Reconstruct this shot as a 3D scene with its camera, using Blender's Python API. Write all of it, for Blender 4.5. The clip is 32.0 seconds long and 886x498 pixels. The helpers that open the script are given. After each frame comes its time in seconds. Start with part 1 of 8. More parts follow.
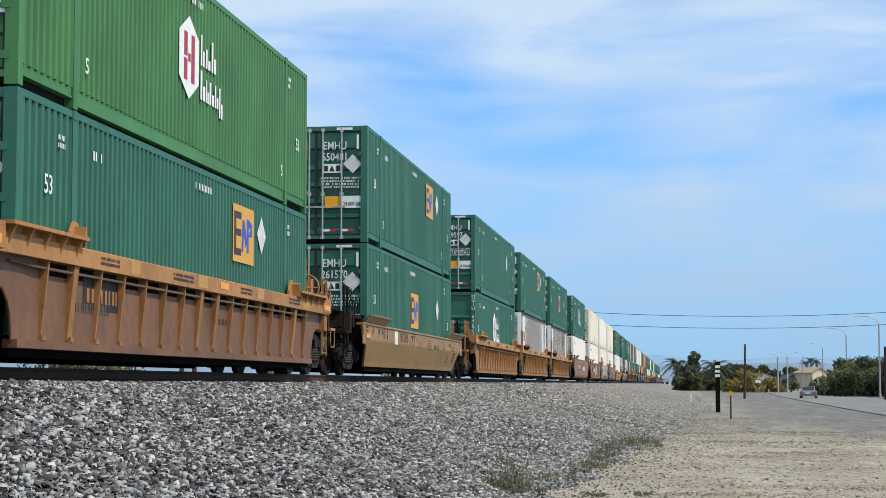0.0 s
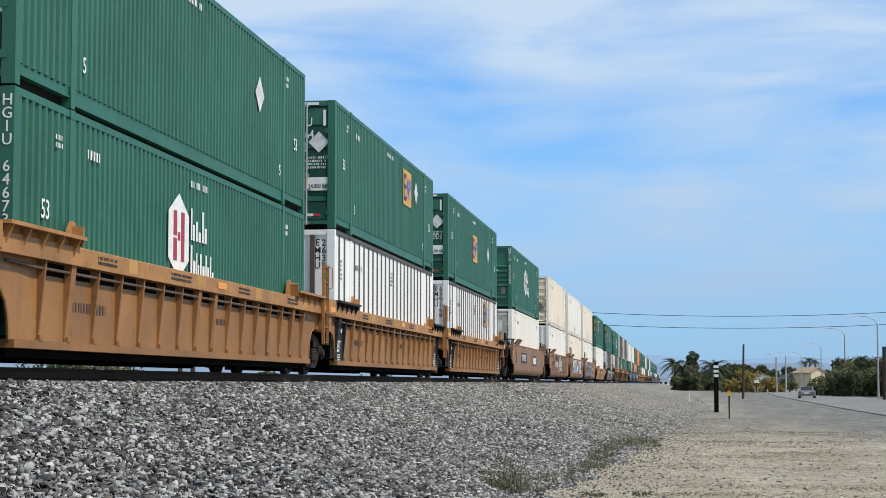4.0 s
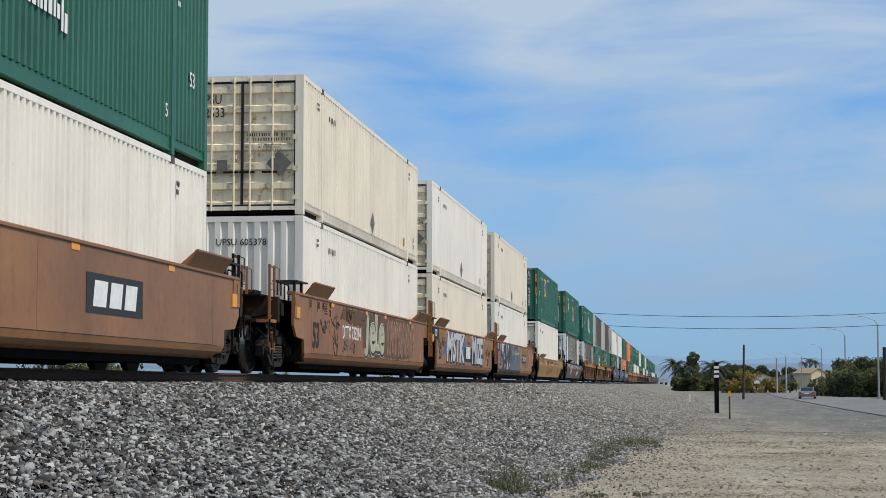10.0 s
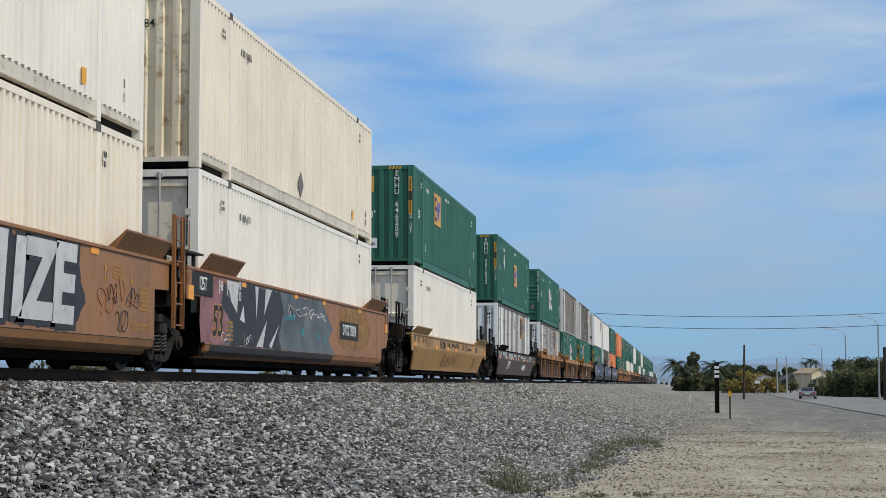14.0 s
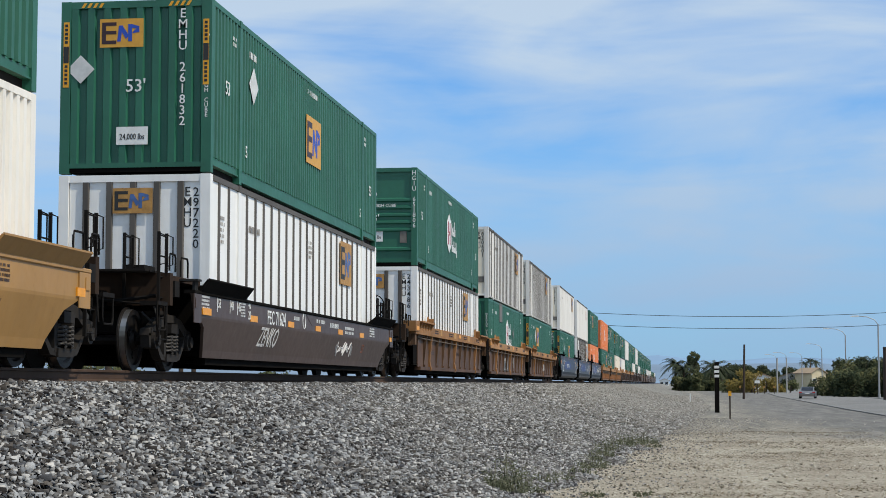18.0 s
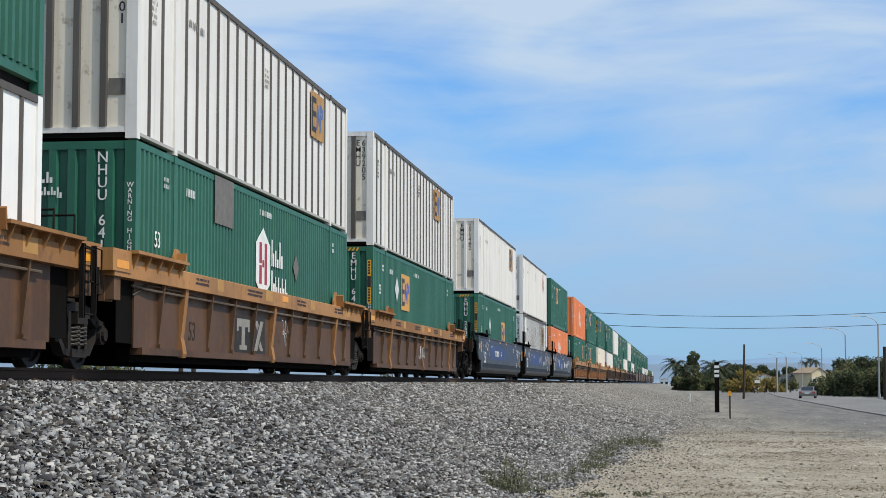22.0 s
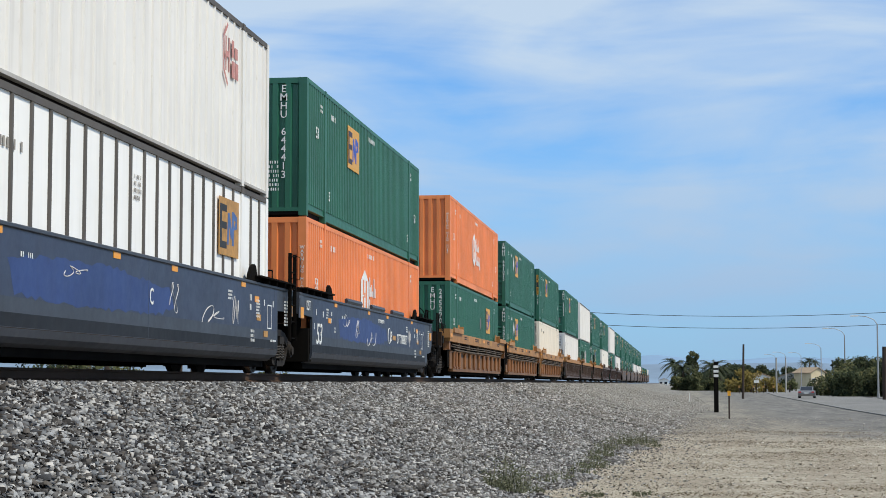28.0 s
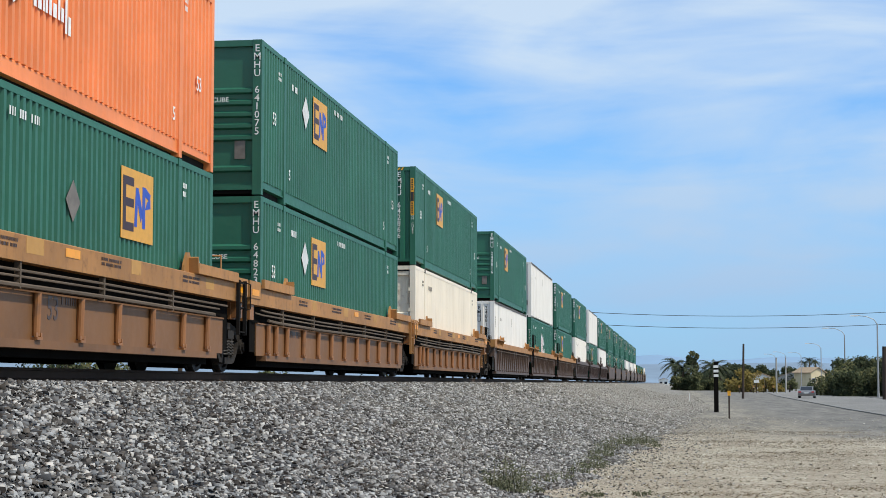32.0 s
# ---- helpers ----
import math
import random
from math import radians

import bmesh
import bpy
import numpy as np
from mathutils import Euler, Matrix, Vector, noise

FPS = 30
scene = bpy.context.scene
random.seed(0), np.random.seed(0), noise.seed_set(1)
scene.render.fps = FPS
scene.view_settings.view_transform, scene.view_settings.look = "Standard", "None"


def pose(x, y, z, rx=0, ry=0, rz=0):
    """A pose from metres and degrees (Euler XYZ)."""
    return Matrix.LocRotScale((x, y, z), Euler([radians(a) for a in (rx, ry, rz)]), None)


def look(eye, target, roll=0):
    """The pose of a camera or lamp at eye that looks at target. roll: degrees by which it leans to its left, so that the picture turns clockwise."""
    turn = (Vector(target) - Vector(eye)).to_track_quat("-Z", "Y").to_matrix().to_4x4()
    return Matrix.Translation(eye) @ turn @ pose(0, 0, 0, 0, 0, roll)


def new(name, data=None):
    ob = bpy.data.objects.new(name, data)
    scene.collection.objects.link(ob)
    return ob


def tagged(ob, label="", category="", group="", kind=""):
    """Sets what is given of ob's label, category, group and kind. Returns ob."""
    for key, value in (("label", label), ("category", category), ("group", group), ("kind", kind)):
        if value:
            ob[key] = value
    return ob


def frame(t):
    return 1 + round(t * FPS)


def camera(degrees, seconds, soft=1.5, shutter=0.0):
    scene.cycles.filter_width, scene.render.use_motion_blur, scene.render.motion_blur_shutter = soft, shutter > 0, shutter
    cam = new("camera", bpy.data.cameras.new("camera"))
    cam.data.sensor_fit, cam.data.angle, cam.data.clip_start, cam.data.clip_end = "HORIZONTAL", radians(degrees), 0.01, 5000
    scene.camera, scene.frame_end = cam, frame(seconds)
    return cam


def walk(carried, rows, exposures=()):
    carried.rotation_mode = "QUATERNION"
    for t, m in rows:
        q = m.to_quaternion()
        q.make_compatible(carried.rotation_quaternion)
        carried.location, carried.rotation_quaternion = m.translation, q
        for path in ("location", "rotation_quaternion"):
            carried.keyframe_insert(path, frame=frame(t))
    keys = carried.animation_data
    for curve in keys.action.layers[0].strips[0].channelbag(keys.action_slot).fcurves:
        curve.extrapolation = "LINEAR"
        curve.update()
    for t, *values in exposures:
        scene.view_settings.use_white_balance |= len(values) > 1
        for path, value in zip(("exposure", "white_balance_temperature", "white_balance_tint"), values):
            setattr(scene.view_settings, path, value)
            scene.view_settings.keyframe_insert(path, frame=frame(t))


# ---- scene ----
# Camera: hand-held but standing, 1.6 m over the ground, looking along the line.
cam = camera(28.07, 32.0, soft=0.45)
EYE = 1.6


def cam_pose(dx, dy):
    return pose(0, 0, EYE, 94.342 + dy, 0, 7.537 + dx)


walk(cam, [(0, cam_pose(0.045, 0)), (1.5, cam_pose(0.045, 0)), (2.2, cam_pose(0.015, 0)), (5.5, cam_pose(-0.005, 0)),
           (8.5, cam_pose(0, 0.015)), (13, cam_pose(0.02, 0.018)), (18, cam_pose(0.02, 0.01)), (24, cam_pose(0.015, 0)),
           (28, cam_pose(-0.005, 0)), (32, cam_pose(-0.005, -0.005))],
     exposures=[(0, 0.18), (2, 0.18), (6, -0.02), (8, -0.12), (11, -0.22), (14, -0.22), (17, -0.1), (20, 0.0), (23, 0.0), (28, 0.02), (30, 0.09), (32, 0.14)])

# ---- light ----
SUN_EL, SUN_AZ = 52.0, 108.0   # azimuth in degrees from +y towards +x
world = bpy.data.worlds.new("world")
scene.world = world
world.use_nodes = True
scene.view_settings.exposure = 0.0
wn, wl = world.node_tree.nodes, world.node_tree.links
sky = wn.new("ShaderNodeTexSky")
sky.sky_type = 'NISHITA'
sky.sun_disc = False
sky.sun_elevation = radians(SUN_EL)
sky.sun_rotation = radians(SUN_AZ)
sky.altitude = 1200
sky.air_density, sky.dust_density, sky.ozone_density = 1.0, 0.0, 4.0
# a veil of thin high cloud drawn out in broad bands
tc = wn.new("ShaderNodeTexCoord")
mp = wn.new("ShaderNodeMapping")
mp.inputs["Scale"].default_value = (1.5, 1.5, 4.6)
mp.inputs["Location"].default_value = (0.35, 0.6, 0.2)
mp.inputs["Rotation"].default_value = (0.0, 0.12, 0.0)
wl.new(tc.outputs["Generated"], mp.inputs[0])
cloud = wn.new("ShaderNodeTexNoise")
cloud.inputs["Scale"].default_value, cloud.inputs["Detail"].default_value = 3.1, 7.0
cloud.inputs["Roughness"].default_value, cloud.inputs["Distortion"].default_value = 0.5, 0.5
wl.new(mp.outputs[0], cloud.inputs[0])
veil = wn.new("ShaderNodeMapRange")
veil.inputs[1].default_value, veil.inputs[2].default_value = 0.60, 0.90
veil.inputs[3].default_value, veil.inputs[4].default_value = 0.0, 0.8
# the veil closes up higher over the horizon
height = wn.new("ShaderNodeSeparateXYZ")
wl.new(tc.outputs["Generated"], height.inputs[0])
lift = wn.new("ShaderNodeMapRange")
lift.inputs[1].default_value, lift.inputs[2].default_value = 0.09, 0.24
lift.inputs[3].default_value, lift.inputs[4].default_value = 0.0, 0.13
wl.new(height.outputs[2], lift.inputs[0])
thick = wn.new("ShaderNodeMath")
wl.new(cloud.outputs[0], thick.inputs[0])
wl.new(lift.outputs[0], thick.inputs[1])
# thin streaks that part the veil
fine = wn.new("ShaderNodeMapping")
fine.inputs["Scale"].default_value = (2.3, 2.3, 13.0)
fine.inputs["Location"].default_value = (3.3, 0.6, 0.35)
fine.inputs["Rotation"].default_value = (0.0, 0.10, 0.0)
wl.new(tc.outputs["Generated"], fine.inputs[0])
wisp = wn.new("ShaderNodeTexNoise")
wisp.inputs["Scale"].default_value, wisp.inputs["Detail"].default_value = 2.6, 6.0
wisp.inputs["Roughness"].default_value, wisp.inputs["Distortion"].default_value = 0.52, 0.7
wl.new(fine.outputs[0], wisp.inputs[0])
parted = wn.new("ShaderNodeMath")
parted.operation = 'MULTIPLY_ADD'
parted.inputs[1].default_value = 0.45
wl.new(wisp.outputs[0], parted.inputs[0])
wl.new(thick.outputs[0], parted.inputs[2])
wl.new(parted.outputs[0], veil.inputs[0])
tint = wn.new("ShaderNodeMix")
tint.data_type, tint.blend_type = 'RGBA', 'MULTIPLY'
tint.inputs[0].default_value = 1.0
tint.inputs[7].default_value = (0.66, 0.95, 1.16, 1)
wl.new(sky.outputs[0], tint.inputs[6])
mixed = wn.new("ShaderNodeMix")
mixed.data_type = 'RGBA'
mixed.inputs[7].default_value = (4.5, 5.3, 6.05, 1)
wl.new(veil.outputs[0], mixed.inputs[0])
wl.new(tint.outputs[2], mixed.inputs[6])
# haze that thickens towards the horizon
axes = wn.new("ShaderNodeSeparateXYZ")
wl.new(tc.outputs["Generated"], axes.inputs[0])
low = wn.new("ShaderNodeMapRange")
low.inputs[1].default_value, low.inputs[2].default_value = 0.0, 0.19
low.inputs[3].default_value, low.inputs[4].default_value = 0.82, 0.0
wl.new(axes.outputs[2], low.inputs[0])
haze = wn.new("ShaderNodeMix")
haze.data_type = 'RGBA'
haze.inputs[7].default_value = (1.5, 2.75, 4.75, 1)
wl.new(low.outputs[0], haze.inputs[0])
wl.new(mixed.outputs[2], haze.inputs[6])
wl.new(haze.outputs[2], wn["Background"].inputs[0])
wn["Background"].inputs[1].default_value = 0.138
sun = new("sun", bpy.data.lights.new("sun", 'SUN'))
sun.data.energy = 3.6
sun.data.angle = radians(0.7)
sun.data.color = (1.0, 0.935, 0.80)
_az, _el = radians(SUN_AZ), radians(SUN_EL)
sun.matrix_world = look((0, 0, 60), (-60 * math.sin(_az) * math.cos(_el), -60 * math.cos(_az) * math.cos(_el), 60 - 60 * math.sin(_el)))

# ---- plan ----
RAIL = 1.80                 # top of rail over the ground
TRACK = -8.90               # centre line of the track
HALF = 1.295                # half a container's width
# how far the train has come, every two seconds
RUN = [0.0, 23.43, 46.84, 70.23, 93.56, 116.78, 139.96, 163.19, 186.51, 209.92, 233.44, 257.09, 280.84, 304.53, 328.15, 351.67, 375.16]

# ---- materials ----
def nodes_of(name):
    m = bpy.data.materials.new(name)
    m.use_nodes = True
    return m, m.node_tree.nodes, m.node_tree.links, m.node_tree.nodes["Principled BSDF"]


def ramp(n, l, src, lo, hi):
    r = n.new("ShaderNodeMapRange")
    r.inputs[1].default_value, r.inputs[2].default_value = lo, hi
    l.new(src, r.inputs[0])
    return r.outputs[0]


def mixc(n, l, fac, a, b, mode='MIX'):
    x = n.new("ShaderNodeMix")
    x.data_type, x.blend_type = 'RGBA', mode
    for sock, v in ((x.inputs[0], fac), (x.inputs[6], a), (x.inputs[7], b)):
        if isinstance(v, (int, float)):
            sock.default_value = v
        elif isinstance(v, tuple):
            sock.default_value = (*v, 1)
        else:
            l.new(v, sock)
    return x.outputs[2]


def coords(n, l, scale=(1, 1, 1), jitter=40.0):
    tc = n.new("ShaderNodeTexCoord")
    oi = n.new("ShaderNodeObjectInfo")
    mul = n.new("ShaderNodeMath")
    mul.operation = 'MULTIPLY'
    mul.inputs[1].default_value = jitter
    l.new(oi.outputs["Random"], mul.inputs[0])
    mp = n.new("ShaderNodeMapping")
    mp.inputs["Scale"].default_value = scale
    l.new(tc.outputs["Object"], mp.inputs[0])
    l.new(mul.outputs[0], mp.inputs["Location"])
    return mp.outputs[0]


def noise_tex(n, l, vec, scale, detail=4.0, rough=0.55):
    t = n.new("ShaderNodeTexNoise")
    t.inputs["Scale"].default_value, t.inputs["Detail"].default_value, t.inputs["Roughness"].default_value = scale, detail, rough
    l.new(vec, t.inputs[0])
    return t.outputs[0]


def paint(name, col, rough=0.45, dirt=(0.10, 0.07, 0.045), amount=0.35, fade=0.25, bump=0.15, metal=0.0, streak=0.3, patch=0.62, spec=0.35, dent=0.0):
    """Weathered paint: cloudy fading, runs of dirt down the face, speckled wear, fine grain."""
    m, n, l, b = nodes_of(name)
    v = coords(n, l)
    vs = coords(n, l, (4.5, 4.5, 0.22))
    big = noise_tex(n, l, v, 0.55, 5)
    runs = noise_tex(n, l, vs, 1.0, 4, 0.6)
    spots = noise_tex(n, l, v, 5.0, 6, 0.65)
    fine = noise_tex(n, l, v, 45.0, 3)
    light = tuple(min(1.0, c * (1 + fade) + 0.004) for c in col)
    dark = tuple(c * (1 - fade * 0.9) for c in col)
    c1 = mixc(n, l, ramp(n, l, big, 0.3, 0.7), dark, light)
    f1 = n.new("ShaderNodeMath")
    f1.operation = 'MULTIPLY'
    l.new(ramp(n, l, runs, 0.5, 0.85), f1.inputs[0])
    f1.inputs[1].default_value = streak
    c2 = mixc(n, l, f1.outputs[0], c1, dirt)
    f2 = n.new("ShaderNodeMath")
    f2.operation = 'MULTIPLY'
    l.new(ramp(n, l, spots, patch, patch + 0.16), f2.inputs[0])
    f2.inputs[1].default_value = amount
    c3 = mixc(n, l, f2.outputs[0], c2, dirt)
    l.new(c3, b.inputs["Base Color"])
    rr = n.new("ShaderNodeMapRange")
    rr.inputs[3].default_value, rr.inputs[4].default_value = rough - 0.1, min(1.0, rough + 0.2)
    l.new(spots, rr.inputs[0])
    l.new(rr.outputs[0], b.inputs["Roughness"])
    b.inputs["Metallic"].default_value = metal
    b.inputs["Specular IOR Level"].default_value = spec
    bp = n.new("ShaderNodeBump")
    bp.inputs["Strength"].default_value = bump
    bp.inputs["Distance"].default_value = 0.004
    l.new(fine, bp.inputs["Height"])
    if dent:
        bd = n.new("ShaderNodeBump")
        bd.inputs["Strength"].default_value = dent
        bd.inputs["Distance"].default_value = 0.05
        l.new(noise_tex(n, l, v, 1.6, 3), bd.inputs["Height"])
        l.new(bd.outputs[0], bp.inputs["Normal"])
    l.new(bp.outputs[0], b.inputs["Normal"])
    return m


def plain(name, col, rough=0.55, vary=0.15, scale=8.0, metal=0.0):
    m, n, l, b = nodes_of(name)
    f = noise_tex(n, l, coords(n, l), scale, 5)
    c = mixc(n, l, ramp(n, l, f, 0.3, 0.7), tuple(x * (1 - vary) for x in col), tuple(min(1, x * (1 + vary)) for x in col))
    l.new(c, b.inputs["Base Color"])
    b.inputs["Roughness"].default_value = rough
    b.inputs["Metallic"].default_value = metal
    return m


def island(name, cols, rough=0.9, trans=0.0, bump=0.0, dust=None):
    """Stones, leaves and blades: each piece takes its own tone."""
    m, n, l, b = nodes_of(name)
    g = n.new("ShaderNodeNewGeometry")
    cr = n.new("ShaderNodeValToRGB")
    cr.color_ramp.elements[0].color = (*cols[0], 1)
    cr.color_ramp.elements[1].color = (*cols[-1], 1)
    for i, c in enumerate(cols[1:-1]):
        e = cr.color_ramp.elements.new((i + 1) / (len(cols) - 1))
        e.color = (*c, 1)
    l.new(g.outputs["Random Per Island"], cr.inputs[0])
    src = cr.outputs[0]
    if bump:
        tc = n.new("ShaderNodeTexCoord")
        f = noise_tex(n, l, tc.outputs["Object"], 22.0, 4)
        src = mixc(n, l, ramp(n, l, f, 0.25, 0.75), mixc(n, l, 1.0, src, (0.72, 0.71, 0.70), 'MULTIPLY'), src)
    if dust:
        tc = n.new("ShaderNodeTexCoord")
        ax = n.new("ShaderNodeSeparateXYZ")
        l.new(tc.outputs["Object"], ax.inputs[0])
        k = n.new("ShaderNodeMath")
        k.operation = 'MULTIPLY_ADD'
        l.new(noise_tex(n, l, tc.outputs["Object"], 0.45, 5, 0.65), k.inputs[0])
        k.inputs[1].default_value = 90.0
        l.new(ax.outputs[1], k.inputs[2])
        src = mixc(n, l, ramp(n, l, k.outputs[0], 60, 175), src, mixc(n, l, 0.72, src, dust))
    l.new(src, b.inputs["Base Color"])
    b.inputs["Roughness"].default_value = rough
    b.inputs["Specular IOR Level"].default_value = 0.12
    if trans:
        b.inputs["Transmission Weight"].default_value = 0.0
        b.inputs["Subsurface Weight"].default_value = trans
        b.inputs["Subsurface Radius"].default_value = (0.05, 0.08, 0.02)
    return m


GREEN = paint("green_container_paint", (0.0114, 0.114, 0.0658), 0.45, (0.014, 0.05, 0.034), 0.3, 0.16, streak=0.25, dent=0.35, spec=0.64)
GREEN_OLD = paint("faded_green_paint", (0.0405, 0.171, 0.0405), 0.5, (0.03, 0.06, 0.03), 0.35, 0.2, streak=0.3, spec=0.62)
WHITE = paint("white_container_paint", (0.85, 0.80, 0.715), 0.45, (0.30, 0.25, 0.18), 0.3, 0.06, streak=0.3, patch=0.63, dent=0.2, spec=0.67)
CREAM = paint("cream_container_paint", (0.83, 0.745, 0.61), 0.48, (0.26, 0.19, 0.12), 0.32, 0.07, streak=0.32, patch=0.62, dent=0.2, spec=0.67)
DOORWHITE = paint("rusting_white_paint", (0.78, 0.705, 0.575), 0.6, (0.20, 0.11, 0.05), 0.7, 0.10, streak=0.5, patch=0.57)
DOORDIRTY = paint("rust_streaked_door_paint", (0.84, 0.73, 0.53), 0.6, (0.27, 0.125, 0.04), 0.85, 0.12, streak=0.8, patch=0.55)
SHEET = paint("white_sheet_panel", (0.89, 0.875, 0.84), 0.35, (0.40, 0.36, 0.30), 0.18, 0.04, streak=0.2, patch=0.67, dent=0.35)
PALESHEET = paint("greyed_white_sheet", (0.76, 0.735, 0.69), 0.4, (0.34, 0.29, 0.23), 0.3, 0.06, streak=0.35, patch=0.62, dent=0.35)
GREYPOST = paint("dull_aluminium_post", (0.092, 0.082, 0.073), 0.6, (0.06, 0.05, 0.04), 0.3, 0.2)
RAILWHITE = paint("stained_white_rail", (0.60, 0.55, 0.47), 0.6, (0.20, 0.15, 0.10), 0.5, 0.15, streak=0.5, patch=0.56)
PALEPOST = paint("pale_grey_post", (0.40, 0.385, 0.36), 0.55, (0.15, 0.12, 0.09), 0.35, 0.15)
SOOT = paint("sooty_brown_steel", (0.034, 0.021, 0.014), 0.8, (0.07, 0.04, 0.022), 0.4, 0.3, spec=0.1)
ORANGE = paint("orange_container_paint", (0.8, 0.23, 0.06), 0.48, (0.28, 0.07, 0.03), 0.3, 0.14, streak=0.2, dent=0.35, spec=0.67)
CAR_ORANGE = paint("orange_brown_car_paint", (0.27, 0.1152, 0.0306), 0.45, (0.11, 0.055, 0.026), 0.55, 0.22, streak=0.4, patch=0.56, spec=0.72)
CAR_OCHRE = paint("ochre_brown_car_paint", (0.27, 0.1188, 0.0288), 0.55, (0.13, 0.068, 0.03), 0.4, 0.25, streak=0.5, patch=0.54, spec=0.62)
CAR_SIENNA = paint("sienna_brown_car_paint", (0.1665, 0.0711, 0.027), 0.55, (0.075, 0.042, 0.026), 0.35, 0.3, streak=0.6, patch=0.5, spec=0.62)
POSTTAN = paint("tan_post_paint", (0.29, 0.135, 0.044), 0.65, (0.13, 0.07, 0.035), 0.6, 0.25, streak=0.5, patch=0.54)
CAR_RUST = paint("rusty_brown_car_paint", (0.2385, 0.1008, 0.0297), 0.45, (0.10, 0.052, 0.028), 0.35, 0.28, streak=0.35, patch=0.56, spec=0.72)
CAR_BROWN = paint("dusty_brown_car_paint", (0.0765, 0.0432, 0.0261), 0.45, (0.19, 0.082, 0.03), 0.4, 0.22, streak=0.4, patch=0.56, spec=0.72)
CAR_POST = paint("worn_brown_post_paint", (0.13, 0.073, 0.04), 0.7, (0.06, 0.036, 0.024), 0.5, 0.35, streak=0.5, patch=0.53, spec=0.2)
CAR_COCOA = paint("sooty_brown_car_paint", (0.078, 0.036, 0.0155), 0.55, (0.19, 0.08, 0.027), 0.45, 0.4, streak=0.55, patch=0.53, spec=0.40)
CAR_UMBER = paint("umber_car_paint", (0.27, 0.1035, 0.0225), 0.45, (0.08, 0.045, 0.025), 0.55, 0.24, streak=0.45, patch=0.55, spec=0.72)
CAR_BARK = paint("bark_brown_car_paint", (0.175, 0.077, 0.024), 0.55, (0.24, 0.11, 0.035), 0.4, 0.25, streak=0.4, patch=0.55, spec=0.62)
CAR_DARK = paint("dark_brown_car_paint", (0.0594, 0.0324, 0.0234), 0.45, (0.035, 0.024, 0.02), 0.4, 0.18, streak=0.3, spec=0.72)
CAR_GOLD = paint("golden_tan_car_paint", (0.279, 0.1512, 0.0414), 0.45, (0.2, 0.105, 0.035), 0.5, 0.14, streak=0.35, patch=0.56, spec=0.72)
CAR_TAN = paint("tan_car_paint", (0.36, 0.1845, 0.0405), 0.45, (0.23, 0.12, 0.04), 0.45, 0.16, streak=0.35, patch=0.58, spec=0.72)
CAR_BLUE = paint("blue_car_paint", (0.01, 0.034, 0.15), 0.45, (0.03, 0.03, 0.04), 0.3, 0.18, streak=0.25, spec=0.72)
CAR_SLATE = paint("slate_grey_car_paint", (0.027, 0.032, 0.044), 0.45, (0.03, 0.026, 0.022), 0.4, 0.2, streak=0.3, spec=0.72)
SLATEDARK = paint("dark_slate_strip", (0.016, 0.019, 0.025), 0.6, (0.03, 0.026, 0.022), 0.35, 0.2, spec=0.2)
CHORD = paint("ochre_chord_paint", (0.37, 0.168, 0.042), 0.55, (0.12, 0.062, 0.03), 0.6, 0.3, streak=0.35, patch=0.54, spec=0.62)
# black paint, also used as painted shade under and inside the cars
BLACK_AND_SHADE = paint("black_car_end_paint", (0.006, 0.0052, 0.0045), 0.9, (0.02, 0.015, 0.01), 0.3, 0.2, spec=0.03)
GRIME = paint("grimy_steel", (0.009, 0.0075, 0.0065), 0.75, (0.032, 0.021, 0.013), 0.35, 0.3, spec=0.12)
SPRING = paint("grey_spring_steel", (0.055, 0.048, 0.042), 0.55, (0.03, 0.022, 0.018), 0.5, 0.3)
BOGIE = paint("dusty_cast_steel", (0.022, 0.0185, 0.016), 0.7, (0.065, 0.048, 0.035), 0.5, 0.35, spec=0.2)
TREAD = plain("polished_wheel_tread", (0.32, 0.31, 0.30), 0.3, 0.15, 6, 0.9)
STEPIRON = paint("worn_ochre_step_iron", (0.26, 0.14, 0.055), 0.6, (0.09, 0.05, 0.03), 0.6, 0.3)
LEDGEDARK = paint("black_guide_shelf_paint", (0.018, 0.015, 0.012), 0.6, (0.16, 0.08, 0.03), 0.5, 0.3)
BLACKPANEL = paint("black_panel_paint", (0.014, 0.0135, 0.013), 0.6, (0.05, 0.035, 0.022), 0.35, 0.3)
PIPE = paint("dusty_pipe", (0.115, 0.085, 0.06), 0.6, (0.05, 0.035, 0.025), 0.5, 0.3, spec=0.25)
CHORDPALE = paint("pale_ochre_patch", (0.46, 0.25, 0.075), 0.6, (0.2, 0.1, 0.045), 0.5, 0.2)
SEAMDARK = paint("dark_seam_grime", (0.03, 0.02, 0.014), 0.8, (0.05, 0.03, 0.02), 0.3, 0.2)
CAR_NAVY = paint("navy_car_paint", (0.018, 0.028, 0.062), 0.45, (0.03, 0.03, 0.035), 0.35, 0.2, streak=0.3, spec=0.72)
WHEEL = paint("wheel_steel", (0.012, 0.0095, 0.008), 0.45, (0.028, 0.018, 0.012), 0.4, 0.3, metal=0.15, spec=0.2)
RAILSTEEL = paint("rail_steel", (0.075, 0.045, 0.03), 0.7, (0.05, 0.03, 0.02), 0.5, 0.2, metal=0.1, spec=0.15)
ROD = plain("galvanised_rod", (0.45, 0.45, 0.43), 0.4, 0.15, 10, 0.6)
YELLOW = plain("yellow_plate", (0.78, 0.36, 0.02), 0.5, 0.08)
LOGO_YELLOW = plain("logo_yellow", (0.64, 0.32, 0.04), 0.5, 0.08)
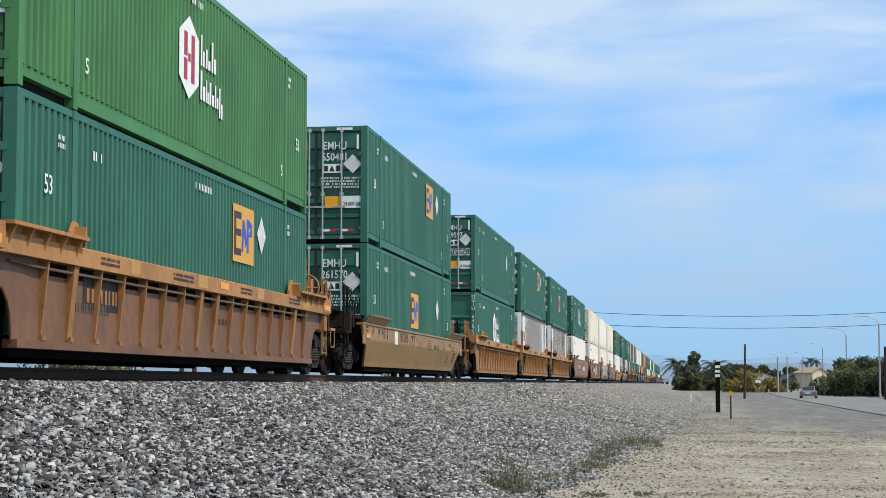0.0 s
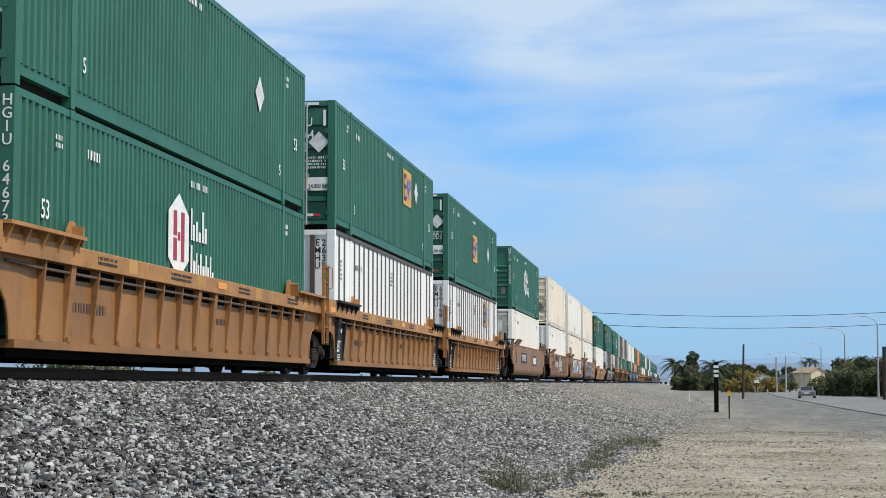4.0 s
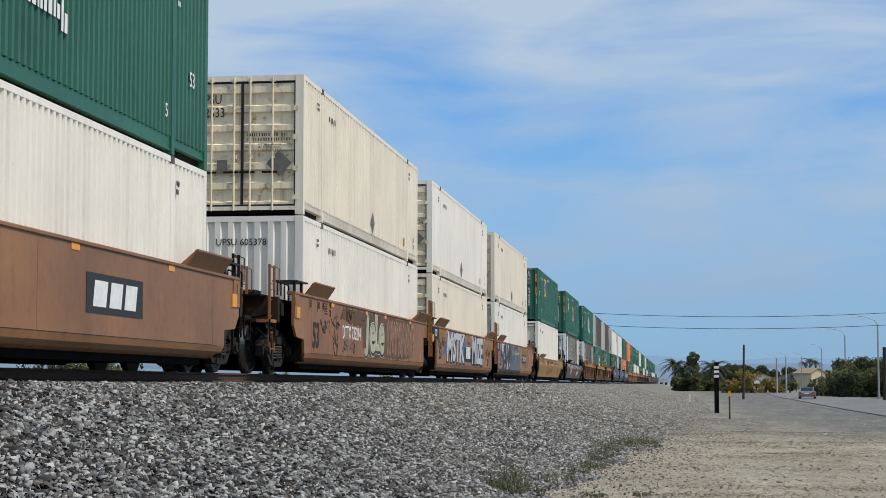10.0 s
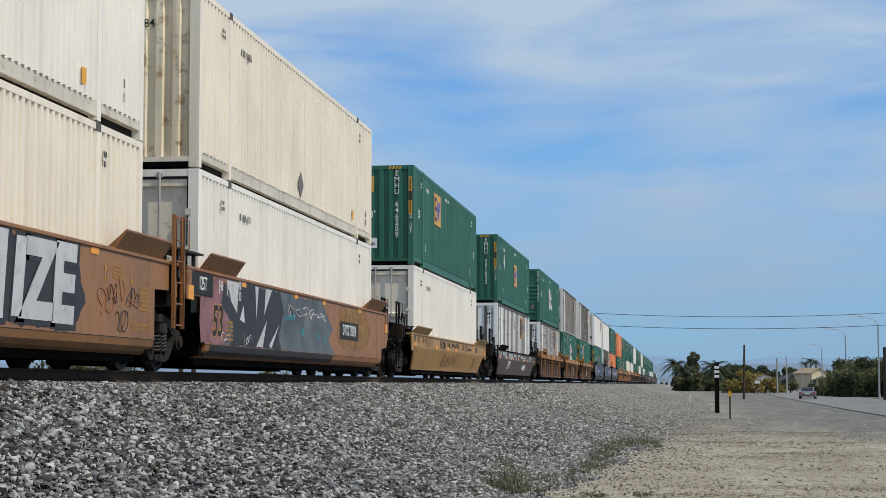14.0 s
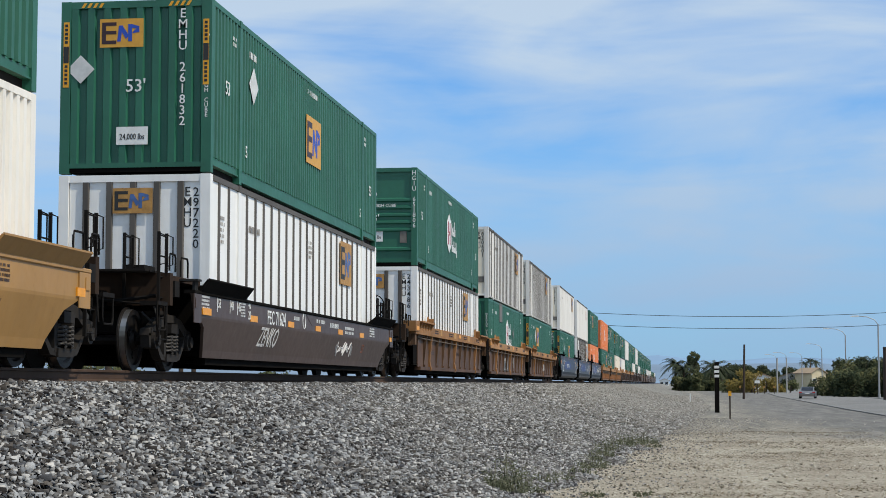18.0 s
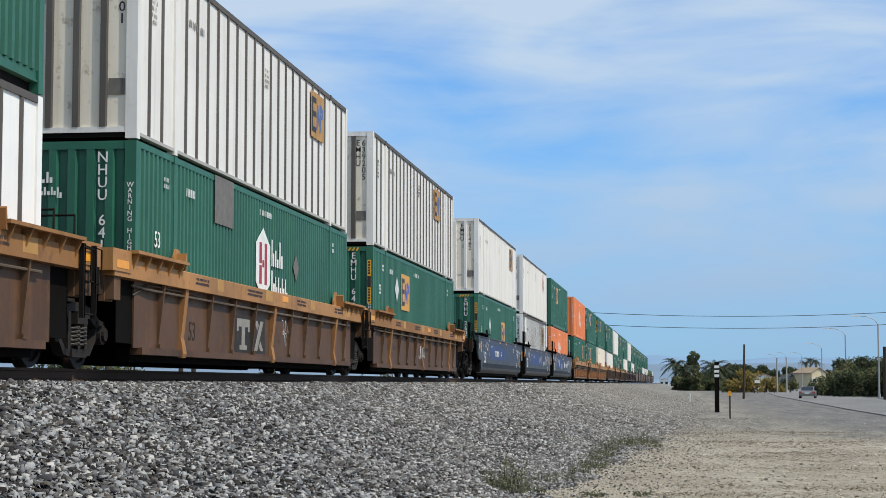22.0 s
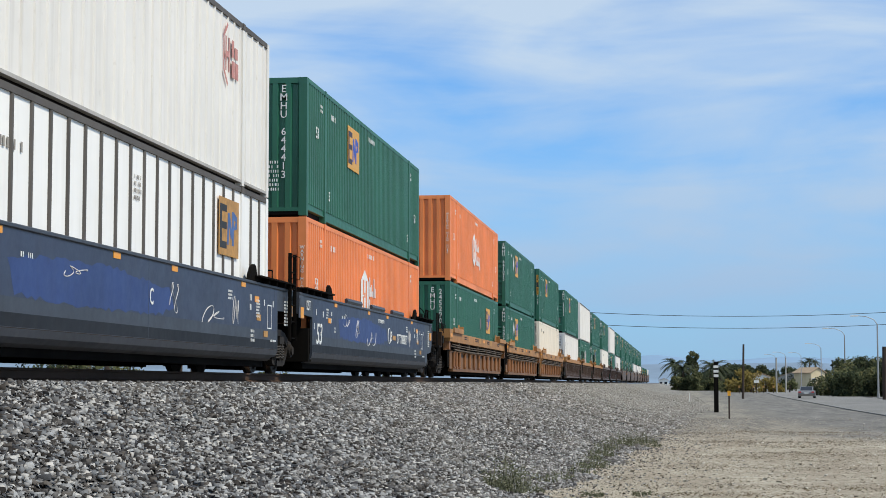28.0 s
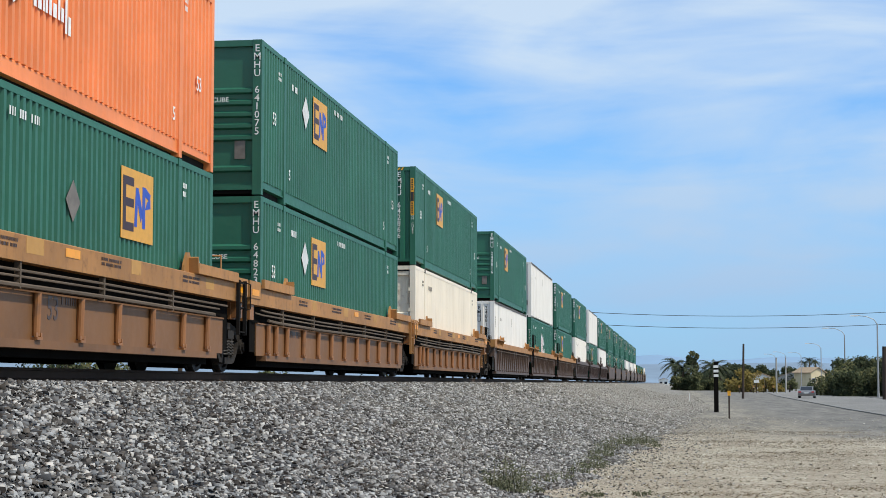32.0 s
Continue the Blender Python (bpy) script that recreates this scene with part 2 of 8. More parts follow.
LOGO_FADED = plain("faded_logo_ochre", (0.42, 0.22, 0.06), 0.6, 0.25)
LOGO_BLUE = plain("logo_blue", (0.02, 0.07, 0.42), 0.5, 0.08)
LOGO_OLDBLUE = plain("faded_logo_blue", (0.06, 0.13, 0.33), 0.6, 0.2)
FADED_RED = plain("washed_out_red", (0.50, 0.22, 0.19), 0.6, 0.2)
LOGO_DARK = plain("logo_dark", (0.035, 0.012, 0.016), 0.5, 0.1)
LOGO_RED = plain("logo_red", (0.35, 0.02, 0.035), 0.5, 0.1)
MARK = plain("white_lettering", (0.78, 0.78, 0.75), 0.5, 0.1)
BLACKMARK = plain("black_lettering", (0.02, 0.02, 0.02), 0.6, 0.1)
DIAMOND = plain("grey_white_placard", (0.62, 0.62, 0.60), 0.5, 0.15, 6)
NOTEGREY = plain("faded_grey_lettering", (0.27, 0.245, 0.215), 0.6, 0.2)
SPRAY_GREY = plain("blue_grey_spray_paint", (0.095, 0.11, 0.125), 0.7, 0.45, 1.6)
GREYPLATE = plain("dark_grey_placard", (0.15, 0.135, 0.118), 0.6, 0.2)
REDTAPE = plain("red_tape", (0.5, 0.03, 0.02), 0.5, 0.1)
REFLECT = plain("orange_reflector", (0.82, 0.32, 0.01), 0.4, 0.08)
SPRAY = paint("silver_spray_paint", (0.50, 0.50, 0.515), 0.6, (0.16, 0.14, 0.13), 0.45, 0.18, streak=0.4, patch=0.56)
SPRAY_BLUE = plain("blue_spray_paint", (0.03, 0.12, 0.40), 0.6, 0.2, 3)
SPRAY_OLD = paint("worn_yellow_spray", (0.25, 0.14, 0.05), 0.7, (0.17, 0.075, 0.026), 0.9, 0.3, streak=0.7, patch=0.45)
SPRAY_PINK = plain("faded_pink_spray_paint", (0.24, 0.11, 0.12), 0.7, 0.3, 2.5)
SPRAY_TEAL = plain("teal_spray_paint", (0.03, 0.17, 0.20), 0.7, 0.25, 3)
SPRAY_SMUDGE = paint("smeared_old_spray", (0.085, 0.05, 0.03), 0.7, (0.19, 0.08, 0.028), 0.7, 0.5, streak=0.7, patch=0.46)
SPRAY_LINE = plain("dark_spray_paint", (0.024, 0.023, 0.027), 0.6, 0.2)
SPRAY_YEL = plain("pale_yellow_spray_paint", (0.42, 0.40, 0.27), 0.6, 0.2, 3)
SPRAY_RED = plain("dull_red_spray_paint", (0.25, 0.085, 0.045), 0.6, 0.25, 3)
SCRIBBLE = plain("thin_white_spray", (0.62, 0.60, 0.58), 0.6, 0.15)
WOOD = paint("dark_creosoted_wood", (0.045, 0.032, 0.024), 0.8, (0.09, 0.07, 0.055), 0.4, 0.25)
CONCRETE = paint("pale_concrete", (0.40, 0.385, 0.36), 0.85, (0.2, 0.19, 0.17), 0.3, 0.12)
LAMP_GREY = plain("galvanised_pole", (0.33, 0.33, 0.325), 0.55, 0.1, 4, 0.4)
STONES = island("ballast_stone", ((0.014, 0.014, 0.016), (0.040, 0.034, 0.030), (0.066, 0.070, 0.080), (0.12, 0.108, 0.098), (0.165, 0.178, 0.195), (0.26, 0.255, 0.25), (0.36, 0.375, 0.39), (0.56, 0.545, 0.52)), 0.9, bump=1.0, dust=(0.33, 0.31, 0.275))
PEBBLES = island("dirt_pebble", ((0.10, 0.083, 0.06), (0.27, 0.232, 0.18), (0.38, 0.338, 0.272), (0.44, 0.396, 0.325), (0.48, 0.437, 0.365), (0.66, 0.625, 0.565)), 0.95)
STRAW = island("dry_grass", ((0.05, 0.036, 0.022), (0.12, 0.085, 0.05), (0.22, 0.17, 0.10), (0.10, 0.10, 0.05)), 0.9)
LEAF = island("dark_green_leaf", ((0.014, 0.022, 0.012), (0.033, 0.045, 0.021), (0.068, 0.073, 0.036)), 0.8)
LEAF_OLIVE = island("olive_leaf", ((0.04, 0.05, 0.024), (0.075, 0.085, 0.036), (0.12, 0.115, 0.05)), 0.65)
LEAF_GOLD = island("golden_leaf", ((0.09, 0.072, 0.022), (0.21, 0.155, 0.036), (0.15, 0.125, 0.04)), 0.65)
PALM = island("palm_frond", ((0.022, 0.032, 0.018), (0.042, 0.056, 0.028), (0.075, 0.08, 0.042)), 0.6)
WEED = island("dry_weed", ((0.05, 0.06, 0.034), (0.10, 0.11, 0.065), (0.18, 0.172, 0.115)), 0.8)
BARK = paint("bark", (0.085, 0.062, 0.045), 0.9, (0.04, 0.03, 0.022), 0.4, 0.25)
STUCCO = paint("cream_stucco", (0.62, 0.52, 0.34), 0.85, (0.35, 0.28, 0.18), 0.2, 0.06)
ROOF = paint("tan_roof", (0.36, 0.27, 0.18), 0.85, (0.15, 0.11, 0.08), 0.3, 0.15)
GLASS = plain("dark_window_glass", (0.02, 0.024, 0.03), 0.1, 0.1)
CARPAINT = plain("grey_vehicle_paint", (0.24, 0.25, 0.265), 0.3, 0.05, 2, 0.4)
RUBBER = plain("black_rubber", (0.015, 0.015, 0.015), 0.85, 0.1)
WIRE = plain("black_cable", (0.02, 0.02, 0.022), 0.6, 0.1)
# distance haze is painted into these two base colours
HILL = plain("haze_tinted_hillside", (0.17, 0.24, 0.325), 1.0, 0.16, 0.012)
HILLFAR = plain("haze_tinted_mountain", (0.19, 0.30, 0.44), 1.0, 0.06, 0.01)


def ground_material(name, cols, big, fine, dark=None, beyond=None):
    """Mixed earth at four scales; beyond: (tone, tone, distance) of the gravel that takes over further along."""
    m, n, l, b = nodes_of(name)
    tc = n.new("ShaderNodeTexCoord")
    mp = n.new("ShaderNodeMapping")
    mp.inputs["Scale"].default_value = (1.0, 0.45, 1.0)
    l.new(tc.outputs["Object"], mp.inputs[0])
    a = noise_tex(n, l, mp.outputs[0], big, 6, 0.6)
    c = noise_tex(n, l, tc.outputs["Object"], fine, 6, 0.75)
    col = mixc(n, l, ramp(n, l, a, 0.36, 0.64), cols[0], cols[1])
    col = mixc(n, l, ramp(n, l, c, 0.46, 0.58), col, cols[2])
    if dark:
        d = noise_tex(n, l, mp.outputs[0], big * 3.2, 8, 0.75)
        col = mixc(n, l, ramp(n, l, d, 0.53, 0.66), col, dark)
        e = noise_tex(n, l, mp.outputs[0], fine * 0.7, 6, 0.8)
        f = noise_tex(n, l, tc.outputs["Object"], fine * 1.3, 5, 0.8)
        col = mixc(n, l, ramp(n, l, f, 0.56, 0.62), col, (0.60, 0.58, 0.49))
        col = mixc(n, l, ramp(n, l, e, 0.56, 0.66), col, dark)
        # broad damp and trodden patches
        mb = n.new("ShaderNodeMapping")
        mb.inputs["Scale"].default_value = (1.0, 0.2, 1.0)
        l.new(tc.outputs["Object"], mb.inputs[0])
        worn = n.new("ShaderNodeMath")
        worn.operation = 'MULTIPLY'
        l.new(ramp(n, l, noise_tex(n, l, mb.outputs[0], 0.55, 6, 0.65), 0.47, 0.62), worn.inputs[0])
        worn.inputs[1].default_value = 0.5
        col = mixc(n, l, worn.outputs[0], col, (0.225, 0.182, 0.132))
    if beyond:
        g = mixc(n, l, ramp(n, l, noise_tex(n, l, tc.outputs["Object"], 4.0, 8, 0.85), 0.44, 0.56), beyond[0], beyond[1])
        # drifts and wheel ruts drawn out along the line
        mq = n.new("ShaderNodeMapping")
        mq.inputs["Scale"].default_value = (1.0, 0.10, 1.0)
        l.new(tc.outputs["Object"], mq.inputs[0])
        g = mixc(n, l, ramp(n, l, noise_tex(n, l, mq.outputs[0], 0.55, 7, 0.7), 0.44, 0.6), g, beyond[2])
        g = mixc(n, l, ramp(n, l, noise_tex(n, l, mq.outputs[0], 1.9, 6, 0.75), 0.55, 0.66), g, beyond[1])
        ax = n.new("ShaderNodeSeparateXYZ")
        l.new(tc.outputs["Object"], ax.inputs[0])
        wob = n.new("ShaderNodeMath")
        wob.operation = 'MULTIPLY_ADD'
        l.new(noise_tex(n, l, mp.outputs[0], 0.35, 6, 0.7), wob.inputs[0])
        wob.inputs[1].default_value = 44.0
        l.new(ax.outputs[1], wob.inputs[2])
        col = mixc(n, l, ramp(n, l, wob.outputs[0], beyond[3] + 16, beyond[3] + 34), col, g)
        # old tarmac showing through beside the road
        side = n.new("ShaderNodeMath")
        side.operation = 'MULTIPLY_ADD'
        l.new(noise_tex(n, l, mp.outputs[0], 0.22, 6, 0.65), side.inputs[0])
        side.inputs[1].default_value = 7.0
        l.new(ax.outputs[0], side.inputs[2])
        patch = n.new("ShaderNodeMath")
        patch.operation = 'MULTIPLY'
        l.new(ramp(n, l, side.outputs[0], 7.0, 9.4), patch.inputs[0])
        l.new(ramp(n, l, wob.outputs[0], 66, 84), patch.inputs[1])
        col = mixc(n, l, patch.outputs[0], col, mixc(n, l, ramp(n, l, noise_tex(n, l, mq.outputs[0], 1.1, 7, 0.75), 0.4, 0.62), (0.105, 0.101, 0.094), (0.20, 0.192, 0.175)))
    l.new(col, b.inputs["Base Color"])
    b.inputs["Roughness"].default_value = 0.95
    bp = n.new("ShaderNodeBump")
    bp.inputs["Strength"].default_value = 1.0
    bp.inputs["Distance"].default_value = 0.05
    l.new(c, bp.inputs["Height"])
    l.new(bp.outputs[0], b.inputs["Normal"])
    return m


DIRT = ground_material("dry_packed_dirt", ((0.325, 0.28, 0.213), (0.49, 0.445, 0.355), (0.24, 0.206, 0.155)), 0.42, 6.0, (0.145, 0.122, 0.082), ((0.125, 0.116, 0.098), (0.335, 0.308, 0.252), (0.125, 0.119, 0.107), 56.0))
BED = ground_material("gravel_bed", ((0.06, 0.06, 0.062), (0.12, 0.12, 0.12), (0.03, 0.03, 0.032)), 0.5, 16.0, None, ((0.11, 0.106, 0.098), (0.30, 0.285, 0.25), (0.165, 0.158, 0.142), 58.0))
ASPHALT = ground_material("worn_asphalt", ((0.185, 0.182, 0.175), (0.25, 0.245, 0.235), (0.165, 0.162, 0.156)), 0.2, 30.0)

KERB = paint("grimy_kerb_concrete", (0.20, 0.198, 0.19), 0.9, (0.07, 0.065, 0.06), 0.5, 0.2)


# ---- mesh helpers ----
def quadbox(bm, x0, x1, y0, y1, z0, z1):
    v = [bm.verts.new(p) for p in ((x0, y0, z0), (x1, y0, z0), (x1, y1, z0), (x0, y1, z0), (x0, y0, z1), (x1, y0, z1), (x1, y1, z1), (x0, y1, z1))]
    for f in ((3, 2, 1, 0), (4, 5, 6, 7), (0, 1, 5, 4), (1, 2, 6, 5), (2, 3, 7, 6), (3, 0, 4, 7)):
        bm.faces.new([v[i] for i in f])


def prism(bm, pts, axis, lo, hi):
    """A polygon drawn in the two other axes, carried from lo to hi along axis."""
    def at(p, q):
        a = list(p)
        a.insert(axis, q)
        return a
    v0 = [bm.verts.new(at(p, lo)) for p in pts]
    v1 = [bm.verts.new(at(p, hi)) for p in pts]
    n = len(pts)
    bm.faces.new(v0[::-1])
    bm.faces.new(v1)
    for i in range(n):
        bm.faces.new((v0[i], v0[(i + 1) % n], v1[(i + 1) % n], v1[i]))


def rod(bm, p0, p1, r, seg=8, r1=None):
    p0, p1 = Vector(p0), Vector(p1)
    d = (p1 - p0).normalized()
    a = d.orthogonal().normalized()
    b = d.cross(a)
    r1 = r if r1 is None else r1
    rings = [[bm.verts.new(p + (a * math.cos(2 * math.pi * k / seg) + b * math.sin(2 * math.pi * k / seg)) * q) for k in range(seg)]
             for p, q in ((p0, r), (p1, r1))]
    bm.faces.new(rings[0][::-1])
    bm.faces.new(rings[1])
    for k in range(seg):
        bm.faces.new((rings[0][k], rings[0][(k + 1) % seg], rings[1][(k + 1) % seg], rings[1][k]))


def tube(bm, pts, r, seg=6):
    """One bent bar through all the points."""
    pts = [Vector(p) for p in pts]
    rings = []
    for i, p in enumerate(pts):
        d = (pts[min(i + 1, len(pts) - 1)] - pts[max(i - 1, 0)])
        d = d.normalized() if d.length > 1e-6 else Vector((0, 0, 1))
        a = Vector((0.31, 0.87, 0.38)).cross(d).normalized()
        b = d.cross(a)
        rings.append([bm.verts.new(p + (a * math.cos(2 * math.pi * k / seg) + b * math.sin(2 * math.pi * k / seg)) * r) for k in range(seg)])
    bm.faces.new(rings[0][::-1])
    bm.faces.new(rings[-1])
    for u, v in zip(rings, rings[1:]):
        for k in range(seg):
            bm.faces.new((u[k], u[(k + 1) % seg], v[(k + 1) % seg], v[k]))


def lathe(bm, prof, axis=0, seg=24):
    """Rings (offset along axis, radius) turned round that axis."""
    rings = []
    for o, r in prof:
        ring = []
        for k in range(seg):
            c, s = r * math.cos(2 * math.pi * k / seg), r * math.sin(2 * math.pi * k / seg)
            ring.append(bm.verts.new((o, c, s) if axis == 0 else (c, s, o)))
        rings.append(ring)
    for a, b in zip(rings, rings[1:]):
        for k in range(seg):
            bm.faces.new((a[k], a[(k + 1) % seg], b[(k + 1) % seg], b[k]))
    bm.faces.new(rings[0][::-1])
    bm.faces.new(rings[-1])


MESHES = {}


def mesh(key, build, material, smooth=False):
    """One shared mesh for each kind of piece."""
    key = (key, material.name)
    if key not in MESHES:
        bm = bmesh.new()
        build(bm)
        bmesh.ops.recalc_face_normals(bm, faces=bm.faces)
        me = bpy.data.meshes.new(key[0])
        bm.to_mesh(me)
        bm.free()
        me.materials.append(material)
        if smooth:
            me.polygons.foreach_set("use_smooth", [True] * len(me.polygons))
        MESHES[key] = me
    return MESHES[key]


def part(name, me, parent, label="", at=None):
    ob = new(name, me)
    ob.parent = parent
    if at is not None:
        ob.matrix_basis = at
    if label:
        ob["label"] = label
    if name in ("note", "data_panel", "sign_text", "graffiti", "graffiti_fill", "blue_spray", "foliage"):
        ob["kind"] = "stuff"
    return ob


def boxpart(name, x0, x1, y0, y1, z0, z1, material, parent, label=""):
    me = mesh("%s %.3f %.3f %.3f %.3f %.3f %.3f" % (name, x0, x1, y0, y1, z0, z1), lambda bm: quadbox(bm, x0, x1, y0, y1, z0, z1), material)
    return part(name, me, parent, label)


SIDE = Matrix(((0, 0, 1, 0), (1, 0, 0, 0), (0, 1, 0, 0), (0, 0, 0, 1)))    # drawing plane on a face that looks to +x
END = Matrix(((1, 0, 0, 0), (0, 0, -1, 0), (0, 1, 0, 0), (0, 0, 0, 1)))    # drawing plane on a face that looks to -y
TEXTS = {}


def text_mesh(body, size, material, narrow=1.0, lean=0.0, weight=0.006):
    key = (body, size, material.name, narrow, lean, weight)
    if key not in TEXTS:
        cu = bpy.data.curves.new("lettering", 'FONT')
        cu.body, cu.size, cu.extrude, cu.align_x, cu.align_y = body, size, 0.002, 'CENTER', 'CENTER'
        cu.resolution_u = 2 if weight < 0.02 else 4
        cu.space_line = 0.82
        cu.offset = weight * size
        cu.shear = lean
        tmp = bpy.data.objects.new("lettering", cu)
        me = bpy.data.meshes.new_from_object(tmp)
        bpy.data.objects.remove(tmp)
        me.transform(Matrix.Diagonal((narrow, 1, 1, 1)))
        me.materials.clear()
        me.materials.append(material)
        TEXTS[key] = me
    return TEXTS[key]


def on(face, a, z, out):
    """Pose of a flat piece on a face: a along the face, z up, out off the centre line."""
    return Matrix.Translation((out, a, z) if face is SIDE else (a, -out, z)) @ face


def lettering(body, size, material, parent, face, a, z, out, narrow=1.0, name="lettering", lean=0.0, weight=0.006):
    return part(name, text_mesh(body, size, material, narrow, lean, weight), parent, at=on(face, a, z, out))


def two_sided(thing, key, items, material):
    """items: (name, key, build, material, label, shift). The near side in parts; the side turned away from the road as one part."""
    for name, k, build, mat, label, shift in items:
        part(name, mesh(k, build, mat), thing, label, shift)

    def joined(bm):
        for name, k, build, mat, label, shift in items:
            n = len(bm.verts)
            build(bm)
            if shift is not None:
                bm.verts.ensure_lookup_table()
                for v in bm.verts[n:]:
                    v.co = shift @ v.co
    part("far_side", mesh("far side " + key, joined, material), thing, at=FAR)


def flat(key, polys, material, thick=0.004):
    def build(bm):
        for pts in polys:
            prism(bm, pts, 2, 0, thick)
    return mesh("flat " + key, build, material)


def rect(x0, x1, y0, y1):
    return [(x0, y0), (x1, y0), (x1, y1), (x0, y1)]


def bars(w, h, rows, key):
    """Rows of plain bars in place of writing that cannot be read."""
    rnd = random.Random(key)
    out = []
    rh = h / rows
    for r in range(rows):
        x = -w / 2
        while x < w / 2 - 0.03:
            ww = min(rnd.uniform(0.7, 1.05) * rh * 0.62, w / 2 - x)
            if rnd.random() > 0.1:
                out.append(rect(x, x + ww * rnd.uniform(0.28, 0.6), -h / 2 + r * rh, -h / 2 + r * rh + rh * 0.62))
            x += ww
    return out


# ---- containers ----
LONG, HIGH = 16.15, 2.896
INSET = 1.98


def corrugated(bm, a0, a1, z0, z1, face, pitch, depth, axis):
    """A closed corrugated sheet. axis 1: runs along y and looks to +x; axis 0: runs along x and looks to -y."""
    n = max(1, round((a1 - a0) / pitch))
    p = (a1 - a0) / n
    line = []
    for i in range(n):
        for f, d in ((0, 0), (0.40, 0), (0.5, 1), (0.90, 1)):
            line.append((a0 + (i + f) * p, face - d * depth))
    line.append((a1, face))
    back = face - depth - 0.02

    def at(a, o, z):
        return (o, a, z) if axis == 1 else (a, -o, z)
    cols = [[bm.verts.new(at(a, o, z)) for o, z in ((d, z0), (d, z1), (back, z1), (back, z0))] for a, d in line]
    for c, e in zip(cols, cols[1:]):
        for k in range(4):
            bm.faces.new((c[k], e[k], e[(k + 1) % 4], c[(k + 1) % 4]))
    bm.faces.new(cols[0])
    bm.faces.new(cols[-1][::-1])


FAR = pose(0, LONG, 0, 0, 0, 180)


def side_parts(c, style, paintmat):
    items = []

    def put(name, key, build, material, label="", shift=None):
        items.append((name, key, build, material, label, shift))
    put("top_rail", "top_rail", lambda bm: quadbox(bm, HALF - 0.09, HALF, 0.16, LONG - 0.16, HIGH - 0.09, HIGH), paintmat if style == 'corr' else GREYPOST)
    postm = paintmat if style == 'pale' else GREYPOST
    if style == 'corr':
        for y0, y1 in ((0.16, INSET - 0.08), (INSET + 0.08, LONG - INSET - 0.08), (LONG - INSET + 0.08, LONG - 0.16)):
            foot = 0.055 if y1 - y0 > 5 else 0.13
            put("side_panel", "corr %.2f %.2f" % (y0, y1), lambda bm, a=y0, b=y1: corrugated(bm, a, b, 0.27, HIGH - 0.09, HALF - 0.004, 0.205, 0.046, 1), paintmat)
            put("bottom_rail", "brail %.2f %.2f" % (y0, y1), lambda bm, a=y0, b=y1, f=foot: prism(bm, [(HALF - 0.13, 0.27), (HALF - 0.036, 0.27), (HALF - 0.030, 0.255), (HALF - 0.030, f + 0.03), (HALF - 0.012, f + 0.025), (HALF - 0.012, f), (HALF - 0.13, f)], 1, a, b), RAILWHITE if paintmat in (WHITE, CREAM) else paintmat)
    else:
        put("side_panel", "sheet side", lambda bm: quadbox(bm, HALF - 0.06, HALF - 0.03, 0.16, LONG - 0.16, 0.1, HIGH - 0.09), paintmat)
        put("bottom_rail", "plain brail", lambda bm: quadbox(bm, HALF - 0.1, HALF - 0.004, 0.16, LONG - 0.16, 0.05, 0.1), PALEPOST)
        n = 25 if style == 'post' else 37
        hw = 0.022 if style == 'post' else 0.034
        for i in range(1, n):
            y = i * LONG / n
            if abs(y - INSET) < 0.2 or abs(y - LONG + INSET) < 0.2:
                continue
            put("side_post", "sheet post %s" % style, lambda bm: prism(bm, [(HALF - 0.03, -0.07 + hw), (HALF - 0.003, -0.052 + hw), (HALF - 0.003, 0.052 - hw), (HALF - 0.03, 0.07 - hw)], 2, 0.1, HIGH - 0.09), postm, "", Matrix.Translation((0, y, 0)))
    for y in (INSET, LONG - INSET):
        put("inset_post", "inset %.2f" % y, lambda bm, q=y: quadbox(bm, HALF - 0.12, HALF + 0.006, q - 0.08, q + 0.08, 0.0, HIGH + 0.004), paintmat)
        put("corner_casting", "casting %.2f" % y, lambda bm, q=y: quadbox(bm, HALF - 0.14, HALF + 0.012, q - 0.085, q + 0.085, HIGH - 0.11, HIGH + 0.008), GREYPOST if paintmat in (WHITE, CREAM, SHEET, PALESHEET) else paintmat, "scuffed steel casting")
    two_sided(c, style, items, paintmat)


